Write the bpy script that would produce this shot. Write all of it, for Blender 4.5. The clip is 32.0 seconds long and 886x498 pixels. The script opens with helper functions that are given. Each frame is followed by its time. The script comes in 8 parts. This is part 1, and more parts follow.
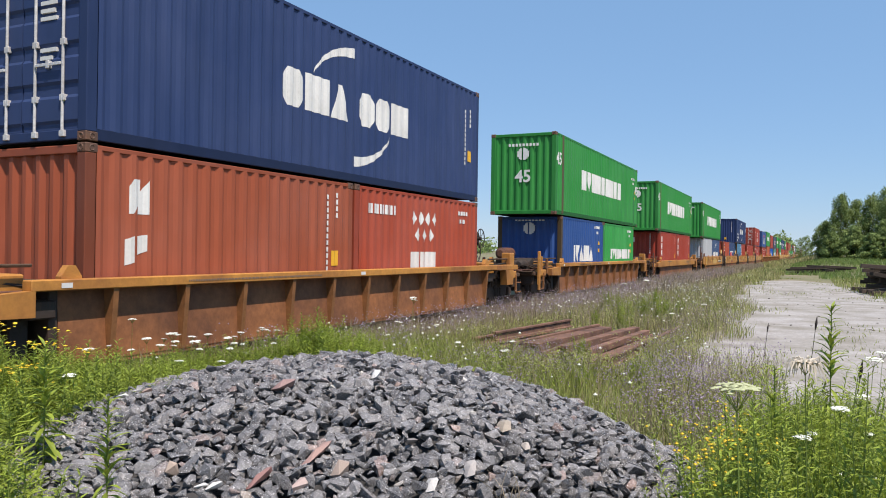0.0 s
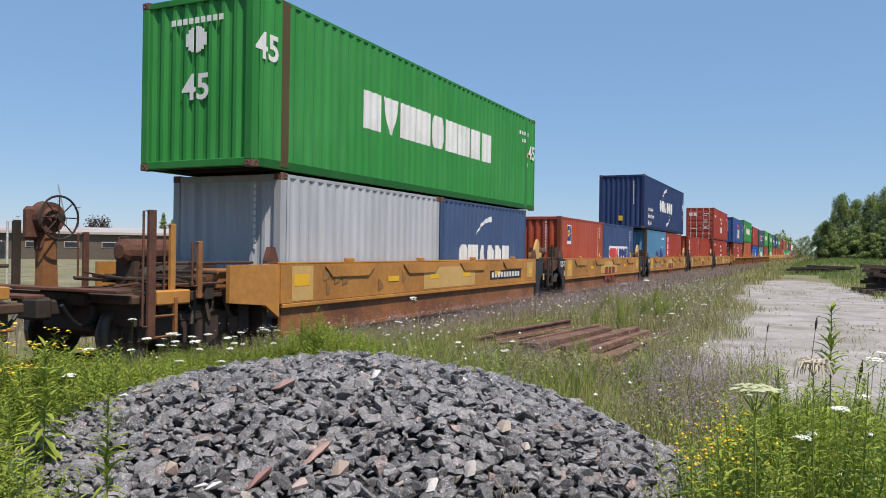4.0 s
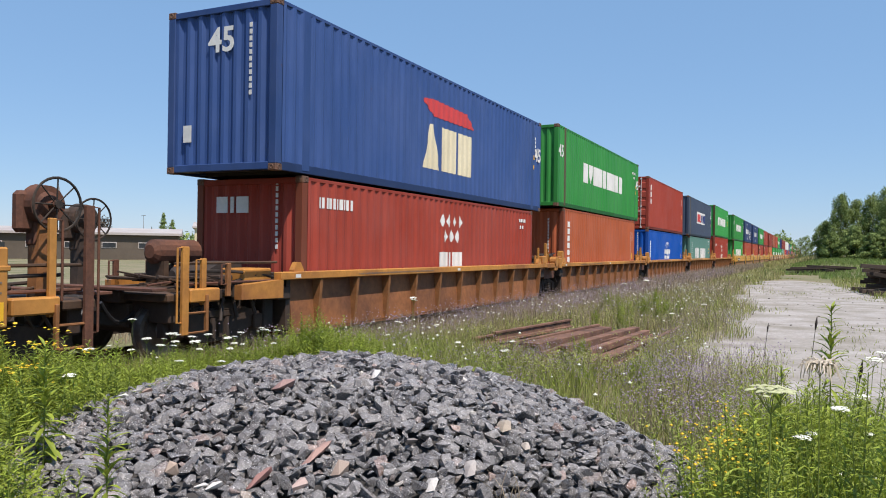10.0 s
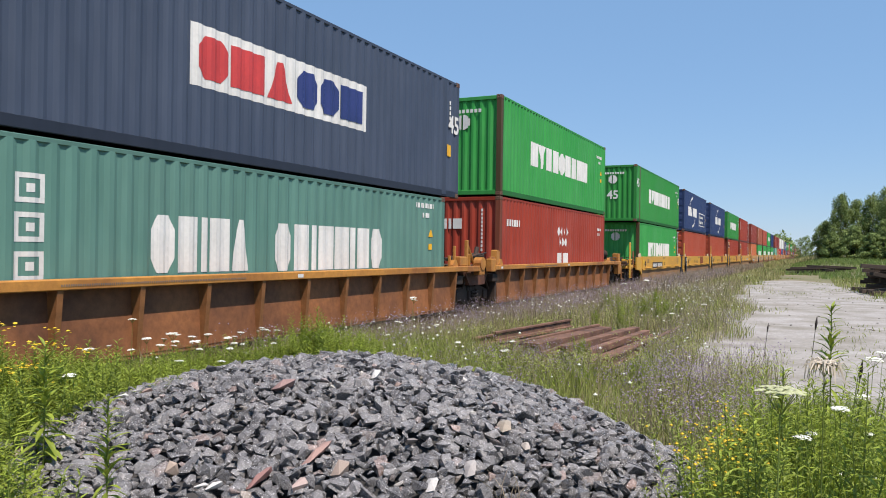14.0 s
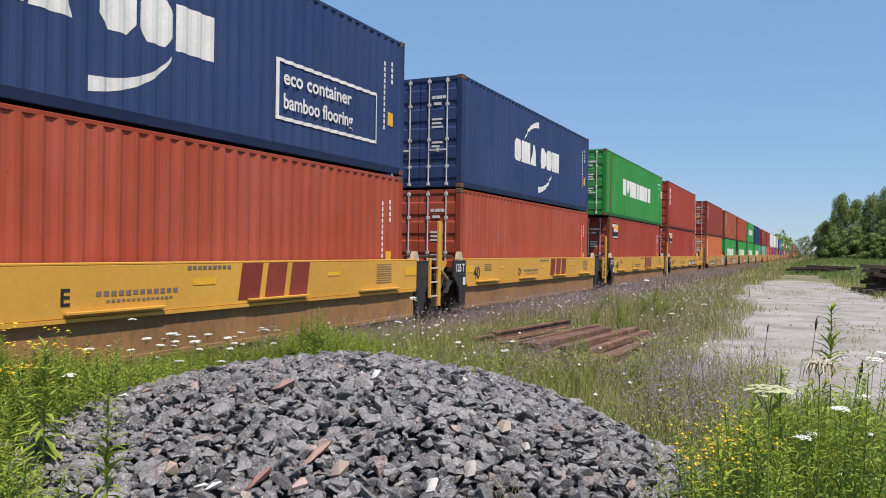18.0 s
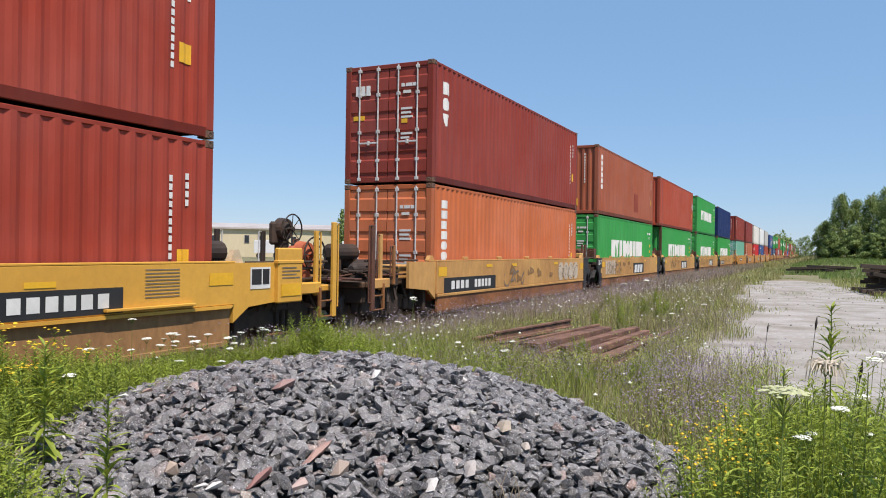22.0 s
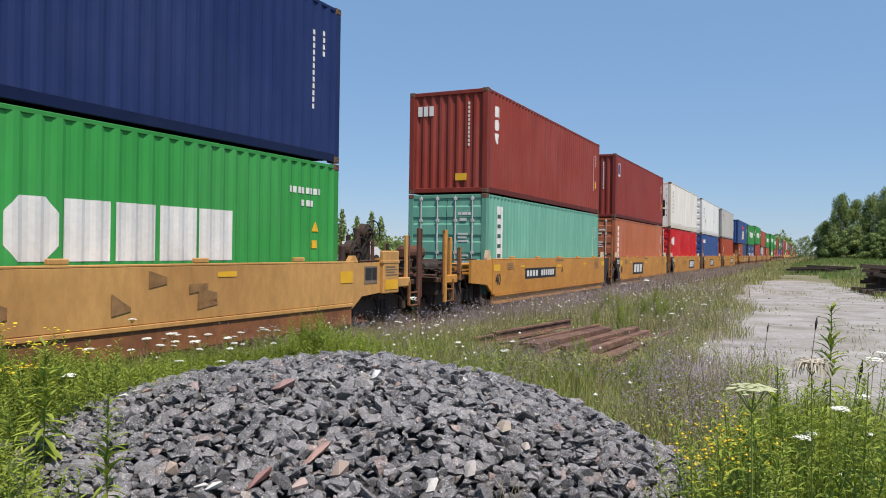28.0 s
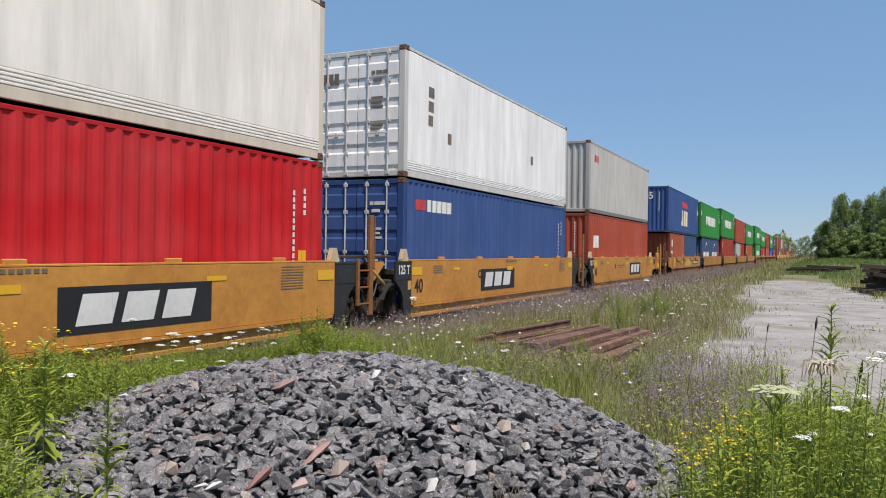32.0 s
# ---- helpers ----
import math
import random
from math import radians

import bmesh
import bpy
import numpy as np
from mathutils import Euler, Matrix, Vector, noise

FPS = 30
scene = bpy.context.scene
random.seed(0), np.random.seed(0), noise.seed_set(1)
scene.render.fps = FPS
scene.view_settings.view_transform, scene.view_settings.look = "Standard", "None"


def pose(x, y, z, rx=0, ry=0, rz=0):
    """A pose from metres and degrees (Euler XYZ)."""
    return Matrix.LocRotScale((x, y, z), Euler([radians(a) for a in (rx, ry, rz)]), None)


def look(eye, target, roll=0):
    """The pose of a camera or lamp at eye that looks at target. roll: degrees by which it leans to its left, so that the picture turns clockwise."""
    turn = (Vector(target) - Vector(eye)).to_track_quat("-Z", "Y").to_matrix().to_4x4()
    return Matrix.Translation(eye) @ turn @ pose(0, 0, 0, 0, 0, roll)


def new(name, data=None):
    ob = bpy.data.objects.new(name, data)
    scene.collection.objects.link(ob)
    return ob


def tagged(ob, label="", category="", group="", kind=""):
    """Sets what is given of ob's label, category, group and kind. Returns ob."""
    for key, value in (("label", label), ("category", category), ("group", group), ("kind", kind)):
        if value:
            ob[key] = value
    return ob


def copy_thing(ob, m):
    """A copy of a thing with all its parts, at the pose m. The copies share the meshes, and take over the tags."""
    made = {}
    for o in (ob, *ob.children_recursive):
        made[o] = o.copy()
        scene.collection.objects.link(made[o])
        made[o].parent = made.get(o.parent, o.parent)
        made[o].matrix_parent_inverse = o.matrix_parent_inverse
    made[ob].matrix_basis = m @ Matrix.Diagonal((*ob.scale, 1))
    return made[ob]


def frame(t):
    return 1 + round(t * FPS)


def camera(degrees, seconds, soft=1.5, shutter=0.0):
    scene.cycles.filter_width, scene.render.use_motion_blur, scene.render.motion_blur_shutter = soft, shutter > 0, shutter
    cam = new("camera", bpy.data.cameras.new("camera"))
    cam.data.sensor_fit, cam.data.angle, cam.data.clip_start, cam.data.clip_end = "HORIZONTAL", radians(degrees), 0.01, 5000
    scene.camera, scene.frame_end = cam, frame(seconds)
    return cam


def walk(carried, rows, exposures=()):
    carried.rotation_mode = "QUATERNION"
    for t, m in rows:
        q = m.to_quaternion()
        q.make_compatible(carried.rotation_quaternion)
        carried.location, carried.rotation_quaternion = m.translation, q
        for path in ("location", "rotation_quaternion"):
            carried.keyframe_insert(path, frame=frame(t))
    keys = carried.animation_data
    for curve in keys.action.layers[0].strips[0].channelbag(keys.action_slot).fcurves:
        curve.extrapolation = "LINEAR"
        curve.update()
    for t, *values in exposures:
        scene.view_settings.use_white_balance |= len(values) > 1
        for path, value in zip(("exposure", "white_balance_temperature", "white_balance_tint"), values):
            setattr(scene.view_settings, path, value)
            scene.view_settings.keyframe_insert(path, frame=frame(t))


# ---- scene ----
# The camera stands still on a low stand beside a heap of ballast.
CAM = (0.0, 0.0, 1.75)
YAW, PITCH, ROLL = 25.82, 0.04, 0.83
cam = camera(60.36, 32.0, soft=1.0)
ahead = Vector((-math.sin(radians(YAW)), math.cos(radians(YAW)), math.tan(radians(PITCH))))
stand = look(CAM, Vector(CAM) + ahead, ROLL)
EXPOSURE = [(0, 0.28), (2, 0.27), (3, 0.19), (6, 0.10), (7, 0.17), (8, 0.23), (9, 0.26), (14, 0.27), (17, 0.10), (18, 0.17), (20, 0.26), (24, 0.26), (25, 0.18), (28, 0.10), (29, 0.09), (31, 0.12), (32, 0.02)]
walk(cam, [(0.0, stand), (32.0, stand)], [(t, stops, 6600, 14) for t, stops in EXPOSURE])

# World and sun
SUN_FROM = Vector((0.46, -0.27, 1.0)).normalized()
world = bpy.data.worlds.new("world")
scene.world = world
world.use_nodes = True
wn = world.node_tree.nodes
sky = wn.new("ShaderNodeTexSky")
sky.sky_type = "NISHITA"
sky.sun_disc = False
sky.sun_elevation = math.asin(SUN_FROM.z)
sky.sun_rotation = math.atan2(SUN_FROM.x, SUN_FROM.y)
sky.air_density, sky.dust_density, sky.ozone_density = 1.0, 0.0, 3.0
wn["Background"].inputs[1].default_value = 0.102
cool = wn.new("ShaderNodeMix")
cool.data_type, cool.blend_type = "RGBA", "MIX"
cool.inputs[0].default_value, cool.inputs[7].default_value = 0.60, (2.02, 4.0, 6.8, 1)
world.node_tree.links.new(sky.outputs[0], cool.inputs[6])
world.node_tree.links.new(cool.outputs[2], wn["Background"].inputs[0])
sun = new("sun", bpy.data.lights.new("sun", "SUN"))
sun.data.energy, sun.data.angle, sun.data.color = 5.0, radians(0.53), (1.0, 0.915, 0.815)
sun.matrix_basis = look((0, 0, 60), Vector((0, 0, 60)) - SUN_FROM)

RAIL_TOP = 0.10          # height of the rail head
TRACK_X = -9.26          # middle of the track


# ---- materials ----
SHADE_SCALE = 0.87              # deeper shade put into all surface colours by scaling them down


def nodes_of(name):
    m = bpy.data.materials.new(name)
    m.use_nodes = True
    t = m.node_tree
    return m, t.nodes, t.links, t.nodes["Principled BSDF"]


def noise_node(n, l, scale, detail=4.0, rough=0.6, stretch=(1, 1, 1), offset=None):
    tc = n.new("ShaderNodeTexCoord")
    mp = n.new("ShaderNodeMapping")
    mp.inputs["Scale"].default_value = stretch
    l.new(tc.outputs["Object"], mp.inputs["Vector"])
    if offset is not None:
        l.new(offset, mp.inputs["Location"])
    t = n.new("ShaderNodeTexNoise")
    t.inputs["Scale"].default_value, t.inputs["Detail"].default_value = scale, detail
    t.inputs["Roughness"].default_value = rough
    l.new(mp.outputs[0], t.inputs["Vector"])
    return t.outputs["Fac"]


def ramp(n, l, fac, a, b, lo=0.0, hi=1.0):
    r = n.new("ShaderNodeMapRange")
    r.inputs["From Min"].default_value, r.inputs["From Max"].default_value = a, b
    r.inputs["To Min"].default_value, r.inputs["To Max"].default_value = lo, hi
    l.new(fac, r.inputs["Value"])
    return r.outputs[0]


def mix(n, l, fac, a, b, blend="MIX"):
    x = n.new("ShaderNodeMix")
    x.data_type, x.blend_type = "RGBA", blend
    for sock, v in ((x.inputs[0], fac), (x.inputs[6], a), (x.inputs[7], b)):
        if isinstance(v, (int, float)):
            sock.default_value = v
        elif isinstance(v, tuple):
            sock.default_value = (*v, 1)[:4]
        else:
            l.new(v, sock)
    return x.outputs[2]


def bump(n, l, fac, strength, dist, target):
    b = n.new("ShaderNodeBump")
    b.inputs["Strength"].default_value, b.inputs["Distance"].default_value = strength, dist
    l.new(fac, b.inputs["Height"])
    l.new(b.outputs[0], target.inputs["Normal"])


def surface(name, base, other=None, rough=0.7, metal=0.0, big=0.8, small=14.0, vary=0.25, relief=0.3, depth=0.01,
            stretch=(1, 1, 1), per_piece=0.0, spec=0.4):
    """A worn surface: two colours mixed by a large and a small noise."""
    m, n, l, p = nodes_of(name)
    other = other or tuple(c * 0.6 for c in base)
    base, other = (tuple(c * SHADE_SCALE for c in q) for q in (base, other))
    a = noise_node(n, l, big, 5, 0.6, stretch)
    b = noise_node(n, l, small, 4, 0.7, stretch)
    c = mix(n, l, ramp(n, l, a, 0.38, 0.66), base, other)
    g = ramp(n, l, b, 0.25, 0.75, 1 - vary, 1 + vary)
    c = mix(n, l, 1.0, c, g, "MULTIPLY")
    if per_piece:
        oi = n.new("ShaderNodeObjectInfo")
        geo = n.new("ShaderNodeNewGeometry")
        s = n.new("ShaderNodeMath")
        s.operation = "ADD"
        l.new(oi.outputs["Random"], s.inputs[0])
        l.new(geo.outputs["Random Per Island"], s.inputs[1])
        f = n.new("ShaderNodeMath")
        f.operation = "FRACT"
        l.new(s.outputs[0], f.inputs[0])
        c = mix(n, l, 1.0, c, ramp(n, l, f.outputs[0], 0, 1, 1 - per_piece, 1 + per_piece), "MULTIPLY")
    l.new(c, p.inputs["Base Color"])
    p.inputs["Roughness"].default_value, p.inputs["Metallic"].default_value = rough, metal
    p.inputs["Specular IOR Level"].default_value = spec
    if relief:
        bump(n, l, b, relief, depth, p)
    return m


def painted_steel():
    """Container paint: the hue is the object's own colour, with fading, streaks, dents and rust spots."""
    m, n, l, p = nodes_of("container_paint")
    oi = n.new("ShaderNodeObjectInfo")
    off = n.new("ShaderNodeCombineXYZ")
    k = n.new("ShaderNodeMath")
    k.operation = "MULTIPLY"
    k.inputs[1].default_value = 37.0
    l.new(oi.outputs["Random"], k.inputs[0])
    l.new(k.outputs[0], off.inputs[1])
    big = noise_node(n, l, 0.45, 4, 0.6, (1, 1, 1), off.outputs[0])
    streak = noise_node(n, l, 2.6, 4, 0.7, (1, 1, 0.12), off.outputs[0])
    fine = noise_node(n, l, 24, 3, 0.7, (1, 1, 1), off.outputs[0])
    spots = noise_node(n, l, 3.2, 6, 0.75, (1, 1, 0.6), off.outputs[0])
    hsv = n.new("ShaderNodeHueSaturation")
    hsv.inputs["Saturation"].default_value, hsv.inputs["Value"].default_value = 0.88, 1.14
    l.new(oi.outputs["Color"], hsv.inputs["Color"])
    c = mix(n, l, ramp(n, l, big, 0.40, 0.72, 0.0, 0.6), oi.outputs["Color"], hsv.outputs[0])
    c = mix(n, l, 1.0, c, ramp(n, l, streak, 0.3, 0.7, 0.74, 0.98), "MULTIPLY")
    c = mix(n, l, ramp(n, l, spots, 0.685, 0.74, 0.0, 0.75), c, (0.10, 0.042, 0.022))
    l.new(c, p.inputs["Base Color"])
    l.new(ramp(n, l, streak, 0.3, 0.7, 0.42, 0.62), p.inputs["Roughness"])
    p.inputs["Specular IOR Level"].default_value = 0.13
    bump(n, l, big, 0.35, 0.05, p)
    return m


PAINT = painted_steel()
WHITE = surface("white_marking", (0.80, 0.80, 0.77), (0.66, 0.66, 0.63), 0.6, vary=0.08, relief=0)
YELLOW = surface("yellow_marking", (0.85, 0.48, 0.03), (0.75, 0.40, 0.02), 0.5, vary=0.08, relief=0)
RED_MARK = surface("red_marking", (0.62, 0.06, 0.06), (0.5, 0.05, 0.05), 0.55, vary=0.1, relief=0)
NAVY_MARK = surface("navy_marking", (0.03, 0.05, 0.20), (0.02, 0.04, 0.15), 0.55, vary=0.1, relief=0)
BLACK_MARK = surface("black_marking", (0.02, 0.02, 0.022), (0.03, 0.03, 0.03), 0.55, vary=0.1, relief=0)
CREAM_MARK = surface("cream_marking", (0.80, 0.72, 0.50), (0.7, 0.62, 0.42), 0.55, vary=0.1, relief=0)
MAROON_MARK = surface("maroon_marking", (0.22, 0.035, 0.02), (0.3, 0.06, 0.03), 0.6, vary=0.15, relief=0)
PATCH = surface("pale_patch", (0.62, 0.40, 0.14), (0.55, 0.33, 0.10), 0.6, vary=0.1, relief=0)
GREY_MARK = surface("grey_marking", (0.16, 0.13, 0.11), (0.25, 0.18, 0.12), 0.6, vary=0.2, relief=0)
PALE_MARK = surface("pale_spray_paint", (0.64, 0.54, 0.42), (0.52, 0.42, 0.31), 0.6, vary=0.2, relief=0)
UNDER = surface("underframe_black", (0.022, 0.02, 0.019), (0.05, 0.035, 0.025), 0.75, small=10)
GALV = surface("galvanised_rod", (0.72, 0.72, 0.70), (0.5, 0.48, 0.46), 0.45, metal=0.1, small=20)
CASTING = surface("casting_steel", (0.10, 0.06, 0.045), (0.19, 0.09, 0.05), 0.65, small=18)
ORANGE_A = surface("orange_railcar_paint", (0.55, 0.25, 0.05), (0.30, 0.12, 0.035), 0.6, big=0.9, small=9, vary=0.2)
RUSTY_A = surface("rusty_railcar_sheet", (0.33, 0.13, 0.047), (0.15, 0.063, 0.031), 0.7, big=0.6, small=8, vary=0.3)
OCHRE_C = surface("ochre_railcar_paint", (0.54, 0.25, 0.055), (0.38, 0.17, 0.04), 0.6, big=0.55, small=8, vary=0.18)
YELLOW_D = surface("yellow_railcar_paint", (0.73, 0.40, 0.062), (0.64, 0.335, 0.052), 0.5, big=0.35, small=9, vary=0.08)
OCHRE_E = surface("dusty_ochre_railcar_paint", (0.62, 0.345, 0.11), (0.46, 0.235, 0.075), 0.6, big=0.4, small=7, vary=0.18, stretch=(1, 1, 0.45))
AMBER_F = surface("amber_railcar_paint", (0.62, 0.29, 0.055), (0.50, 0.215, 0.042), 0.55, big=0.7, small=7, vary=0.18)
RIB_A = surface("rusty_orange_rib", (0.30, 0.13, 0.045), (0.2, 0.085, 0.03), 0.65, small=9, vary=0.25)
TRUCK = surface("truck_steel", (0.035, 0.028, 0.024), (0.075, 0.045, 0.03), 0.75, small=9)
TREAD = surface("wheel_steel", (0.10, 0.075, 0.06), (0.2, 0.17, 0.15), 0.5, metal=0.6, small=14)
RUST = surface("rusted_rail", (0.15, 0.062, 0.036), (0.085, 0.04, 0.028), 0.8, big=2.0, small=22, vary=0.3)
PLATE_D = surface("dark_end_plate", (0.025, 0.026, 0.029), (0.045, 0.042, 0.04), 0.55, small=7)


# ---- shapes ----
class Shape:
    """Gathers vertices and faces of one mesh."""

    def __init__(self):
        self.v, self.f = [], []

    def add(self, verts, faces):
        k = len(self.v)
        self.v += [tuple(p) for p in verts]
        self.f += [tuple(i + k for i in f) for f in faces]
        return self

    def box(self, x0, x1, y0, y1, z0, z1, c=0.0, m=None):
        """A box; c: width of the chamfer on all its edges."""
        if c <= 0:
            vs = [(x, y, z) for z in (z0, z1) for y in (y0, y1) for x in (x0, x1)]
            fs = [(0, 2, 3, 1), (4, 5, 7, 6), (0, 1, 5, 4), (2, 6, 7, 3), (0, 4, 6, 2), (1, 3, 7, 5)]
        else:
            lo, hi = (x0, y0, z0), (x1, y1, z1)
            vs, idx = [], {}
            for sx in (0, 1):
                for sy in (0, 1):
                    for sz in (0, 1):
                        for a in range(3):
                            s = (sx, sy, sz)
                            p = []
                            for b in range(3):
                                e = hi[b] if s[b] else lo[b]
                                if b != a:
                                    e += -c if s[b] else c
                                p.append(e)
                            idx[(sx, sy, sz, a)] = len(vs)
                            vs.append(p)
            fs = []
            for a in range(3):
                b, d = (a + 1) % 3, (a + 2) % 3
                for s in (0, 1):
                    q = []
                    for sb, sd in ((0, 0), (1, 0), (1, 1), (0, 1)):
                        k = [0, 0, 0]
                        k[a], k[b], k[d] = s, sb, sd
                        q.append(idx[(*k, a)])
                    fs.append(tuple(q) if s else tuple(reversed(q)))
                for sb in (0, 1):
                    for sd in (0, 1):
                        q = []
                        for s in (0, 1):
                            k = [0, 0, 0]
                            k[a], k[b], k[d] = s, sb, sd
                            q.append((idx[(*k, b)], idx[(*k, d)]))
                        face = (q[0][0], q[1][0], q[1][1], q[0][1])
                        fs.append(face if sb != sd else tuple(reversed(face)))
            for sx in (0, 1):
                for sy in (0, 1):
                    for sz in (0, 1):
                        t = tuple(idx[(sx, sy, sz, a)] for a in range(3))
                        fs.append(t if (sx + sy + sz) % 2 else tuple(reversed(t)))
        if m is not None:
            vs = [m @ Vector(p) for p in vs]
        return self.add(vs, fs)

    def tube(self, a, b, r, n=8, r2=None):
        a, b = Vector(a), Vector(b)
        d = (b - a).normalized()
        u = d.orthogonal().normalized()
        w = d.cross(u)
        vs, r2 = [], r if r2 is None else r2
        for p, q in ((a, r), (b, r2)):
            for i in range(n):
                t = 2 * math.pi * i / n
                vs.append(p + (u * math.cos(t) + w * math.sin(t)) * q)
        fs = [(i, (i + 1) % n, n + (i + 1) % n, n + i) for i in range(n)]
        fs += [tuple(reversed(range(n))), tuple(range(n, 2 * n))]
        return self.add(vs, fs)

    def ring(self, centre, axis, radius, r, n=20, k=6):
        centre, axis = Vector(centre), Vector(axis).normalized()
        u = axis.orthogonal().normalized()
        w = axis.cross(u)
        vs, fs = [], []
        for i in range(n):
            t = 2 * math.pi * i / n
            out = u * math.cos(t) + w * math.sin(t)
            for j in range(k):
                s = 2 * math.pi * j / k
                vs.append(centre + out * (radius + r * math.cos(s)) + axis * (r * math.sin(s)))
        for i in range(n):
            for j in range(k):
                fs.append((i * k + j, ((i + 1) % n) * k + j, ((i + 1) % n) * k + (j + 1) % k, i * k + (j + 1) % k))
        return self.add(vs, fs)

    def prism(self, outline, x0, x1):
        """An outline of (y, z), counter-clockwise seen from +x, from x0 to x1."""
        n = len(outline)
        vs = [(x0, y, z) for y, z in outline] + [(x1, y, z) for y, z in outline]
        fs = [tuple(reversed(range(n))), tuple(range(n, 2 * n))]
        fs += [(i, (i + 1) % n, n + (i + 1) % n, n + i) for i in range(n)]
        return self.add(vs, fs)

    def mesh(self, name):
        me = bpy.data.meshes.new(name)
        me.from_pydata(self.v, [], self.f)
        me.update()
        return me


MESHES = {}


def cached(key, make):
    if key not in MESHES:
        MESHES[key] = make().mesh(str(key[0]) if isinstance(key, tuple) else key)
    return MESHES[key]


def part(name, data, material, parent, label="", colour=None, at=None):
    """One mesh object under a thing or a part; data: a Shape or a shared mesh."""
    me = data.mesh(name) if isinstance(data, Shape) else data
    if not me.materials:
        me.materials.append(material)
    ob = new(name, me)
    if me.materials[0] is not material:
        ob.material_slots[0].link = "OBJECT"
        ob.material_slots[0].material = material
    ob.parent = parent
    if at is not None:
        ob.matrix_basis = at
    if colour is not None:
        ob.color = (*colour, 1.0)
    if label:
        tagged(ob, label)
    return ob


def thing(name, label, category, group="", kind="", at=None):
    ob = tagged(new(name), label, category, group, kind)
    ob.empty_display_size = 0.2
    if at is not None:
        ob.matrix_basis = at
    return ob


def word_mesh(text, height, tilt=0.0):
    """Letters of the built-in font as a thin mesh in the y-z plane, facing +x, y to the reader's right."""
    key = ("word", text, round(height, 3), tilt)
    if key not in MESHES:
        cu = bpy.data.curves.new("letters", "FONT")
        cu.body, cu.size, cu.extrude, cu.shear, cu.resolution_u = text, height / 0.7, 0.0015, tilt, 3
        cu.offset = height * 0.03
        tmp = bpy.data.objects.new("letters", cu)
        me = bpy.data.meshes.new_from_object(tmp)
        me.transform(Matrix(((0, 0, 1, 0), (1, 0, 0, 0), (0, 1, 0, 0), (0, 0, 0, 1))))
        bpy.data.objects.remove(tmp)
        bpy.data.curves.remove(cu)
        MESHES[key] = me
    return MESHES[key]


# ---- containers ----
WAVE, DEEP = 0.278, 0.028


def wave_points(a, b, pitch=WAVE):
    """Where the folds of a corrugated sheet lie, and how far each lies behind the outer plane (0 or 1)."""
    n = max(1, round((b - a) / pitch))
    p = (b - a) / n
    out = []
    for i in range(n):
        for f, d in ((0.0, 0), (0.26, 0), (0.5, 1), (0.76, 1)):
            out.append((a + p * (i + f), d))
    return out + [(b, 0)]


def corrugated(a, b, z0, z1, plane, axis, deep=DEEP, pitch=WAVE):
    """A corrugated sheet. axis 'x': along y, facing +x or -x by the sign of plane; axis 'y': along x, facing -y or +y."""
    s = Shape()
    sign = 1 if plane > 0 else -1
    vs, fs = [], []
    for u, d in wave_points(a, b, pitch):
        q = plane - sign * d * deep
        for z in (z0, z1):
            vs.append((q, u, z) if axis == "x" else (u, q, z))
    for i in range(len(vs) // 2 - 1):
        f = (2 * i, 2 * i + 2, 2 * i + 3, 2 * i + 1)
        fs.append(f if (axis == "x") == (sign > 0) else tuple(reversed(f)))
    return s.add(vs, fs)


def draped(quads, L, plane=1.222, flat=False):
    """Paint on the long side: quads (y0, low0, high0, y1, low1, high1), laid on the sheet's folds."""
    s = Shape()
    pts = wave_points(-L / 2 + 0.16, L / 2 - 0.16)
    ys = [p[0] for p in pts]
    dd = [p[1] * DEEP for p in pts]
    for k, (y0, a0, b0, y1, a1, b1) in enumerate(quads):
        if y1 - y0 < 1e-4:
            continue
        lift = 0.0007 * (k % 5)
        cuts = [y0] + ([] if flat else [y for y in ys if y0 + 1e-4 < y < y1 - 1e-4]) + [y1]
        vs, fs = [], []
        for y in cuts:
            f = (y - y0) / (y1 - y0)
            x = plane + lift if flat else plane + lift - float(np.interp(y, ys, dd))
            vs += [(x, y, a0 + (a1 - a0) * f), (x, y, b0 + (b1 - b0) * f)]
        for i in range(len(cuts) - 1):
            fs.append((2 * i, 2 * i + 2, 2 * i + 3, 2 * i + 1))
        s.add(vs, fs)
    return s


def rect(y0, y1, z0, z1):
    return (y0, z0, z1, y1, z0, z1)


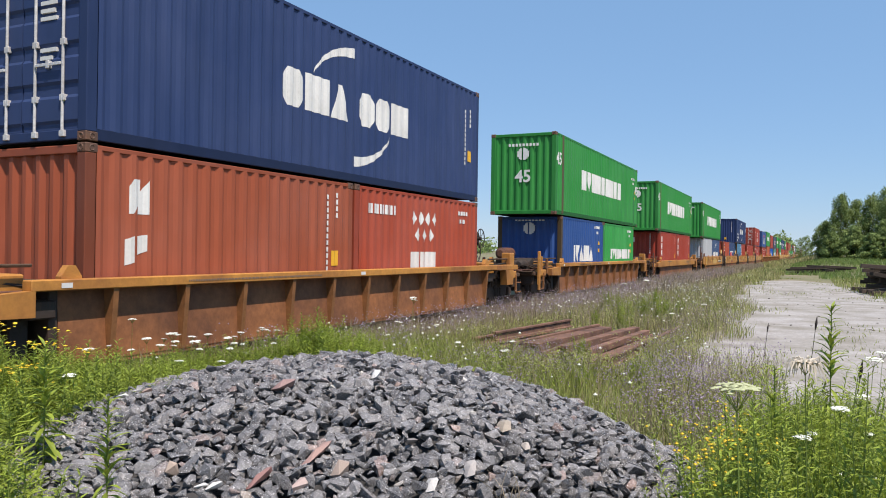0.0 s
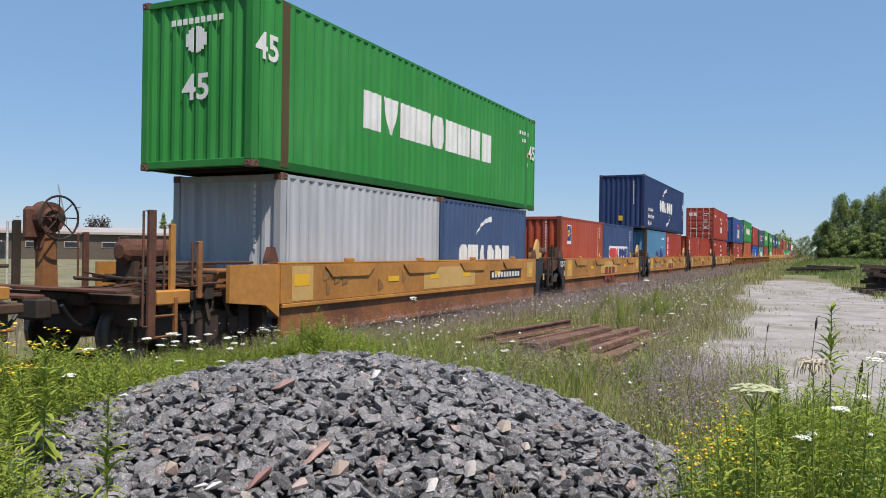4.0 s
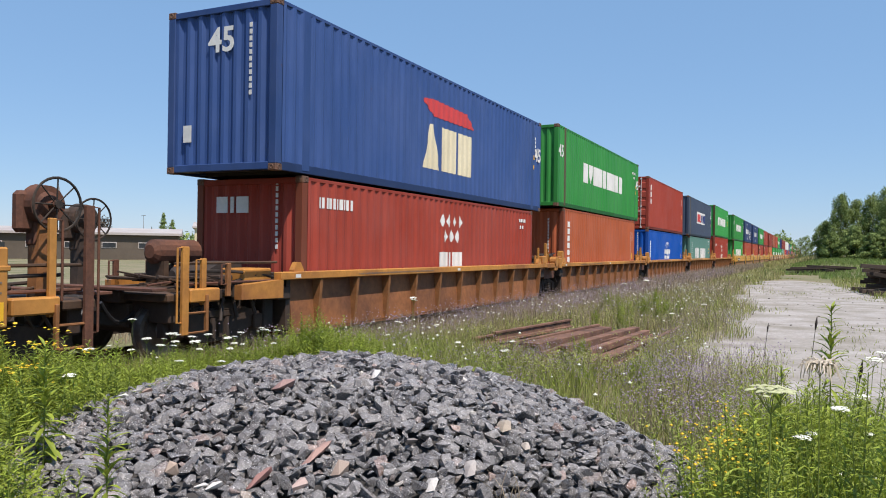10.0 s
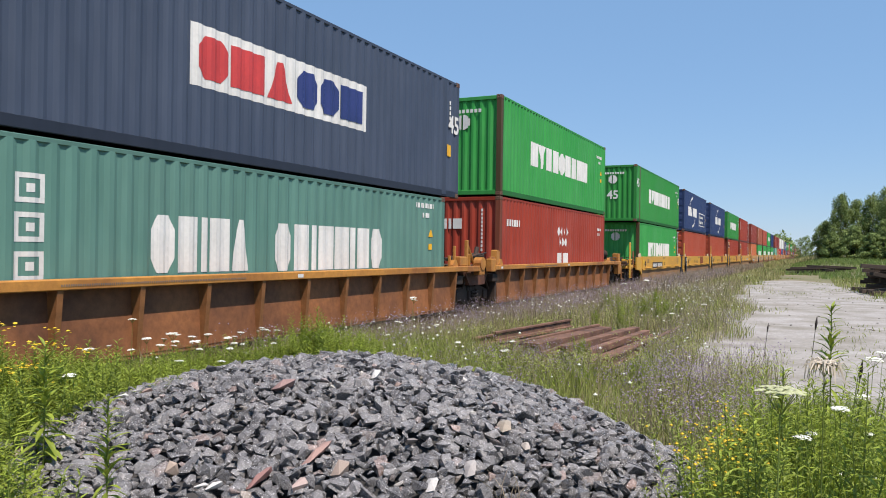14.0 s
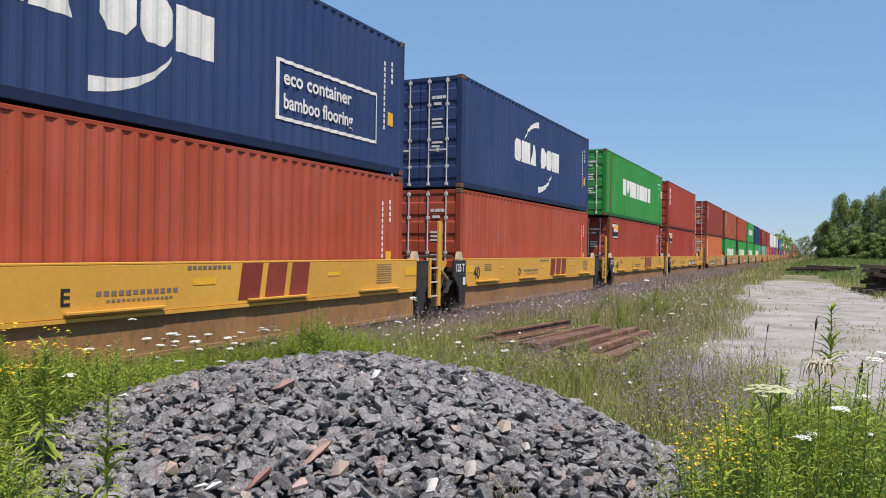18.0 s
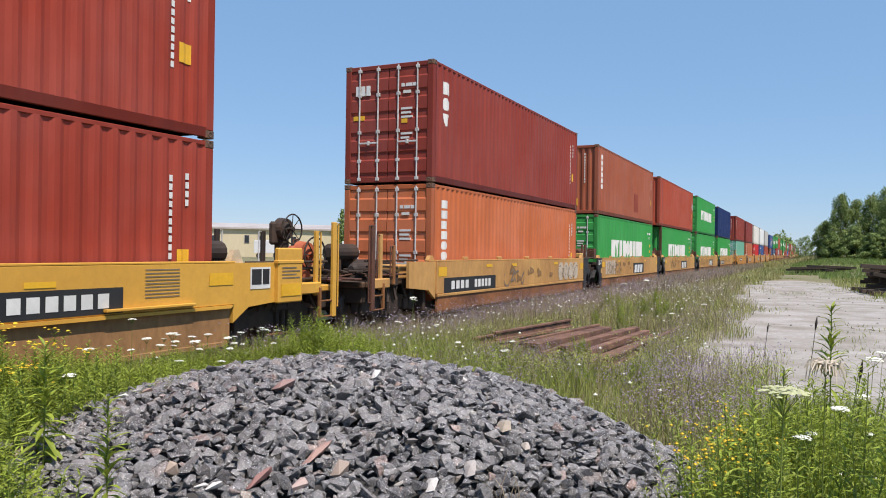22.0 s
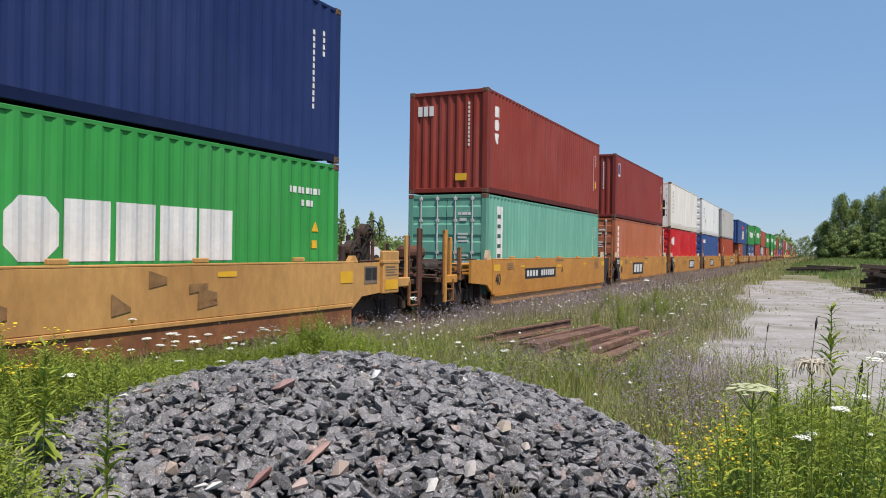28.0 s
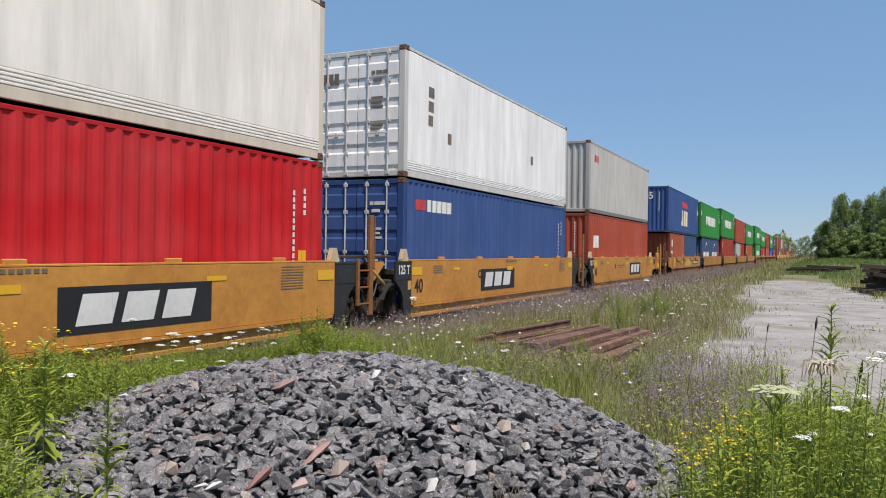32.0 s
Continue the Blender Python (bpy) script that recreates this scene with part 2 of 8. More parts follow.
def blocks(y, z, w, h, n, gap=0.16, kind=0):
    """A row of plain solid shapes that stands for a painted company mark: n bars, or one shape a sign of n
    (r: bar, i: narrow bar, m: wide bar, v: wedge, a: gable, o: eight-sided)."""
    if isinstance(n, int):
        cell = w / n
        return [rect(y + i * cell, y + (i + 1 - gap - 0.09 * ((i * 2 + kind) % 3)) * cell, z, z + h) for i in range(n)]
    wide = [{"i": 0.42, "m": 1.25}.get(c, 1.0) for c in n]
    unit, out = w / sum(wide), []
    for c, k in zip(n, wide):
        a, b = y, y + unit * (k - gap * 0.55)
        q = (b - a) * (0.24 if c == "o" else 0.40)
        if c == "v":
            out += [(a, z + 0.97 * h, z + h, a + q, z, z + h), rect(a + q, b - q, z, z + h), (b - q, z, z + h, b, z + 0.97 * h, z + h)]
        elif c == "a":
            out += [(a, z, z + 0.03 * h, a + q, z, z + h), rect(a + q, b - q, z, z + h), (b - q, z, z + h, b, z, z + 0.03 * h)]
        elif c == "o":
            out += [(a, z + 0.25 * h, z + 0.75 * h, a + q, z, z + h), rect(a + q, b - q, z, z + h), (b - q, z, z + h, b, z + 0.25 * h, z + 0.75 * h)]
        else:
            out.append(rect(a, b, z, z + h))
        y += unit * k
    return out


def arc(yc, zc, ry, rz, t0, t1, thick, n=14, taper=True):
    """A swung band, as slices."""
    out, prev = [], None
    for i in range(n + 1):
        f = i / n
        t = t0 + (t1 - t0) * f
        w = thick * (0.25 + 0.75 * f if taper else 1.0)
        y, z = yc + ry * math.cos(t), zc + rz * math.sin(t)
        cur = (y, z - w / 2, z + w / 2)
        if prev:
            a, b = (prev, cur) if prev[0] < cur[0] else (cur, prev)
            out.append((*a, *b))
        prev = cur
    return out


def stars(y, z, w, h, rows=((4, 1.0), (3, 0.0))):
    out = []
    for n, level in rows:
        for i in range(n):
            c, zc, r = y + w * (i + 0.5 + (4 - n) * 0.5) / 4, z + h * (0.25 + 0.5 * level), w * 0.085
            out += [(c - r, zc, zc + 0.01, c, zc - r * 1.2, zc + r * 1.6), (c, zc - r * 1.2, zc + r * 1.6, c + r, zc, zc + 0.01)]
    return out


def strip(y, z0, z1, w=0.05, n=11):
    """A column of small marks."""
    step = (z1 - z0) / n
    return [rect(y, y + w, z0 + i * step, z0 + (i + 0.72) * step) for i in range(n)]


def row_of(y, z, w, h, n):
    return [rect(y + w * i / n, y + w * (i + 0.7) / n, z, z + h) for i in range(n)]


def side_mesh(L, H, x, smooth):
    def make():
        if not smooth:
            return corrugated(-L / 2 + 0.16, L / 2 - 0.16, 0.155, H - 0.07, x * 1.22, "x")
        s = Shape()
        return s.box(*sorted((x * 1.15, x * 1.216)), -L / 2 + 0.14, L / 2 - 0.14, 0.36, H - 0.1, 0.01)
    return cached(("side_wall", L, H, x, smooth), make)


def post_mesh(H):
    return cached(("corner_post", H), lambda: Shape().box(-0.08, 0.08, -0.08, 0.08, 0.115, H - 0.115, 0.012))


def container(L, H, colour, label, doors=False, smooth=False, rusty_post=False, marks=(), rows=(), group="", near_end=(), full=True,
              fridge=False, trim=None):
    """One freight container, its base centre at its origin, the seen end at -y."""
    c = thing("container", label, "container", group or "containers on the train")
    trim = trim or tuple(v * 0.8 for v in colour)
    e = L / 2
    part("side_wall", side_mesh(L, H, 1, smooth), PAINT, c, colour=colour)
    part("side_wall", side_mesh(L, H, -1, smooth), PAINT, c, colour=colour)
    if smooth:
        for x in (1, -1):
            part("lower_band", cached(("lower_band", L, x), lambda: Shape().box(*sorted((x * 1.14, x * 1.205)), -L / 2 + 0.14, L / 2 - 0.14, 0.16, 0.36)), PAINT, c, colour=colour)
        for k in range(4):
            part("ridge", cached(("ridge", L), lambda: Shape().box(-0.03, 0.01, -L / 2 + 0.14, L / 2 - 0.14, 0, 0.035, 0.006)), PAINT, c, colour=colour, at=pose(1.213, 0, 0.168 + k * 0.05))
    part("roof", cached(("roof", L, H), lambda: Shape().box(-1.17, 1.17, -e + 0.1, e - 0.1, H - 0.045, H - 0.012)), PAINT, c, colour=colour)
    tagged(part("underframe", cached(("underframe", L), lambda: under_shape(L)), UNDER, c), kind="stuff")
    for x in (1, -1) if full else (1,):
        part("top_rail", cached(("top_rail", L, H), lambda: Shape().box(-0.032, 0.032, -e + 0.15, e - 0.15, H - 0.085, H - 0.02, 0.008)), PAINT, c,
             colour=trim, at=pose(x * 1.186, 0, 0))
        part("bottom_rail", cached(("bottom_rail", L), lambda: Shape().box(-0.03, 0.03, -e + 0.15, e - 0.15, 0.012, 0.165, 0.008)), PAINT, c,
             colour=tuple(v * 0.55 for v in trim) if not smooth else trim, at=pose(x * 1.188, 0, 0))
    post_colour = trim if not rusty_post or L > 13 else (0.085, 0.06, 0.032) if colour[1] > colour[0] else (0.19, 0.055, 0.03)
    for x in (1, -1) if full else (1,):
        for y in (1, -1):
            part("corner_post", post_mesh(H), PAINT, c, colour=post_colour if y < 0 else trim, at=pose(x * 1.139, y * (e - 0.081), 0))
            if full:
                for z in (0.0, H - 0.118):
                    part("corner_casting", cached("corner_casting", casting_shape), CASTING, c, at=pose(x * 1.139, y * (e - 0.089), z))
    if L > 13:
        for x in (1, -1) if full else (1,):
            for y in (1, -1):
                part("frame_post", cached(("frame_post", H), lambda: Shape().box(-0.05, 0.05, -0.11, 0.11, 0.05, H - 0.03, 0.01)), PAINT, c,
                     colour=(0.10, 0.075, 0.035) if rusty_post and y < 0 else trim, at=pose(x * 1.176, y * 6.02, 0))
    part("end_wall", cached(("end_wall_far", L, H), lambda: corrugated(-1.06, 1.06, 0.14, H - 0.12, e - 0.012, "y", 0.045, 0.25)), PAINT, c, colour=colour)
    for z0, z1 in ((0.02, 0.15), (H - 0.13, H - 0.02)):
        part("end_rail", cached(("end_rail", L, H, z0), lambda: Shape().box(-1.06, 1.06, -e + 0.01, -e + 0.09, z0, z1, 0.01)), PAINT, c, colour=trim)
    if fridge:
        cold_end(c, L, H, colour)
    elif doors:
        for x in (-1, 1):
            d = part("door", cached(("door", L, H, x), lambda: door_shape(L, H, x, smooth)), PAINT, c, colour=colour)
            for k in ((0.28, 0.80) if full else (0.5,)):
                part("lock_rod", cached(("lock_rod", L, H), lambda: rod_shape(L, H)), GALV, d, "galvanised lock rod", at=pose(x * k, 0, 0))
            if full:
                part("handle", cached(("door_handle", L), lambda: handle_shape(L)), GALV, d, "galvanised handle", at=pose(x * 0.54, 0, 0.98))
    else:
        part("end_wall", cached(("end_wall_near", L, H), lambda: corrugated(-1.06, 1.06, 0.14, H - 0.12, -e + 0.03, "y", 0.045, 0.25)), PAINT, c, colour=colour)
    for order, (name, quads, material, text) in enumerate(marks):
        ob = part(name, draped(quads, L, 1.223 + 0.004 * order, flat=smooth), material, c, text)
        if len(quads) > 1:
            tagged(ob, kind="stuff")
    for text, y, z, h in rows:
        part("lettering", word_mesh(text, h), WHITE, c, "white painted number", at=pose(1.224, y, z))
    for name, kind, x, z, a, b, material in near_end:
        if kind == "word":
            part(name, word_mesh(a, b), material, c, "white painted number", at=pose(x, -e - 0.0 if doors else -e + 0.026, z, 0, 0, -90))
        else:
            s = Shape()
            for dx, dz, w, h in kind:
                s.box(x + dx, x + dx + w, -e + 0.016 if not doors else -e - 0.004, -e + 0.03, z + dz, z + dz + h)
            ob = part(name, s, material, c)
            if len(kind) > 1:
                tagged(ob, kind="stuff")
    return c


def under_shape(L):
    s = Shape()
    s.box(-1.15, 1.15, -L / 2 + 0.1, L / 2 - 0.1, 0.10, 0.155)
    n = int(L / 0.6)
    for i in range(n):
        y = -L / 2 + 0.3 + i * (L - 0.6) / (n - 1)
        s.box(-1.15, 1.15, y - 0.03, y + 0.03, 0.03, 0.10)
    return s


def casting_shape():
    s = Shape().box(-0.083, 0.083, -0.091, 0.091, 0, 0.118, 0.01)
    for x in (-1, 1):
        s.ring((x * 0.083, 0, 0.059), (1, 0, 0), 0.034, 0.007, 10, 4)
    s.ring((0, -0.091, 0.059), (0, 1, 0), 0.034, 0.007, 10, 4)
    return s


def door_shape(L, H, x, smooth):
    a, b = sorted((x * 0.012, x * 1.055))
    n = 1 if smooth else 5
    step = (H - 0.42) / n
    prof = [(0.155, 0.075), (0.155, 0.03)]
    for k in range(n):
        z0, z1 = 0.23 + k * step, 0.23 + (k + 0.72) * step if n > 1 else H - 0.22
        prof += [(z0, 0.03), (z0 + 0.04, 0.006), (z1 - 0.04, 0.006), (z1, 0.03)]
    prof += [(H - 0.135, 0.03), (H - 0.135, 0.075)]
    n = len(prof)
    vs = [(q, -L / 2 + y, z) for q in (a, b) for z, y in prof]
    fs = [(i, n + i, n + i + 1, i + 1) for i in range(n - 1)] + [tuple(range(n)), tuple(reversed(range(n, 2 * n)))]
    return Shape().add(vs, fs)


def rod_shape(L, H):
    s = Shape().tube((0, -L / 2 - 0.012, 0.08), (0, -L / 2 - 0.012, H - 0.06), 0.019, 8)
    for z in (0.1, 0.55, 1.25, H - 0.75, H - 0.14):
        s.box(-0.045, 0.045, -L / 2 - 0.028, -L / 2 + 0.03, z - 0.04, z + 0.04, 0.006)
    return s


def handle_shape(L):
    s = Shape().box(-0.24, 0.24, -L / 2 - 0.04, -L / 2 - 0.018, -0.02, 0.02, 0.005)
    s.box(-0.03, 0.03, -L / 2 - 0.045, -L / 2 + 0.02, -0.05, 0.05, 0.006)
    return s


def cold_end(c, L, H, colour):
    """The machinery end of a refrigerated container."""
    e = -L / 2
    s = Shape()
    for x0, x1, z0, z1 in ((-1.06, -0.86, 0.15, H - 0.13), (0.86, 1.06, 0.15, H - 0.13), (-0.86, 0.86, 0.15, 0.62), (-0.86, 0.86, 1.86, H - 0.13),
                           (-0.86, 0.86, 1.18, 1.28)):
        s.box(x0, x1, e + 0.02, e + 0.06, z0, z1, 0.006)
    part("end_wall", s, PAINT, c, "white machinery end panel", colour)
    part("machinery_recess", Shape().box(-0.88, 0.88, e + 0.16, e + 0.2, 0.6, 1.9), BLACK_MARK, c, "dark recess of the cooling unit")
    s = Shape().box(-0.35, 0.15, e + 0.05, e + 0.16, 1.34, 1.62, 0.02).box(0.3, 0.75, e + 0.06, e + 0.16, 1.34, 1.8, 0.02)
    part("cooling_unit", s, UNDER, c)
    s = Shape().box(-0.7, -0.15, e + 0.04, e + 0.15, 0.66, 0.84, 0.02).box(0.35, 0.62, e + 0.05, e + 0.15, 1.32, 1.56, 0.02)
    part("control_box", s, PAINT, c, "pale grey control box", (0.6, 0.6, 0.58))
    s = Shape()
    for x in (-0.55, 0.4):
        s.ring((x, e + 0.018, H - 0.42), (0, 1, 0), 0.13, 0.012, 16, 5)
    for z in (0.75, 1.1, 1.5, 2.0, 2.4):
        for x in (-0.97, 0.95):
            s.box(x, x + 0.03, e + 0.008, e + 0.022, z, z + 0.09)
    tagged(part("panel_fitting", s, CASTING, c), kind="stuff")
    for x0, w, z, h in ((-0.62, 0.2, 2.18, 0.2), (-0.42, 0.26, 0.26, 0.24), (0.0, 0.22, 0.3, 0.2)):
        part("warning_sticker", Shape().box(x0, x0 + w, e + 0.012, e + 0.022, z, z + h), YELLOW, c, "yellow warning sticker")
    oval = [(0.08 + 0.17 * math.cos(a * 0.524), 2.26 + 0.075 * math.sin(a * 0.524)) for a in range(12)]
    s = Shape().add([(x, e + 0.012, z) for x, z in oval] + [(x, e + 0.022, z) for x, z in oval],
                    [tuple(range(12)), tuple(reversed(range(12, 24)))] + [(i, i + 12, (i + 1) % 12 + 12, (i + 1) % 12) for i in range(12)])
    part("maker_badge", s, NAVY_MARK, c, "small blue oval badge")
    for x0 in (-0.88, 0.74):
        for z0 in (0.6, 1.74):
            part("corner_plate", Shape().box(x0, x0 + 0.14, e + 0.03, e + 0.09, z0, z0 + 0.14, 0.03), PAINT, c, colour=colour)
    s = Shape().tube((-0.8, e + 0.1, 1.45), (0.8, e + 0.1, 1.42), 0.02, 6).tube((-0.5, e + 0.1, 1.42), (-0.45, e + 0.1, 0.7), 0.025, 6).tube((0.2, e + 0.1, 1.42), (0.25, e + 0.1, 0.66), 0.03, 6)
    s.tube((0.5, e + 0.1, 0.95), (0.5, e + 0.2, 0.95), 0.2, 16)
    tagged(part("cooling_pipework", s, CASTING, c, "dark pipes and fan of the cooling unit"), kind="stuff")


# ---- well cars ----
DECK = surface("dark_rusty_deck", (0.10, 0.055, 0.03), (0.05, 0.032, 0.022), 0.75, big=1.5, small=10, vary=0.3)
RED_RUST = surface("orange_red_housing", (0.50, 0.13, 0.05), (0.32, 0.08, 0.04), 0.65, small=12)
CREAM_GUIDE = surface("worn_cream_guide", (0.62, 0.52, 0.36), (0.45, 0.30, 0.16), 0.7, small=9)
# sheet below the yellow flange: dust, plus the flange's shade put into the colour
DUSTY_SHADED = surface("dusty_shaded_lower_sheet", (0.36, 0.19, 0.075), (0.24, 0.125, 0.055), 0.75, big=0.6, small=9, vary=0.25, stretch=(1, 1, 0.5))
HALF = 6.62              # half the length of a well
SIDE = {"a": 6.62, "b": 6.62, "c": 6.38, "d": 6.32, "e": 6.28, "f": 6.16}   # half the length of its side plates


def wheel_shape(r=0.42):
    s = Shape()
    n = 20
    prof = [(-0.07, 0.09), (-0.07, r * 0.55), (-0.06, r - 0.06), (-0.075, r - 0.02), (-0.07, r + 0.028), (-0.04, r + 0.028), (-0.035, r), (0.065, r - 0.006),
            (0.07, r - 0.06), (0.03, r * 0.6), (0.05, 0.12), (0.09, 0.09), (0.09, 0.0)]
    vs = [(x, q * math.cos(2 * math.pi * i / n), q * math.sin(2 * math.pi * i / n)) for i in range(n) for x, q in prof]
    k = len(prof)
    fs = [(i * k + j, i * k + j + 1, ((i + 1) % n) * k + j + 1, ((i + 1) % n) * k + j) for i in range(n) for j in range(k - 1)]
    return s.add(vs, fs)


def truck_frame_shape():
    """Cast side frame of a truck, in the y-z plane, 1.78 m between the axles."""
    s = Shape()
    out = [(-1.12, 0.34), (-0.98, 0.30), (-0.72, 0.36), (-0.42, 0.20), (0.42, 0.20), (0.72, 0.36), (0.98, 0.30), (1.12, 0.34), (1.12, 0.56), (0.86, 0.62),
           (0.5, 0.70), (-0.5, 0.70), (-0.86, 0.62), (-1.12, 0.56)]
    s.prism(out, -0.06, 0.06)
    for y in (-0.89, 0.89):
        s.box(-0.09, 0.12, y - 0.13, y + 0.13, 0.32, 0.56, 0.02)
    for y in (-0.16, 0.0, 0.16):
        s.tube((0.07, y, 0.26), (0.07, y, 0.56), 0.055, 8)
    s.box(-0.05, 0.10, -0.3, 0.3, 0.56, 0.68, 0.02)
    return s


def truck(parent, y, full=True):
    for x in (-1, 1):
        f = part("truck_frame", cached("truck_frame", truck_frame_shape), TRUCK, parent, "dark cast steel side frame", at=pose(x * 1.0, y, 0, 0, 0, 0 if x > 0 else 180))
        for dy in (-0.89, 0.89):
            part("wheel", cached("wheel", wheel_shape), TREAD, f, "worn steel wheel", at=pose(-0.26, dy, 0.42))
    part("bolster", cached("bolster", lambda: Shape().box(-0.98, 0.98, -0.2, 0.2, 0.42, 0.70, 0.03).tube((-0.75, -0.89, 0.42), (0.75, -0.89, 0.42), 0.075)
                           .tube((-0.75, 0.89, 0.42), (0.75, 0.89, 0.42), 0.075)), TRUCK, parent, at=pose(0, y, 0))


def sill(kind, x, piece=0):
    """One long side of a well. Ribbed sides (a, b) have a top chord over a recessed sheet; the others are tall plates."""
    s = Shape()
    if kind in "ab":
        top = 1.24 if kind == "a" else 1.19
        deep = 0.13 if kind == "a" else 0.36
        s.box(1.30, 1.47, -HALF - 0.35, HALF + 0.35, top - deep, top, 0.012)
    else:
        top = {"c": 1.37, "d": 1.40, "e": 1.37, "f": 1.39}[kind]
        low = {"c": 0.72, "d": 0.78, "e": 0.62, "f": 0.44}[kind]
        if piece == 0:
            s.box(1.40, 1.47, -SIDE[kind], SIDE[kind], low, top, 0.008)
        elif piece == 1:
            s.box(1.30, 1.472, -SIDE[kind], SIDE[kind], top + 0.001, top + 0.03, 0.006)
        elif kind in "df":
            s.prism([(-SIDE[kind] + 0.1, low - 0.05), (SIDE[kind] - 0.1, low - 0.05), (SIDE[kind] - 0.06, low - 0.004), (-SIDE[kind] + 0.06, low - 0.004)], 1.40, 1.495)
        else:
            s.box(1.38, 1.49, -SIDE[kind] + 0.03, SIDE[kind] - 0.03, low - 0.07, low - 0.005, 0.008)
    if x < 0:
        s.v = [(-p[0], -p[1], p[2]) for p in s.v]
    return s


def lower_sheet(kind, x):
    s = Shape()
    top = {"a": 1.12, "b": 0.84, "c": 0.70, "d": 0.73, "e": 0.55, "f": 0.40}[kind]
    out = 1.345 if kind in "ab" else 1.462 if kind == "e" else 1.425
    if kind == "a":
        a, b = -HALF + 0.12, HALF - 0.12
        vs = [(x0, y0, z0) for y0 in (a, b) for x0, z0 in ((1.228, top), (1.262, top), (1.33, 0.22), (1.29, 0.22))]
        s.add(vs, [(0, 1, 2, 3), (7, 6, 5, 4), (0, 4, 5, 1), (1, 5, 6, 2), (2, 6, 7, 3), (3, 7, 4, 0)])
    else:
        s.box(out - 0.06, out, -SIDE[kind] + 0.06, SIDE[kind] - 0.06, 0.22, top)
    s.box(1.22, 1.44 if kind != "a" else 1.32, -SIDE[kind] + 0.1, SIDE[kind] - 0.1, 0.16, 0.24, 0.01)
    if x < 0:
        s.v = [(-p[0], -p[1], p[2]) for p in s.v]
    return s


def rib_shape(top):
    s = Shape()
    vs = [(x, y, z) for y in (-0.04, 0.04) for x, z in ((0.0, top), (0.0, 0.22), (0.15, 0.22), (0.225, top))]
    return s.add(vs, [(0, 1, 2, 3), (7, 6, 5, 4), (0, 3, 7, 4), (1, 5, 6, 2), (3, 2, 6, 7), (0, 4, 5, 1)])


def bulkhead_shape():
    s = Shape().box(-1.3, 1.3, -0.06, 0.06, 0.25, 1.16, 0.01)
    s.box(-1.3, 1.3, -0.12, 0.12, 1.1, 1.22, 0.01)
    return s


def platform_shape():
    """End frame over a shared truck."""
    s = Shape()
    s.box(-0.42, 0.42, -1.15, 0.15, 0.72, 1.02, 0.02)
    s.box(-1.36, 1.36, -0.30, 0.05, 0.78, 1.0, 0.02)
    s.box(-1.0, -0.55, -0.9, -0.2, 0.92, 1.0, 0.01).box(0.55, 1.0, -0.9, -0.2, 0.92, 1.0, 0.01)
    return s


def guide_shape():
    """Loading guide on the corner of a well."""
    return Shape().prism([(-0.14, 0), (0.14, 0), (0.14, 0.06), (0.05, 0.32), (-0.05, 0.32), (-0.14, 0.06)], -0.05, 0.05)


def wheel_arch_plate():
    """Dark plate beside a shared truck, cut out over the wheel, with a raised upper band."""
    out = [(-0.26, 1.39), (-0.26, 0.98)]
    out += [(-0.46 + 0.55 * math.sin(t), 0.44 + 0.55 * math.cos(t)) for t in [radians(a) for a in (28, 41, 54, 66, 78, 90)]]
    out += [(0.12, 0.24), (0.44, 0.24), (0.44, 1.39)]
    s = Shape().prism(out, 0.0, 0.05)
    return s.box(0.045, 0.058, -0.26, 0.44, 1.0, 1.02).box(0.045, 0.06, -0.26, 0.44, 1.36, 1.39)


def fender_shape():
    """Curved guard over a truck wheel."""
    turns = [radians(a) for a in (-70, -50, -30, -10, 10, 30, 50, 72, 92)]
    outer = [(0.50 * math.sin(t), 0.50 * math.cos(t)) for t in reversed(turns)]
    inner = [(0.46 * math.sin(t), 0.46 * math.cos(t)) for t in turns]
    return Shape().prism(outer + inner, 0.0, 0.13)


def bent_tube(points, r, n=7):
    """One unbroken round tube along the points."""
    pts = [Vector(p) for p in points]
    vs, fs = [], []
    u = (pts[1] - pts[0]).orthogonal().normalized()
    for i, p in enumerate(pts):
        d = (pts[min(i + 1, len(pts) - 1)] - pts[max(i - 1, 0)]).normalized()
        u = (u - d * u.dot(d)).normalized()
        w = d.cross(u)
        vs += [p + (u * math.cos(2 * math.pi * k / n) + w * math.sin(2 * math.pi * k / n)) * r for k in range(n)]
    for i in range(len(pts) - 1):
        fs += [(i * n + k, i * n + (k + 1) % n, (i + 1) * n + (k + 1) % n, (i + 1) * n + k) for k in range(n)]
    fs += [tuple(reversed(range(n))), tuple(range(len(vs) - n, len(vs)))]
    return Shape().add(vs, fs)


def sag(y0, z0, y1, z1, drop, n=9):
    """Points of a hanging hose."""
    return [(0.05 * math.sin(3.1 * k / n), y0 + (y1 - y0) * k / n, z0 + (z1 - z0) * k / n - drop * math.sin(math.pi * k / n)) for k in range(n + 1)]


def tall_post_shape(z0, z1, w=0.1):
    return Shape().box(-0.03, 0.03, -w / 2, w / 2, z0, z1, 0.008)


def grab_iron_shape(h, w=0.14):
    """A thin bent hand iron."""
    return bent_tube([(0, 0, 0), (0, w, 0), (0, w, h), (0, 0, h)], 0.016, 6)


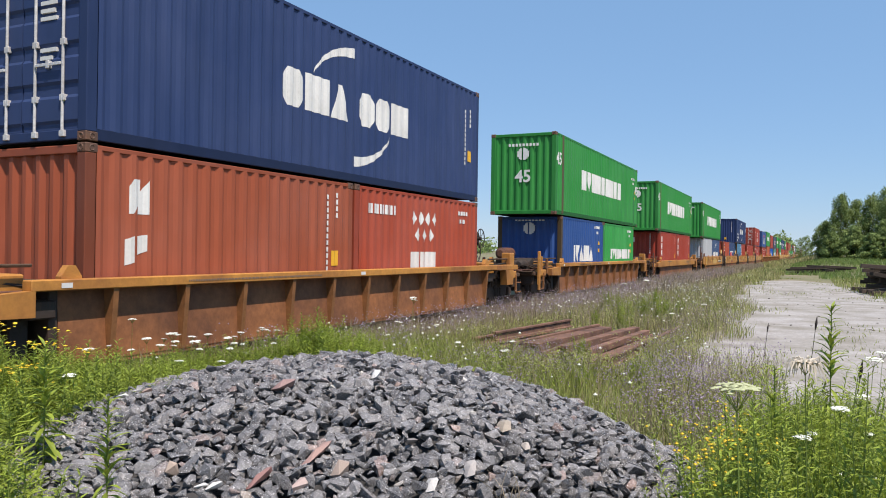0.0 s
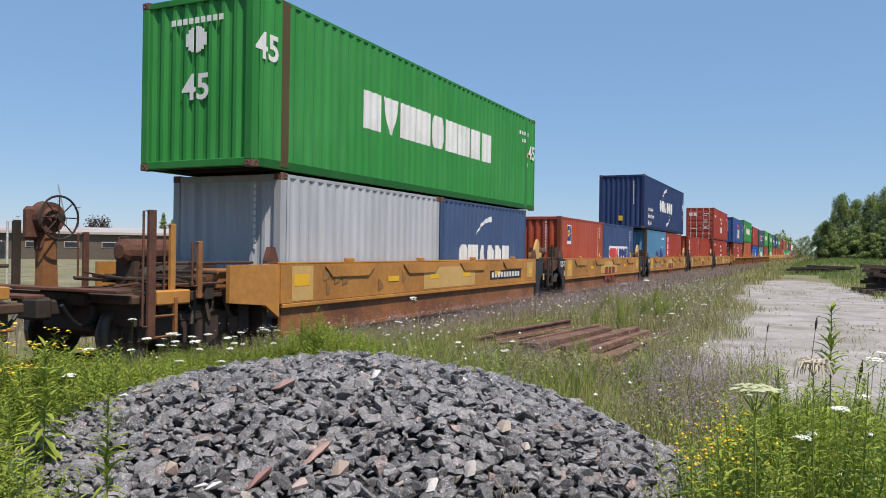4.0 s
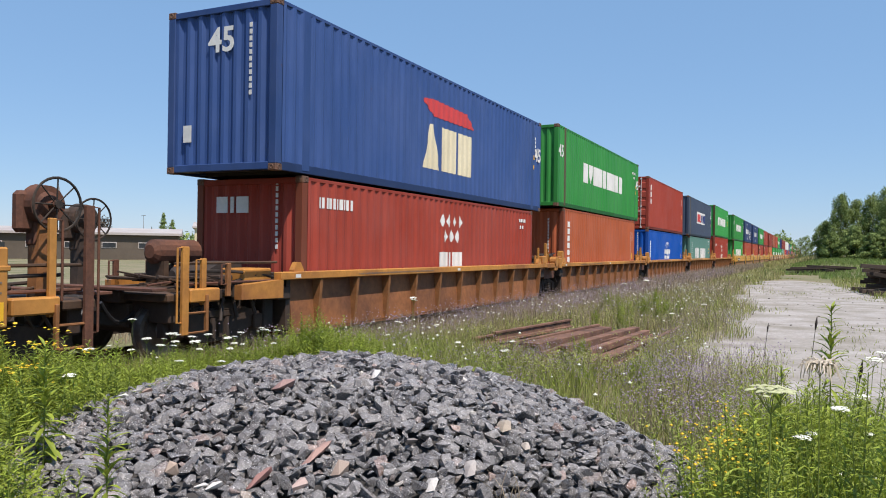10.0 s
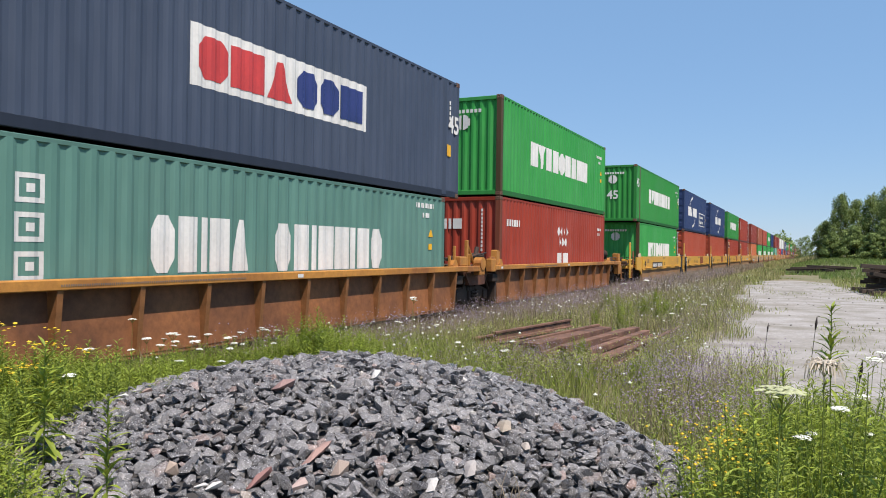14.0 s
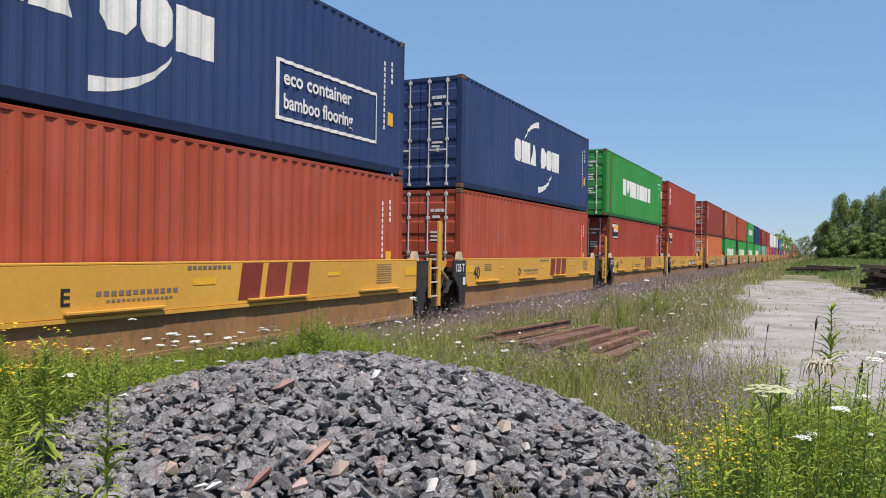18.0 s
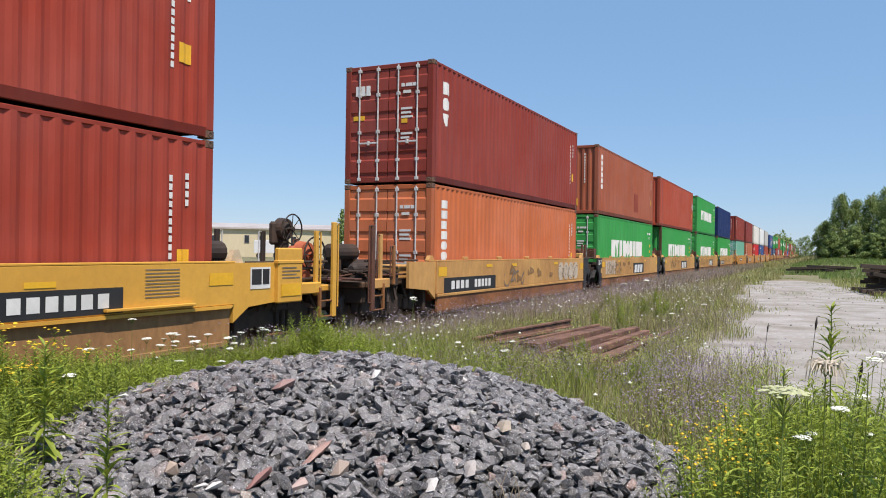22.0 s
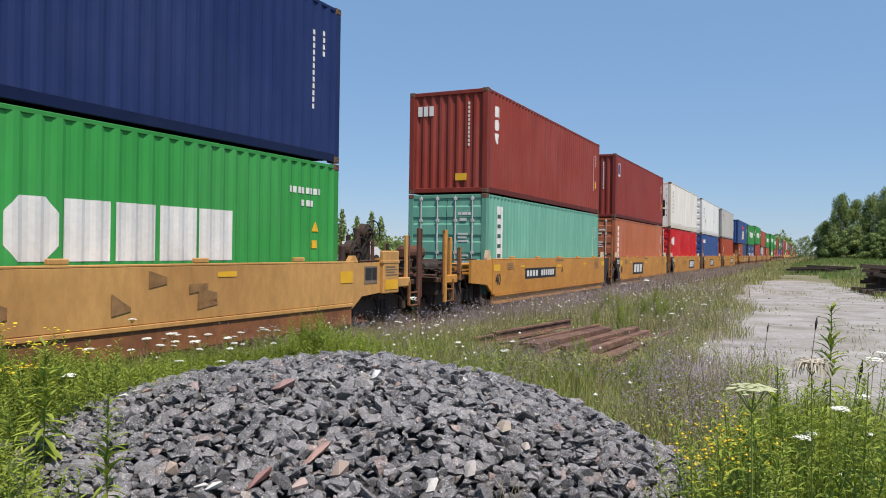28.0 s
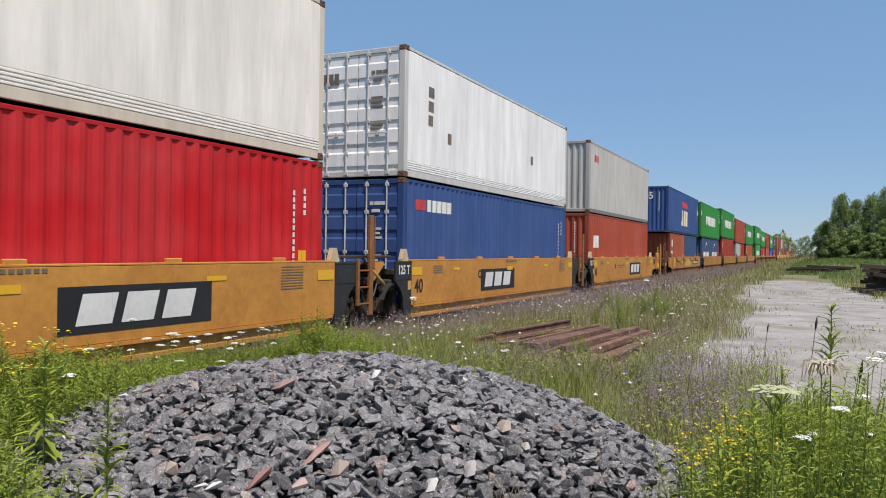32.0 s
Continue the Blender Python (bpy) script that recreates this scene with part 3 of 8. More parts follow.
def gear_case_shape():
    """Round hand brake gear case with a boss and a bracket."""
    s = Shape().tube((-0.12, 0, 0), (0.06, 0, 0), 0.25, 20, 0.23).tube((0.06, 0, 0), (0.10, 0, 0), 0.16, 16, 0.1).tube((0.1, 0, 0), (0.2, 0, 0), 0.04, 8)
    return s.box(-0.22, -0.05, -0.3, 0.05, -0.34, 0.16, 0.05).box(-0.2, 0.0, -0.12, 0.12, -0.5, -0.2, 0.03)


def spoked_wheel_shape():
    s = Shape().ring((0, 0, 0), (1, 0, 0), 0.32, 0.017, 26, 6)
    for k in range(8):
        t = 2 * math.pi * k / 8
        s.tube((-0.02, 0, 0), (0, 0.32 * math.cos(t), 0.32 * math.sin(t)), 0.010, 5)
    return s.tube((-0.06, 0, 0), (0.03, 0, 0), 0.05, 10)


def tank_shape(r, length):
    return Shape().tube((0, -length / 2 - 0.07, 0), (0, -length / 2, 0), r * 0.55, 14, r).tube((0, -length / 2, 0), (0, length / 2, 0), r, 14).tube((0, length / 2, 0), (0, length / 2 + 0.07, 0), r, 14, r * 0.55)


def pallet_step(w):
    return Shape().box(0, 0.075, -w / 2, w / 2, 0, 0.035, 0.006)


def well(kind, paint, label, first, last, marks, full=True, plates=True):
    """One well of a railcar; first: its near end is a car's end; last: its far end is."""
    c = thing("well_car", label, "railcar", "wells of the train")
    for x in (1, -1):
        part("side_sill", cached(("side_sill", kind, x), lambda: sill(kind, x)), paint, c)
        if kind in "cdef":
            part("top_chord", cached(("top_chord", kind, x), lambda: sill(kind, x, 1)), paint, c)
            part("flange", cached(("flange", kind, x), lambda: sill(kind, x, 2)), paint, c)
        part("lower_sheet", cached(("lower_sheet", kind, x), lambda: lower_sheet(kind, x)), RUSTY_A if kind in "abce" else DUSTY_SHADED if kind == "d" else paint, c,
             "rust-stained lower side sheet")
    if kind == "a" and full:
        top = 1.11
        for k in range(11):
            part("rib", cached(("rib", kind), lambda: rib_shape(top)), RIB_A, c, at=pose(1.225, -5.8 + k * 1.215, 0))
    part("well_floor", cached("well_floor", lambda: Shape().box(-1.3, 1.3, -HALF + 0.1, -HALF + 1.2, 0.2, 0.32).box(-1.3, 1.3, HALF - 1.2, HALF - 0.1, 0.2, 0.32)
                              .box(-1.3, 1.3, -0.5, 0.5, 0.2, 0.32).box(-0.3, 0.3, -HALF + 0.3, HALF - 0.3, 0.21, 0.30)), UNDER, c)
    for y in (-1, 1):
        part("bulkhead", cached("bulkhead", bulkhead_shape), TRUCK, c, at=pose(0, y * (HALF - 0.05), 0))
        part("end_frame", cached("end_frame", platform_shape), TRUCK, c, at=pose(0, y * (HALF + 0.0), 0, 0, 0, 0 if y < 0 else 180))
        for x in (1, -1):
            part("guide", cached("guide", guide_shape), CREAM_GUIDE if kind in "df" else RUST if kind == "c" else paint, c, "corner loading guide", at=pose(x * 1.34, y * (HALF - 0.22 if kind in "ab" else SIDE[kind] + 0.12), 1.24 if kind in "ab" else 1.38) @ Matrix.Diagonal((1, 1, {"e": 0.4, "d": 0.7, "a": 0.5, "b": 0.5}.get(kind, 0.85), 1)))
    # near end: a truck shared with the well in front, or the end of a car
    if first:
        car_end(c, -1, kind, paint, full)
    else:
        truck(c, -HALF - 1.13, full)
        if full:
            joint(c, kind, paint, plates)
    if last:
        car_end(c, 1, kind, paint, full)
    elif kind in "cdef":
        p = part("end_plate", cached("end_plate", wheel_arch_plate), PLATE_D, c, "dark plate over the truck wheel", at=pose(1.43, SIDE[kind] + 0.44, 0, 0, 0, 0) @ Matrix.Diagonal((1, -1, 1, 1)))
    if kind in "ab" and full:
        chord_end(c, kind, paint, last)
    if kind == "d" and full:
        for k in range(4):
            part("step", cached(("step", 1.5), lambda: pallet_step(1.5)), paint, c, at=pose(1.475, -4.9 + k * 3.2, 0.82))
    if kind == "c" and full:
        for k in range(4):
            part("hatch", cached("hatch", lambda: Shape().prism([(-0.85, 0.18), (-0.62, 0), (0.62, 0), (0.85, 0.18), (0.85, 0.21), (-0.85, 0.21)], 0, 0.03)), paint, c,
                 at=pose(1.472, -4.3 + k * 2.9, 1.13))
            part("latch", cached("latch", lambda: Shape().box(0, 0.07, -0.14, 0.14, 0, 0.07, 0.012)), paint, c, at=pose(1.40, -4.3 + k * 2.9, 1.40))
    if kind in "ef" and full:
        for k in range(5):
            part("latch", cached("latch", lambda: Shape().box(0, 0.07, -0.14, 0.14, 0, 0.07, 0.012)), paint, c, at=pose(1.39, -4.6 + k * 2.3, 1.41))
    for name, s, material, text, at in marks:
        ob = part(name, s, material, c, text, at=at)
        if name != "lettering" and len(ob.data.polygons) > 1:
            tagged(ob, kind="stuff")
    return c


def chord_end(c, kind, paint, last):
    """The far end of a ribbed side: its top chord runs out over the truck and carries brackets."""
    top = 1.24 if kind == "a" else 1.19
    y0, y1 = HALF + 0.36, HALF + (1.6 if last else 1.22)
    for x in (1, -1):
        part("end_arm", cached(("end_arm", kind, last), lambda: Shape().box(-0.09, 0.08, y0, y1, top - 0.15, top - 0.002, 0.015)), paint, c, at=pose(x * 1.39, 0, 0))
    if last:
        part("hanging_bracket", cached("hanging_bracket", lambda: Shape().prism([(-0.3, 0), (-0.22, -0.42), (0.26, -0.42), (0.3, 0)], -0.1, 0.1)), paint, c, at=pose(1.38, y1 - 0.3, top - 0.15))
        part("end_box", cached("end_box", lambda: Shape().box(-0.14, 0.14, -0.17, 0.17, -0.1, 0.34, 0.02).box(-0.1, 0.1, 0.17, 0.6, -0.16, -0.02, 0.01)), paint, c, at=pose(1.2, y1 + 0.24, top))
        return
    part("end_pad", cached("end_pad", lambda: Shape().tube((-0.1, 0, 0), (0.12, 0, 0), 0.17, 14).box(-0.1, 0.1, -0.16, 0.16, -0.3, 0.02, 0.02)), paint, c, "rounded orange end pad", at=pose(1.38, y1 + 0.06, top + 0.05))
    a = part("brace_frame", cached("brace_frame", lambda: Shape().box(-0.04, 0.04, -0.05, 0.05, 0, 0.66, 0.01).box(-0.04, 0.04, 0.14, 0.18, 0, 0.3, 0.01)), paint, c, "orange braced post", at=pose(1.3, HALF + 0.62, top))
    part("brace", cached("brace", lambda: Shape().tube((0, 0.02, 0.6), (0, 0.46, 0.05), 0.035, 6)), paint, a)
    part("side_box", cached("side_box", lambda: Shape().box(-0.12, 0.12, -0.2, 0.2, 0, 0.24, 0.02)), paint, c, at=pose(1.3, HALF + 0.2, top))
    for dy, h in ((-0.22, 0.5), (-0.5, 0.26)):
        part("hand_post", cached(("chord_post", h), lambda: tall_post_shape(0, h, 0.07)), paint, c, at=pose(1.28, HALF + dy + 0.15, top))


def joint(c, kind, paint, plates):
    """What stands over the shared truck at the near end of a well."""
    y = -HALF - 1.08
    e = SIDE[kind]
    if kind in "cdef":
        if plates:
            part("end_plate", cached("end_plate", wheel_arch_plate), PLATE_D, c, "dark plate over the truck wheel", at=pose(1.43, -e - 0.44, 0))
            part("lettering", word_mesh("125-T" if kind in "ce" else "125 T", 0.17), WHITE, c, "white painted load number", at=pose(1.492, -e - 0.62, 1.12) @ Matrix.Diagonal((1, 0.9, 1.08, 1)))
            part("placard", Shape().box(0, 0.006, 0, 0.13, 0, 0.19), WHITE if kind == "d" else PATCH, c, "small pale placard", at=pose(1.482, -e - 0.17, 0.78))
        for dy in (-0.89, 0.89):
            part("fender", cached("fender", fender_shape), PLATE_D, c, "black curved wheel guard", at=pose(1.3, y + dy, 0.44))
        part("walkway", cached("joint_walkway", lambda: Shape().box(-0.16, 0.16, -1.05, 0.9, 0, 0.05, 0.008)), DECK, c, "dark grating walkway", at=pose(1.12, y + 0.1, 1.46 if kind in "df" else 1.38))
        part("cross_deck", cached("cross_deck", lambda: Shape().box(-1.2, 1.0, -0.7, 0.75, 0, 0.12, 0.02).box(-0.4, 0.4, -1.0, 1.0, -0.4, 0.0, 0.03)), TRUCK, c, at=pose(0, y, 1.0))
    if kind in "df":
        side = paint if kind == "d" else RIB_A
        part("ladder_post", cached("ladder_post_tall", lambda: tall_post_shape(0.35, 2.3, 0.13)), side, c, "tall flat ladder post", at=pose(1.50, y - 0.2, 0))
        part("grab_iron", cached("grab_tall", lambda: grab_iron_shape(1.0)), side, c, "thin bent hand iron", at=pose(1.50, y - 0.2, 1.28))
        part("ladder_post", cached("ladder_post_low", lambda: tall_post_shape(0.55, 1.45, 0.07)), side, c, at=pose(1.50, y - 0.66, 0))
        for z in (0.58, 0.9, 1.22):
            part("rung", cached("joint_rung", lambda: Shape().tube((0, -0.46, 0), (0, 0, 0), 0.02, 6)), GALV if kind == "d" else side, c, at=pose(1.50, y - 0.2, z))
        part("gusset", cached("gusset", lambda: Shape().prism([(0.0, 0.0), (0.36, 0.3), (0.36, 0.38), (-0.1, 0.38), (-0.1, 0.3), (0.02, 0.24)], -0.08, 0.08)), paint, c, at=pose(1.2, y + 0.32, 1.0))
        part("hose", cached("curved_pipe", lambda: bent_tube(sag(0, 0.4, 0.62, 0.0, 0.06), 0.028)), PATCH, c, "tan curved air hose", at=pose(1.40, y - 0.12, 0.93))
        part("hose", cached("low_hose", lambda: bent_tube(sag(-0.5, 0.0, 0.1, 0.1, 0.25), 0.02)), BLACK_MARK, c, "looped air hose", at=pose(1.40, y + 0.1, 0.86))
        part("rear_post", cached("rear_post", lambda: tall_post_shape(1.0, 2.0, 0.08)), paint, c, at=pose(-1.3, y, 0))
        part("air_tank", cached("air_tank_low", lambda: tank_shape(0.15, 0.7)), TRUCK, c, "dark air reservoir", at=pose(0.75, y + 0.2, 1.22))
        for dy in (-0.75, 0.55):
            part("valve_box", cached("valve_box", lambda: Shape().box(-0.14, 0.14, -0.12, 0.12, 0, 0.2, 0.02).tube((0, 0, 0.2), (0, 0, 0.3), 0.03, 8)), DECK, c, at=pose(0.9, y + dy, 1.14))
    elif kind in "ce":
        if kind == "c":
            part("arch_plate", cached("arch_plate", lambda: Shape().prism([(-0.62, 0.38), (-0.62, 0.06), (-0.4, 0.0), (0.3, 0.0), (0.62, 0.1), (0.62, 0.38)], -0.03, 0.03)), RUST, c, "rust-brown plate between the dark end plates", at=pose(1.36, y + 0.05, 0.98))
            part("placard", Shape().box(0, 0.006, 0, 0.13, 0, 0.2), PATCH, c, "small pale placard", at=pose(1.484, y - 1.16, 0.72))
            for dy, z1 in ((-0.72, 1.42), (-0.28, 1.86)):
                part("ladder_post", cached(("dark_post", z1), lambda: tall_post_shape(0.5, z1, 0.08)), TRUCK, c, "dark flat ladder post", at=pose(1.50, y + dy, 0))
            for z in (0.55, 0.88, 1.2):
                part("rung", cached("dark_rung", lambda: Shape().tube((0, -0.44, 0), (0, 0, 0), 0.018, 6)), TRUCK, c, at=pose(1.50, y - 0.28, z))
            part("step_box", cached("step_box", lambda: Shape().box(-0.14, 0.14, -0.15, -0.12, 0, 0.34).box(-0.14, 0.14, 0.12, 0.15, 0, 0.34).box(-0.14, -0.11, -0.12, 0.12, 0, 0.34).box(-0.14, 0.14, -0.12, 0.12, 0, 0.04)), DECK, c, "open dark step box", at=pose(1.0, y - 0.62, 1.42))
            part("guide_fin", cached("guide_fin", lambda: Shape().prism([(-0.2, 0), (0.2, 0), (0.2, 0.5), (0.06, 0.62), (-0.06, 0.5), (-0.2, 0.3)], -0.04, 0.04)), PATCH, c, "worn tan loading fin", at=pose(1.3, y - 1.32, 1.4))
        part("junction_box", cached("junction_box", lambda: Shape().prism([(-0.16, 0), (0.16, 0), (0.2, 0.42), (-0.2, 0.42)], -0.14, 0.14)), DECK if kind == "c" else RUST, c, "rusty upright box", at=pose(1.12, -e - 0.3, 1.36))
        part("air_tank", cached("air_tank", lambda: tank_shape(0.15, 0.62)), RUST, c, "brown air reservoir", at=pose(0.85, y + 0.3, 1.62))
        part("tank_saddle", cached("tank_saddle", lambda: Shape().box(-0.1, 0.1, -0.26, -0.2, 0, 0.2).box(-0.1, 0.1, 0.2, 0.26, 0, 0.2).box(-0.1, 0.1, -0.3, 0.3, -0.04, 0.0)), DECK, c, at=pose(0.85, y + 0.3, 1.40))
        for dy in (-0.62, -0.2) if kind == "e" else ():
            part("hand_post", cached("joint_post", lambda: tall_post_shape(0, 0.58, 0.09)), RUST, c, "rusty upright post", at=pose(1.2, y + dy, 1.34))
        part("grab_iron", cached("grab_low", lambda: grab_iron_shape(0.3, 0.5)), RUST, c, "thin bent hand iron", at=pose(1.24, y + 0.3, 1.4))
        part("valve_box", cached("valve_box_wide", lambda: Shape().box(-0.16, 0.16, -0.22, 0.22, 0, 0.17, 0.02)), PATCH, c, "dusty valve box", at=pose(1.1, y - 0.85, 1.42))
        part("truck_cover", cached("truck_cover", lambda: Shape().box(-0.06, 0.06, -0.3, 0.3, 0, 0.34, 0.03).box(0.05, 0.1, -0.24, 0.24, 0.08, 0.26, 0.01)), PLATE_D, c, "dark ribbed cover beside the truck", at=pose(1.3, y - 0.35, 0.7))
        part("hose", cached("low_hose", lambda: bent_tube(sag(-0.5, 0.0, 0.1, 0.1, 0.25), 0.02)), BLACK_MARK, c, "looped air hose", at=pose(1.40, y - 0.1, 0.8))
    else:
        part("end_bracket", cached("end_bracket", lambda: Shape().box(-0.09, 0.09, -0.16, 0.16, 0, 0.36, 0.02)), paint, c, "orange end bracket", at=pose(1.36, -HALF - 0.46, 1.06))
        part("bracket", cached("bracket", lambda: Shape().prism([(-0.12, 0), (0.14, 0), (0.12, 0.36), (0.02, 0.42), (-0.08, 0.4)], -0.09, 0.09)), paint, c, "orange upright bracket", at=pose(1.28, -HALF + 0.02, 1.24))
        part("rail_link", cached("rail_link", lambda: Shape().box(-0.03, 0.03, -0.45, 0.0, 0, 0.05, 0.008)), paint, c, at=pose(1.3, -HALF + 0.0, 1.42))
        part("articulation", cached("articulation", lambda: Shape().prism([(-0.75, 0.0), (-0.5, -0.28), (0.5, -0.28), (0.72, 0.0), (0.72, 0.24), (-0.75, 0.24)], -0.6, 1.22)), RUST, c, "brown casting that joins two wells", at=pose(0, y, 1.0))
        part("deck", cached("deck_a", lambda: Shape().box(-1.2, 1.1, -0.6, 0.5, 0.98, 1.10, 0.02)), DECK, c, at=pose(0, y - 0.3, 0.16))
        for k in range(5):
            part("pipe", cached(("joint_pipe", k), lambda: bent_tube(sag(-1.2, 0.0, 0.75, 0.04 * k, 0.05 * (k % 3) - 0.04), 0.022 + 0.006 * (k % 2))), (TRUCK, UNDER, RUST)[k % 3], c, "dark brake pipe", at=pose(0.75 + 0.11 * k, y - 0.1, 1.36 + 0.06 * (k % 3)))
        part("valve_box", cached("valve_body", lambda: Shape().box(-0.2, 0.2, -0.2, 0.2, 0, 0.26, 0.04).tube((0, 0, 0.2), (0.0, 0.1, 0.42), 0.07, 8)), TRUCK, c, "dark brake valve", at=pose(0.9, y + 0.6, 1.3))
        part("spring_nest", cached("spring_nest", lambda: bent_tube([(0.1 * math.cos(k * 0.9), 0.1 * math.sin(k * 0.9), k * 0.012) for k in range(24)], 0.022, 5)), TREAD, c, "coil springs of the truck", at=pose(1.14, y, 0.3))
    tagged(part("brake_rigging", cached("brake_rigging", rigging_shape), TRUCK, c, "tangle of brake rods and pipes", at=pose(0.15, y - 0.55, 1.0)), kind="stuff")
    tagged(part("brake_rigging", cached("side_rigging", side_rigging_shape), TRUCK, c, "dark pipes and levers beside the truck", at=pose(1.16, y, 0.55)), kind="stuff")


def car_end(c, side, kind, paint, full):
    """The end of a car over its own truck: deck, brake gear with its wheel, posts, side panels and coupler."""
    def at(x, y, z, turn=0):
        return pose(x, side * (HALF + y), z, 0, 0, (0 if side > 0 else 180) + turn)
    truck(c, side * (HALF + 1.35), full)
    steel = DECK if kind != "d" else TRUCK
    s = Shape().box(-1.36, 1.36, 0.0, 0.5, 0.86, 1.0, 0.02).box(-0.45, 0.45, 0.4, 2.7, 0.82, 1.0, 0.02).box(-1.3, 1.3, 2.15, 2.62, 0.86, 0.98, 0.02)
    s.box(-1.2, -0.9, 0.4, 2.3, 0.88, 0.98, 0.02).box(0.9, 1.2, 0.4, 2.3, 0.88, 0.98, 0.02)
    part("end_deck", cached("end_deck", lambda: s), paint if kind == "d" else DECK, c, "car end deck over the truck", at=at(0, 0, 0))
    part("centre_sill", cached("centre_sill", lambda: Shape().box(-0.5, 0.5, 0.0, 2.6, 0.46, 0.84, 0.03).box(-1.15, 1.15, 0.15, 0.4, 0.3, 0.86, 0.02).box(-1.2, 1.2, 2.3, 2.5, 0.55, 0.87, 0.02)), TRUCK, c, "dark centre sill", at=at(0, 0, 0))
    part("coupler", cached("coupler", lambda: Shape().box(-0.12, 0.12, 2.5, 3.05, 0.68, 0.90, 0.03).box(-0.2, 0.16, 2.95, 3.18, 0.64, 0.94, 0.04)), TRUCK, c, at=at(0, 0, 0))
    for x in (1.40, -1.40):
        if kind in "cdef":
            e = SIDE[kind] - HALF
            top = {"c": 1.37, "d": 1.40, "e": 1.37, "f": 1.39}[kind]
            far = 1.3 if side > 0 else 0.95
            part("end_panel", cached(("end_panel", kind, side), lambda: Shape().prism([(e, top), (e, 0.5), (e + 0.35, 0.72), (far, 0.80), (far, top)], -0.035, 0.035)), paint, c, at=at(x, 0, 0))
        elif side < 0:
            part("side_bracket", cached("side_bracket", lambda: Shape().prism([(0.3, 1.12), (0.3, 0.82), (1.32, 0.84), (1.32, 1.06)], -0.07, 0.07)), paint, c, at=at(x, 0, 0))
    if not full:
        return
    # round gear case and spoked wheel, tall and on the far side at one end of a car, lower and on the near side at the other
    wx, wz = (-1.02, 2.04) if side < 0 else (0.92 if kind in "cd" else -0.2, {"c": 2.12, "d": 1.52}.get(kind, 1.58))
    case = RED_RUST if kind == "d" and side > 0 else RUST if kind == "c" else TRUCK
    stand = part("brake_stand", cached(("brake_stand", wz), lambda: Shape().prism([(-0.14, 0), (0.14, 0), (0.09, wz - 1.2), (-0.09, wz - 1.2)], -0.08, 0.08).box(-0.2, -0.06, -0.05, 0.05, 0.0, (wz - 0.98) * 0.7, 0.01)), case if kind != "c" else RIB_A, c, "hand brake stand",
                 at=pose(wx, side * (HALF + 2.15), 0.98))
    part("gear_case", cached("gear_case", gear_case_shape), case, stand, "round hand brake gear case", at=pose(0.04, 0.0, wz - 0.98))
    part("brake_wheel", cached("brake_wheel", spoked_wheel_shape), UNDER, stand, "black spoked hand brake wheel", at=pose(0.24, 0.02, wz - 0.98))
    if side > 0:
        if kind in "cdef":
            top = {"c": 1.37, "d": 1.40, "e": 1.37, "f": 1.39}[kind]
            part("end_box", cached(("panel_box", kind), lambda: Shape().box(0.0, 0.10, 0.68, 1.32, 0.74, top + 0.24, 0.02).box(0.0, 0.11, 0.66, 1.34, top - 0.02, top + 0.04, 0.01)), paint, c, at=at(1.42, 0, 0))
            board = part("notice_board", Shape().box(0, 0.006, -0.24, 0.24, -0.17, 0.17), WHITE if kind == "d" else GREY_MARK, c, "small framed notice board", at=at(1.438, 0.32, top - 0.24))
            part("notice_field", Shape().box(0.006, 0.010, -0.21, 0.02, -0.10, 0.14), BLACK_MARK, board)
            part("notice_field", Shape().box(0.006, 0.010, 0.05, 0.21, -0.10, 0.14), BLACK_MARK, board)
            part("reflector", Shape().box(0, 0.006, -0.26, 0.26, -0.1, 0.1), YELLOW, c, "yellow reflector", at=at(1.524, 1.0, top - 0.45))
            tagged(part("small_print", flat_marks([rect(-0.24, 0.24 - 0.1 * (k % 2), 0.055 * k, 0.055 * k + 0.02) for k in range(4)], 0), GREY_MARK, c, "small dark print", at=at(1.525, 1.0, top - 0.26)), kind="stuff")
    for k, (x, y, z0, z1, w) in enumerate(((1.40, 2.42, 0.4, 2.12, 0.12), (1.32, 1.98, 0.8, 1.95, 0.09), (-1.36, 2.4, 0.8, 2.0, 0.12), (-1.36, 1.2, 0.95, 1.85, 0.1), (1.36, 1.5, 0.9, 1.72, 0.08), (-1.36, 0.4, 0.95, 1.8, 0.1))):
        if side > 0 and (k == 4 or kind in "ab" and k < 2):
            continue
        if kind in "ab":
            z1 = max(1.4, z1 - 0.48)
        p = part("hand_post", cached(("end_post", k, kind in "ab"), lambda: tall_post_shape(z0, z1, w)), (paint if kind in "adf" else RUST, paint, TRUCK, RUST, RIB_A, TRUCK)[k], c, "upright flat post", at=at(x, y, 0))
        part("grab_iron", cached(("end_grab", k, kind in "ab"), lambda: grab_iron_shape(z1 - z0 - 0.2, 0.12)), paint if kind in "ad" and k < 2 else GALV if k == 2 else RUST, p, "thin bent hand iron", at=pose(0, 0.02, z0 + 0.18))
    # stirrup step below the deck's corner
    for z in (0.42, 0.7):
        part("step", cached("stirrup", lambda: Shape().tube((0, -0.42, 0), (0, 0, 0), 0.018, 6)), RIB_A, c, at=at(1.40, 2.42, z))
    part("step_hanger", cached("step_hanger", lambda: tall_post_shape(0.42, 0.95, 0.05)), RIB_A, c, at=at(1.40, 1.99, 0))
    part("corner_box", cached("corner_box", lambda: Shape().box(-0.1, 0.1, -0.3, 0.3, 0, 0.2, 0.02)), paint, c, at=at(1.3, 1.75 if side > 0 else 2.0, 0.84))
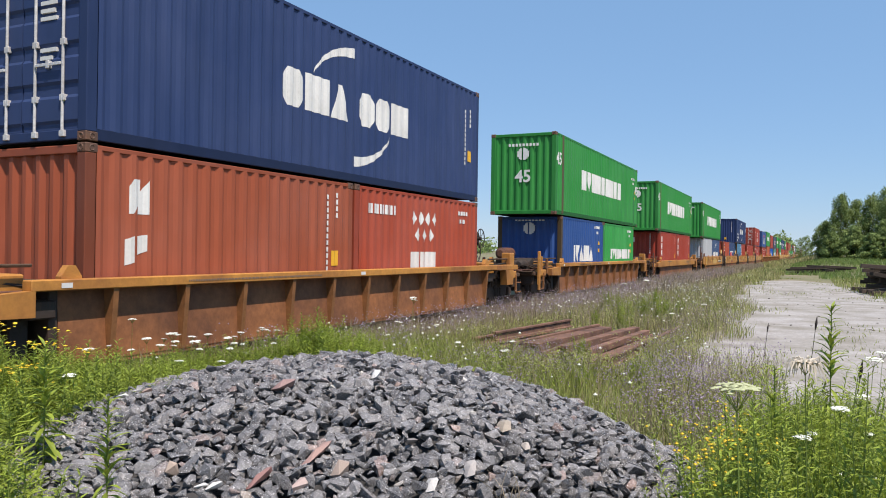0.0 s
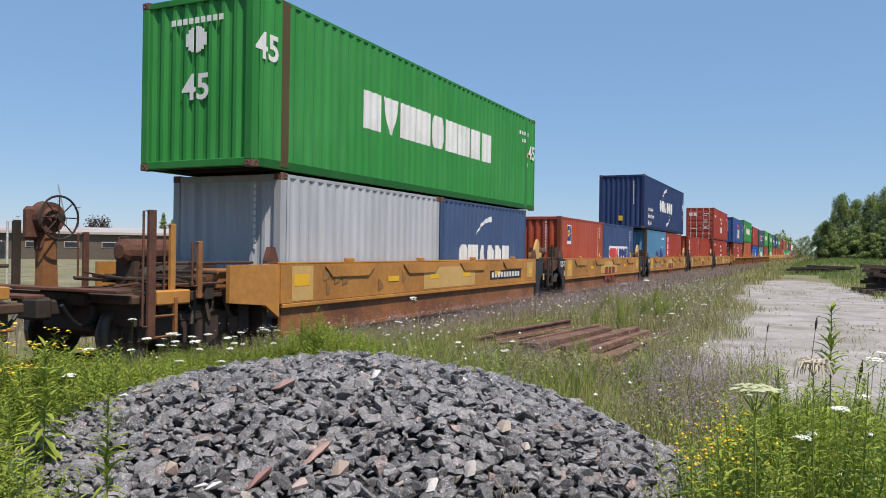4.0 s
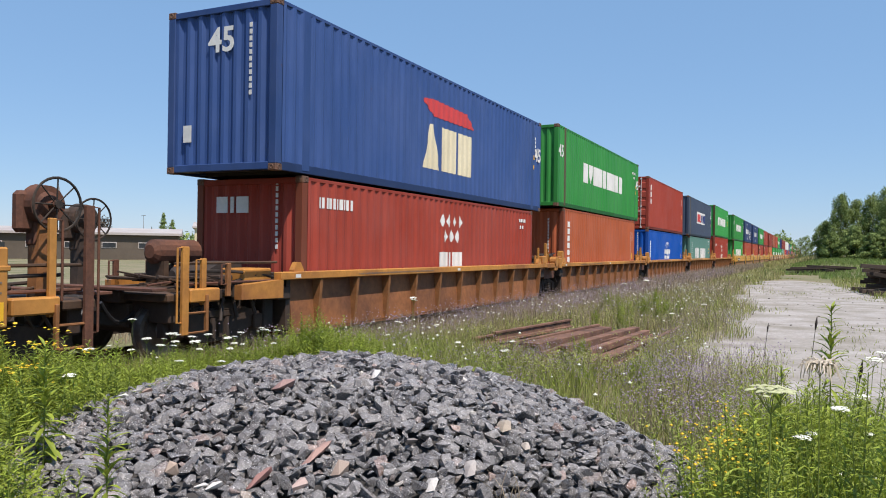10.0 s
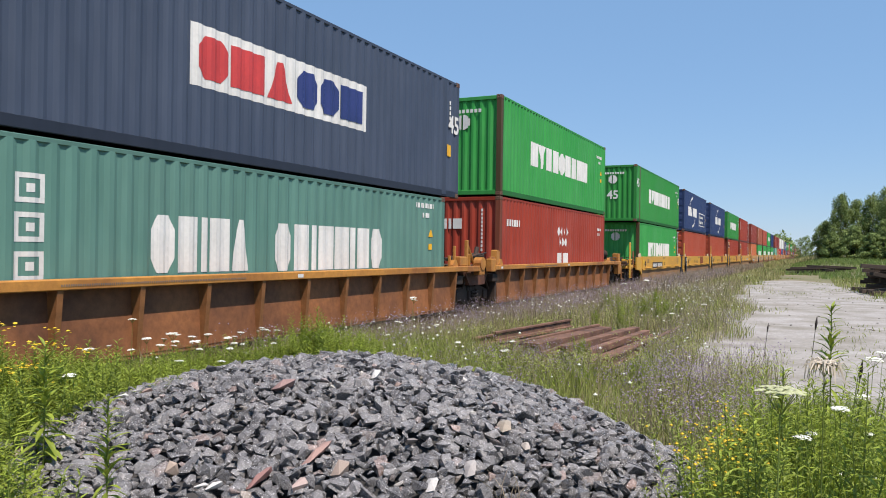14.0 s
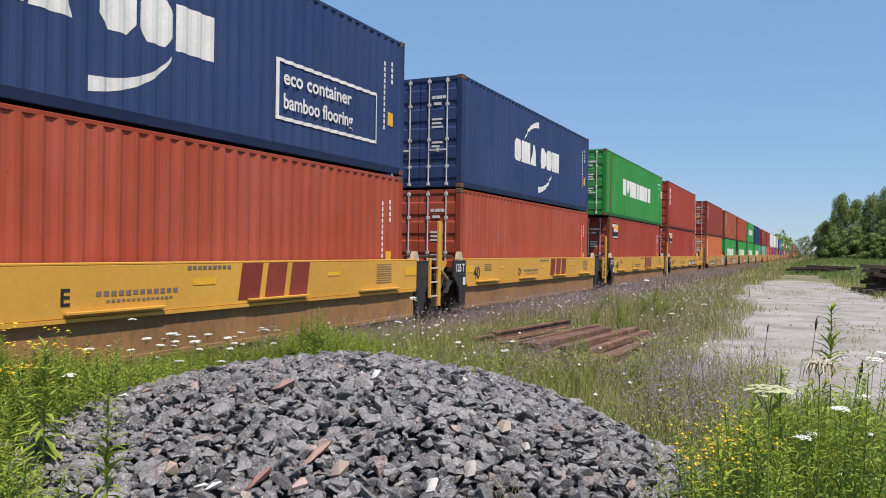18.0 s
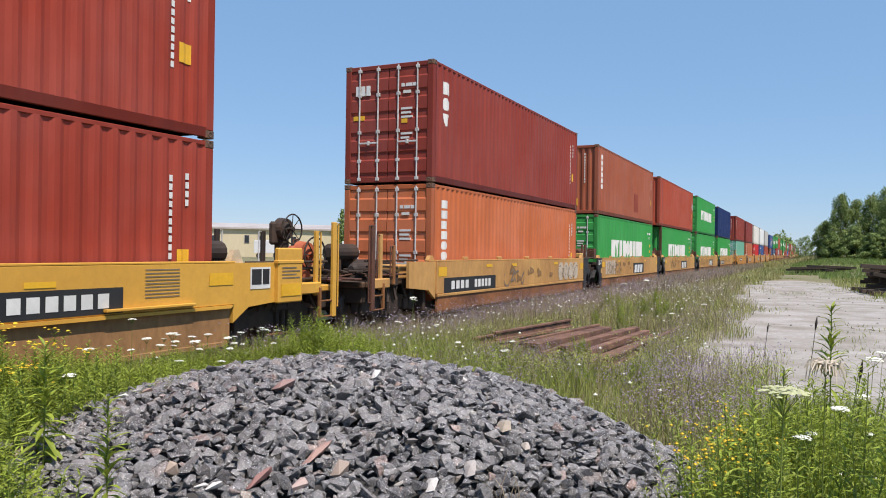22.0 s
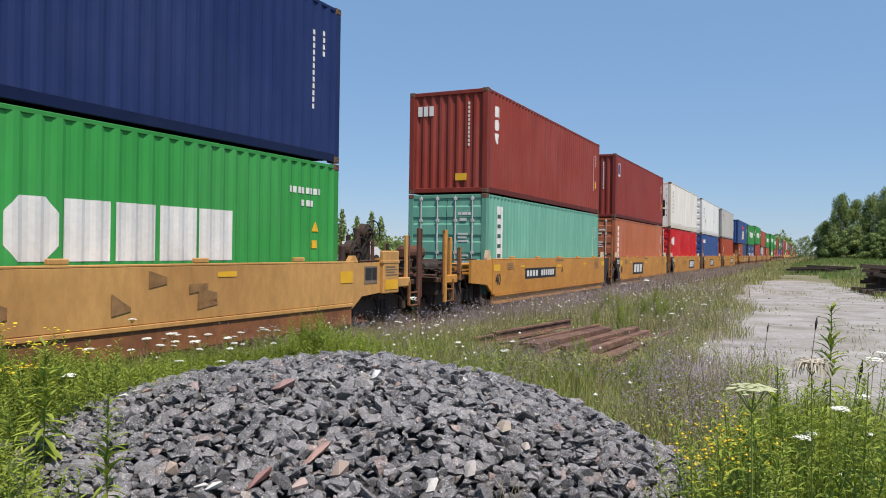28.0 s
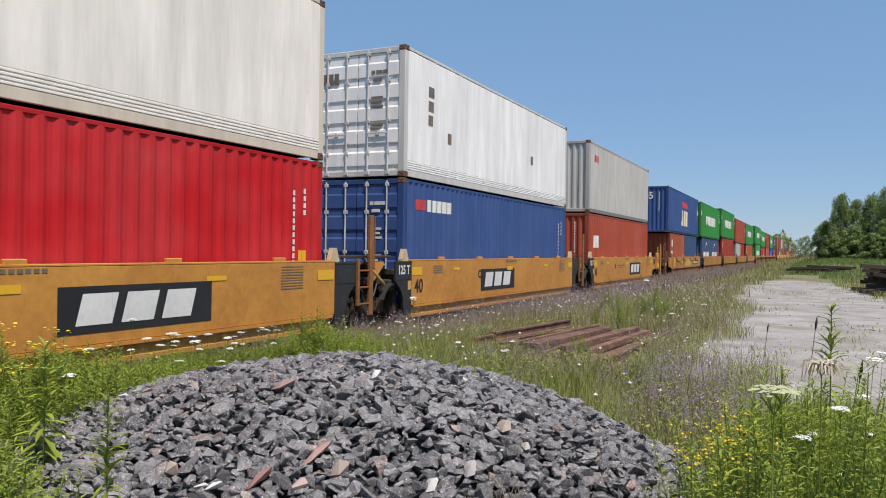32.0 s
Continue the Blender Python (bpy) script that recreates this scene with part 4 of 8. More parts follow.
    part("platform_box", cached("platform_box", lambda: Shape().box(-0.25, 0.25, -0.34, 0.34, 0, 0.3, 0.02)), paint if kind != "c" else RIB_A, c, at=at(0.9, 0.55, 1.0))
    # machinery on the deck
    part("air_tank", cached("air_tank_end", lambda: tank_shape(0.2, 0.9)), TRUCK if kind in "de" else RUST, c, "air reservoir", at=at(-0.35, 0.9, 1.55))
    part("air_tank", cached("air_tank_small", lambda: tank_shape(0.13, 0.5)), TRUCK, c, "small dark air reservoir", at=at(0.45, 1.4, 1.2))
    part("tank_frame", cached("tank_frame", lambda: Shape().box(-0.2, 0.2, -0.4, -0.3, 0, 0.42).box(-0.2, 0.2, 0.3, 0.4, 0, 0.42).box(-0.25, 0.25, -0.5, 0.5, -0.02, 0.06, 0.01)), steel, c, at=at(-0.35, 0.9, 0.98))
    part("machine_cover", cached("machine_cover", lambda: Shape().prism([(-0.5, 0), (0.5, 0), (0.42, 0.26), (0.1, 0.4), (-0.36, 0.4)], -0.3, 0.3)), TRUCK, c, "dark machinery cover", at=at(0.3, 0.7, 1.0))
    part("brake_cylinder", cached("brake_cylinder", lambda: Shape().tube((0, -0.3, 0), (0, 0.2, 0), 0.16, 12).tube((0, 0.2, 0), (0, 0.7, 0), 0.03, 6).box(-0.03, 0.03, 0.6, 0.7, -0.3, 0.3, 0.01)), TRUCK, c, at=at(0.95, 1.2, 0.72))
    for k in range(4):
        part("pipe", cached(("end_pipe", k), lambda: bent_tube(sag(-1.0 - 0.1 * k, 0.0, 1.0, 0.05 * k, 0.06 * (k % 3) - 0.05), 0.018 + 0.006 * (k % 2))), (RUST, TRUCK, DECK, UNDER)[k], c, "brake pipe", at=at(0.5 + 0.22 * k, 1.25, 1.06 + 0.07 * (k % 2)))
    for k in range(2):
        part("crossing_rail", cached("crossing_rail", lambda: Shape().tube((0, -1.1, 0), (0, 1.15, 0), 0.022, 6)), (RUST, DECK)[k] if kind != "d" else TRUCK, c, "long hand rail", at=at(1.24, 1.3, 1.10 + 0.3 * k))
    part("walkway", cached("walkway", lambda: Shape().box(-1.28, 1.28, -0.13, 0.13, 0, 0.04, 0.006)), RUST, c, at=at(0, 2.75, 1.02))
    tagged(part("brake_rigging", cached("brake_rigging", rigging_shape), TRUCK, c, "tangle of brake rods and pipes", at=at(0, 0.5, 1.04)), kind="stuff")
    tagged(part("brake_rigging", cached("side_rigging", side_rigging_shape), TRUCK, c, "dark pipes and levers beside the truck", at=at(1.15, 1.35, 0.5)), kind="stuff")
    part("hose", cached("coupler_hose", lambda: bent_tube(sag(-0.3, 0.1, 0.5, 0.0, 0.35), 0.026)), BLACK_MARK, c, "looped air hose", at=at(0.55, 2.6, 0.86))


def side_rigging_shape():
    """Pipes, a hose and levers that hang beside a shared truck from one long rod."""
    r = random.Random(12)
    s = Shape().tube((0, -0.85, 0.42), (0, 0.85, 0.42), 0.03, 6)
    for k in range(9):
        y = -0.75 + k * 0.19
        s.tube((0, y, 0.42), (r.uniform(-0.1, 0.06), y + r.uniform(-0.25, 0.25), r.uniform(0.0, 0.3)), r.uniform(0.014, 0.035), 6)
    for k in range(4):
        s.box(-0.08, 0.06, -0.7 + 0.4 * k, -0.52 + 0.4 * k, 0.36, 0.5 + 0.1 * (k % 2), 0.012)
    return s


def rigging_shape():
    """Rods, pipes and levers on the end deck, all joined by one cross bar."""
    r = random.Random(9)
    s = Shape().box(-1.1, 1.1, 0.5, 0.6, 0, 0.07, 0.01)
    for k in range(12):
        x, y, z = -1.05 + k * 0.19, r.uniform(0.0, 0.2), r.uniform(0.05, 0.32)
        s.tube((x, 0.55, 0.04), (x + r.uniform(-0.1, 0.1), y, z), r.uniform(0.015, 0.04), 6)
        s.tube((x, 0.55, 0.04), (x + r.uniform(-0.15, 0.15), 1.3 + r.uniform(-0.2, 0.2), r.uniform(0.02, 0.2)), r.uniform(0.012, 0.03), 6)
    for k in range(5):
        s.box(-0.95 + k * 0.42, -0.75 + k * 0.42, 0.42, 0.72, 0.03, r.uniform(0.14, 0.34), 0.015)
    return s


# ---- the train, well by well ----
BLUE, NAVY, DARK = (0.033, 0.058, 0.15), (0.029, 0.050, 0.135), (0.064, 0.086, 0.132)
GREEN, GREEN2 = (0.034, 0.262, 0.054), (0.041, 0.325, 0.072)
RED, RED2, WINE, ORANGE, TERRA = (0.40, 0.074, 0.038), (0.345, 0.052, 0.031), (0.28, 0.049, 0.034), (0.56, 0.155, 0.058), (0.45, 0.14, 0.066)
SKYBLUE, COBALT, ROYAL, TEAL, MINT = (0.085, 0.23, 0.38), (0.001, 0.082, 0.41), (0.044, 0.094, 0.262), (0.115, 0.25, 0.21), (0.16, 0.43, 0.32)
SCARLET, OFFWHITE, PALE, STEEL = (0.55, 0.016, 0.020), (0.86, 0.82, 0.75), (0.50, 0.49, 0.46), (0.45, 0.47, 0.49)
HC, STD = 2.896, 2.591


def end_marks(L):
    e = L / 2
    return [("number_mark", row_of(e - 1.5, 2.28, 0.95, 0.11, 8) + row_of(e - 1.15, 2.06, 0.4, 0.11, 3), WHITE, "white painted number row"),
            ("warning_sticker", [(e - 0.82, 1.62, 1.63, e - 0.74, 1.62, 1.80), (e - 0.74, 1.62, 1.80, e - 0.66, 1.62, 1.63), rect(e - 0.82, e - 0.70, 1.32, 1.46)], YELLOW, "yellow warning stickers")]


def column_marks(L, warn=True):
    e = L / 2
    out = [("number_mark", strip(e - 0.85, 0.9, 2.35, 0.06, 12) + strip(e - 0.55, 1.9, 2.4, 0.06, 4), WHITE, "white vertical number marks")]
    if warn:
        out.append(("warning_sticker", [rect(e - 0.72, e - 0.48, 1.0, 1.28)], YELLOW, "yellow warning sticker"))
    return out


def green_line(L, low=1.12, high=1.88):
    """White block row of the green containers."""
    return [("company_mark", blocks(-3.5, low, 6.75, high - low, "rvrrorrrr", 0.18), WHITE, "large white company mark")] + end_marks(L)


def swoosh(L, y=0.0, eco=""):
    out = [("company_mark", blocks(y - 2.25, 1.14, 2.1, 0.66, "oma", 0.2) + blocks(y + 0.15, 1.14, 2.1, 0.66, "oom", 0.2)
            + arc(y + 0.15, 1.55, 1.6, 0.95, radians(160), radians(96), 0.2) + arc(y - 0.15, 1.35, 1.6, 0.95, radians(-20), radians(-84), 0.2), WHITE, "white company mark with two arcs")]
    return out + column_marks(L)


def boxed_mark(L, y0, y1, z0, z1):
    w = (y1 - y0) / 2
    h = z1 - z0
    return [("mark_panel", [rect(y0, y1, z0, z1)], WHITE, "white mark panel"),
            ("company_mark", blocks(y0 + 0.06 * w, z0 + 0.14 * h, w * 0.95, h * 0.7, "oma", 0.2), RED_MARK, "red company mark"),
            ("company_mark", blocks(y0 + 1.05 * w, z0 + 0.14 * h, w * 0.9, h * 0.7, "oom", 0.2), NAVY_MARK, "navy company mark")] + column_marks(L)


def star_mark(L, y=-0.6):
    e = L / 2
    return [("company_mark", stars(y, 1.45, 1.35, 0.75) + blocks(y, 0.72, 1.35, 0.55, "rim", 0.2), WHITE, "white stars over a block mark"),
            ("address_mark", blocks(-e + 0.5, 2.05, 1.15, 0.2, 10, 0.25), WHITE, "small white row of marks"),
            ("number_mark", row_of(e - 1.25, 2.2, 0.6, 0.1, 6) + row_of(e - 1.1, 2.0, 0.35, 0.1, 3), WHITE, "white painted number row")]


def upright_mark(L, n, h=1.3, z=1.1, w=0.34, y=0.55):
    e = L / 2
    out = []
    for i in range(n):
        step = h / n
        out += blocks(-e + y, z + h - (i + 0.88) * step, w * 1.1, step * 0.78, ("rov" if n == 3 else "rrirooor")[i % 8 if n != 3 else i], 0.1)
    return [("company_mark", out, WHITE, "white upright company mark")] + column_marks(L)


def lamp_sign(L):
    e = L / 2
    y = -e + 0.55
    return [("mark_panel", [rect(y, y + 1.1, 1.98, 2.6)], WHITE, "white mark panel"),
            ("panel_beam", [(y + 0.3, 2.42, 2.5, y + 1.05, 2.30, 2.56)], YELLOW, "yellow beam"),
            ("panel_edge", [rect(y, y + 1.1, 1.95, 1.985), rect(y, y + 1.1, 2.59, 2.625), (y + 0.04, 2.02, 2.5, y + 0.2, 2.02, 2.4)] + blocks(y + 0.24, 2.04, 0.82, 0.22, 6, 0.15), BLACK_MARK,
             "black lines and marks")] + column_marks(L)


def dome_mark(L):
    return [("company_mark", blocks(-0.84, 1.22, 1.88, 0.34, "ooroo", 0.15) + blocks(-0.78, 0.97, 1.75, 0.19, "rrirrirr", 0.3)
             + arc(0.1, 1.58, 0.68, 0.38, radians(0), radians(180), 0.05, 16, False) + arc(0.1, 1.58, 0.28, 0.38, radians(0), radians(180), 0.05, 12, False)
             + arc(0.35, 1.58, 0.42, 0.36, radians(90), radians(175), 0.05, 8, False) + arc(-0.15, 1.58, 0.42, 0.36, radians(5), radians(90), 0.05, 8, False), WHITE, "white dome company mark")] \
        + column_marks(L) + upright_mark(L, 10, 0.95, 1.05, 0.16)[:1]


def eagle_mark(L):
    return [("company_mark", blocks(-1.5, 0.6, 2.8, 1.05, "arr", 0.2), CREAM_MARK, "cream company mark"),
            ("mark_band", [(-1.5, 2.12, 2.2, -1.0, 1.85, 2.25), (-1.0, 1.85, 2.25, 0.9, 1.85, 2.2), (0.9, 1.85, 2.2, 1.35, 1.85, 1.9)], RED_MARK, "red winged band")] + column_marks(L, False) + end_marks(L)[1:]


def corner_numbers(L):
    return [("45", -L / 2 + 0.06, 1.78, 0.42), ("45", L / 2 - 0.62, 1.60, 0.42)]


NUM45 = ("lettering", "word", -0.30, 1.16, "45", 0.42, WHITE)
END_NUM = ("number_mark", [(i * 0.13, 0, 0.08, 0.10) for i in range(9)], -0.55, 2.42, 0, 0, WHITE)
END_COLUMN = ("number_mark", [(0, -i * 0.115, 0.05, 0.08) for i in range(11)], 0.62, 2.45, 0, 0, WHITE)
END_WARN = ("warning_sticker", [(0, 0, 0.22, 0.26)], -0.15, 0.42, 0, 0, YELLOW)
DISC = ("company_mark", [(-0.22 + 0.055 * i, -math.sqrt(max(0.0, 0.0484 - (-0.22 + 0.055 * i + 0.0275) ** 2)), 0.05,
                          2 * math.sqrt(max(0.0, 0.0484 - (-0.22 + 0.055 * i + 0.0275) ** 2))) for i in range(8) if i not in (3,)], 0.0, 2.15, 0, 0, WHITE)
DOOR_MARKS = ("number_mark", [(0, 0, 0.09, 0.08), (0.12, 0, 0.16, 0.08), (0.3, 0, 0.1, 0.08), (0.05, -0.16, 0.2, 0.07), (0, -0.55, 0.3, 0.05), (0, -0.65, 0.26, 0.05), (0, -0.75, 0.3, 0.05),
                             (0, -1.15, 0.3, 0.05), (0, -1.25, 0.22, 0.05)], 0.36, 2.3, 0, 0, WHITE)
DOOR_WORD = ("company_mark", [(0, 0, 0.11, 0.24), (0.15, 0, 0.11, 0.24), (0.3, 0, 0.11, 0.24)], -0.92, 2.15, 0, 0, WHITE)
DOOR_WARN = ("warning_sticker", [(0, 0, 0.3, 0.11), (1.35, -0.12, 0.16, 0.1)], -0.98, 1.55, 0, 0, YELLOW)
L40, L45, L20 = 12.192, 13.716, 6.058


def green45(label="green 45-foot steel container with a white company mark", **k):
    return container(L45, HC, GREEN, label, marks=green_line(L45), rows=corner_numbers(L45), near_end=(NUM45, END_NUM, DISC), rusty_post=True, **k)


def build(code, full=True):
    """A container by its short code."""
    f = dict(full=full)
    if code == "cma40":
        return container(L40, HC, BLUE, "navy blue steel container, door end first, white company mark with arcs", doors=True, marks=swoosh(L40), near_end=(DOOR_MARKS,), **f)
    if code == "cma40eco":
        e = [("mark_frame", [rect(1.7, 4.95, 1.52, 1.58), rect(1.7, 4.95, 0.55, 0.61), rect(1.7, 1.77, 0.61, 1.52), rect(4.88, 4.95, 0.61, 1.52)], WHITE, "white frame round a slogan")]
        c = container(L40, HC, BLUE, "navy blue steel container with a framed white slogan", doors=True, marks=swoosh(L40, -1.95) + e, near_end=(DOOR_MARKS,), **f)
        for text, z in (("eco container", 1.17), ("bamboo flooring", 0.76)):
            part("lettering", word_mesh(text, 0.25), WHITE, c, "white slogan", at=pose(1.225, 1.88, z) @ Matrix.Diagonal((1, 1.05 if z > 1 else 0.9, 1, 1)))
        return c
    if code == "cma45eco":
        c = container(L45, HC, NAVY, "navy blue 45-foot steel container with a white slogan and arcs", marks=swoosh(L45), rows=[("45", L45 / 2 - 0.62, 1.6, 0.42)],
                      near_end=(END_COLUMN, END_WARN), **f)
        for text, z in (("eco container", 1.0), ("bamboo flooring", 0.62), ("light steel", 0.25)):
            part("lettering", word_mesh(text, 0.23), WHITE, c, "white slogan", at=pose(1.225, -5.8, z) @ Matrix.Diagonal((1, 0.78, 1, 1)))
        return c
    if code == "cma45w":
        return container(L45, HC, DARK, "dark slate-blue 45-foot steel container with a white mark panel", marks=boxed_mark(L45, -2.35, 2.45, 1.04, 1.95), rusty_post=True,
                         rows=[("45", L45 / 2 - 0.62, 1.6, 0.42)], near_end=(("lettering", "word", -0.85, 2.1, "45", 0.42, WHITE), END_COLUMN, ("warning_sticker", [(0, 0, 0.24, 0.3)], -0.85, 0.42, 0, 0, YELLOW)), **f)
    if code == "eg45":
        return green45(**f)
    if code == "eg45door":
        return container(L45, HC, GREEN, "green 45-foot steel container, door end first, rust-streaked posts", doors=True, marks=green_line(L45), rows=[("45", L45 / 2 - 0.62, 1.6, 0.42)],
                         near_end=(DOOR_MARKS,), rusty_post=True, **f)
    if code == "eg40":
        return container(L40, HC, GREEN2, "green steel container with a white company mark", marks=green_line(L40), near_end=(END_NUM, DISC), rusty_post=True, **f)
    if code == "eg40door":
        return container(L40, HC, GREEN2, "green steel container, door end first, white company mark", doors=True, marks=green_line(L40), near_end=(DOOR_MARKS,), **f)
    if code == "eg20":
        return container(L20, STD, GREEN2, "green 20-foot steel container with a white company mark", marks=[("company_mark", blocks(-1.75, 1.02, 3.95, 0.45, "rvrrorrrr", 0.18), WHITE, "white company mark")] + end_marks(L20), **f)
    if code == "italia20":
        return container(L20, STD, (0.03, 0.085, 0.27), "blue 20-foot steel container with a worn white mark", marks=[("company_mark", blocks(-1.4, 0.95, 2.8, 0.62, "ivaria", 0.25), WHITE, "worn white company mark")]
                         + end_marks(L20), near_end=(END_NUM, DISC), rusty_post=True, **f)
    if code == "redbar20":
        return container(L20, STD, (0.36, 0.095, 0.048), "brick-red 20-foot steel container with white bar marks", marks=[
            ("company_mark", [(-2.35, 1.74, 2.1, -2.28, 1.74, 2.2), (-2.28, 1.74, 2.2, -2.16, 1.9, 2.2), (-2.2, 1.74, 2.0, -2.02, 1.74, 2.2), (-2.4, 1.06, 1.4, -2.26, 1.1, 1.45), (-2.2, 1.2, 1.45, -2.05, 1.25, 1.47)], WHITE,
             "white slanted bar mark")] + column_marks(L20), rusty_post=True, **f)
    if code == "zim20":
        return container(L20, STD, RED, "brick-red 20-foot steel container with white stars", marks=star_mark(L20, -0.7), **f)
    if code == "tex20":
        return container(L20, STD, RED2, "dark red 20-foot steel container with an upright white mark", marks=upright_mark(L20, 3, 1.25), near_end=(
            ("company_mark", [(0, 0, 0.13, 0.28), (0.18, 0, 0.13, 0.28), (0.36, 0, 0.13, 0.28)], -0.75, 1.95, 0, 0, WHITE), END_COLUMN), **f)
    if code == "plain20":
        return container(L20, STD, RED2, "plain dark red 20-foot steel container", marks=column_marks(L20), **f)
    if code == "grey20":
        return container(L20, STD, STEEL, "plain pale grey 20-foot steel container", near_end=(END_COLUMN,), **f)
    if code == "cma20":
        return container(L20, STD, (0.06, 0.10, 0.20), "slate-blue 20-foot steel container with a white company mark", marks=[
            ("company_mark", blocks(-1.9, 0.92, 3.6, 0.55, "omaoom", 0.2) + arc(0.4, 1.5, 1.3, 0.7, radians(160), radians(96), 0.16), WHITE, "white company mark with an arc")], **f)
    if code == "cma20w":
        return container(L20, STD, (0.05, 0.085, 0.19), "slate-blue 20-foot steel container with a white mark panel", marks=boxed_mark(L20, -1.95, 1.75, 1.0, 1.6), **f)
    if code == "flag20":
        return container(L20, STD, RED, "brick-red 20-foot steel container with a small white and blue sign", marks=[
            ("mark_panel", [rect(-2.2, -1.75, 1.6, 2.3)], WHITE, "white sign panel"), ("mark_field", [rect(-2.16, -1.79, 1.72, 2.26)], NAVY_MARK, "navy sign field"),
            ("mark_band", [(-2.12, 1.85, 1.95, -1.84, 2.0, 2.1), (-2.12, 2.0, 2.08, -1.84, 2.14, 2.22)], YELLOW, "yellow bands")] + column_marks(L20), rusty_post=True, near_end=(END_COLUMN,), **f)
    if code == "sky20":
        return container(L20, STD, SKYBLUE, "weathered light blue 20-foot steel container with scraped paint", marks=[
            ("scraped_paint", [(-0.2 + 0.23 * i, 0.9 + 0.05 * (i % 3), 1.3 + 0.13 * (i % 4), -0.05 + 0.23 * i, 0.9, 1.5 - 0.1 * (i % 3)) for i in range(12)], NAVY_MARK, "dark scraped patches"),
            ("number_mark", row_of(1.7, 2.1, 0.7, 0.12, 4) + row_of(1.5, 1.6, 0.5, 0.1, 4), WHITE, "white painted marks")], rusty_post=True, **f)
    if code in ("zim40", "zim40hc"):
        return container(L40, STD if code == "zim40" else HC, RED2, "dark red steel container with white stars", marks=star_mark(L40), near_end=(
            ("company_mark", [(0, 0, 0.26, 0.3), (0.33, 0, 0.08, 0.3), (0.47, 0, 0.28, 0.3)], -0.75, 1.95, 0, 0, WHITE), END_COLUMN), rusty_post=True, **f)
    if code == "zim40door":
        return container(L40, HC, RED2, "dark red steel container, door end first, white stars", doors=True, marks=star_mark(L40), near_end=(
            DOOR_MARKS, ("company_mark", [(0, 0, 0.22, 0.3), (0.28, 0, 0.07, 0.3), (0.4, 0, 0.26, 0.3)], -0.95, 2.15, 0, 0, WHITE)), **f)
    if code == "apl45":
        return container(L45, HC, ROYAL, "royal blue 45-foot steel container with a cream mark", marks=eagle_mark(L45), rows=[("45", L45 / 2 - 0.62, 1.6, 0.42)], near_end=(
            ("lettering", "word", -0.3, 2.1, "45", 0.42, WHITE), ("number_mark", [(0, 0, 0.18, 0.3)], -0.85, 0.55, 0, 0, WHITE), END_COLUMN), **f)
    if code in ("tri40", "tri40high"):
        return container(L40, STD if code == "tri40" else HC, (0.43, 0.105, 0.04), "orange-red steel container with an upright white mark", marks=upright_mark(L40, 6, 1.55, 0.9), rusty_post=True, near_end=(END_COLUMN,), **f)
    if code in ("tri40hc", "tri40hcdoor", "tri40t"):
        col = {"tri40hc": TERRA, "tri40hcdoor": ORANGE, "tri40t": (0.36, 0.10, 0.05)}[code]
        extra = [("repair_patch", [rect(1.15, 2.05, 0.45, 1.35)], MAROON_MARK, "darker repair patch")] if code == "tri40t" else []
        return container(L40, HC, col, "terracotta steel container with an upright white mark" if code != "tri40hcdoor" else "orange steel container, door end first, upright white mark", doors=code != "tri40t",
                         marks=upright_mark(L40, 6, 1.5, 1.05) + extra, near_end=(DOOR_MARKS,) if code != "tri40t" else (END_COLUMN, ("warning_sticker", [(0, 0, 0.26, 0.3)], 0.1, 0.35, 0, 0, YELLOW)), **f)
    if code in ("tex40door", "tex40dark"):
        return container(L40, HC, RED2 if code == "tex40door" else WINE, "dark red steel container, door end first, upright white mark", doors=True, marks=upright_mark(L40, 3, 1.15, 1.36),
                         near_end=(DOOR_MARKS, DOOR_WORD, DOOR_WARN), **f)
    if code == "tex40":
        return container(L40, HC, WINE, "wine-red steel container with an upright white mark", marks=upright_mark(L40, 3, 1.15, 1.36), near_end=(
            ("company_mark", [(0, 0, 0.13, 0.28), (0.18, 0, 0.13, 0.28), (0.36, 0, 0.13, 0.28)], -0.95, 2.2, 0, 0, WHITE), END_COLUMN, ("warning_sticker", [(0, 0, 0.34, 0.2)], 0.25, 0.35, 0, 0, YELLOW)), **f)
    if code == "red40":
        return container(L40, HC, RED2, "plain red-brown steel container with small marks", marks=upright_mark(L40, 2, 0.6, 1.9, 0.22), near_end=(END_COLUMN, END_WARN), **f)
    if code == "flag40":
        return container(L40, HC, (0.26, 0.045, 0.036), "red-brown steel container with a small blue sign", marks=[
            ("mark_panel", [rect(-5.5, -5.15, 1.9, 2.5)], WHITE, "white sign panel"), ("mark_field", [rect(-5.46, -5.19, 2.0, 2.46)], NAVY_MARK, "navy sign field")] + column_marks(L40), near_end=(END_COLUMN, END_WARN), **f)
    if code == "rust40door":
        return container(L40, HC, RED, "rust-red steel container, door end first", doors=True, marks=column_marks(L40), near_end=(
            DOOR_MARKS, ("company_mark", [(0, 0, 0.28, 0.2)], -0.9, 1.9, 0, 0, WHITE)), **f)
    if code == "beacon40":
        return container(L40, HC, RED2, "dark red steel container with a white panel sign", doors=True, marks=lamp_sign(L40), near_end=(DOOR_MARKS,), rusty_post=True, **f)
    if code == "red45":
        return container(L45, HC, RED, "plain brick-red 45-foot steel container", marks=column_marks(L45), rows=[("45", L45 / 2 - 0.62, 1.6, 0.42)], near_end=(
            ("lettering", "word", -0.3, 1.9, "45", 0.42, WHITE), END_COLUMN), **f)
    if code == "cosco40":
        return container(L40, STD, COBALT, "bright blue steel container with a white dome mark", marks=dome_mark(L40), near_end=(END_COLUMN,), **f)
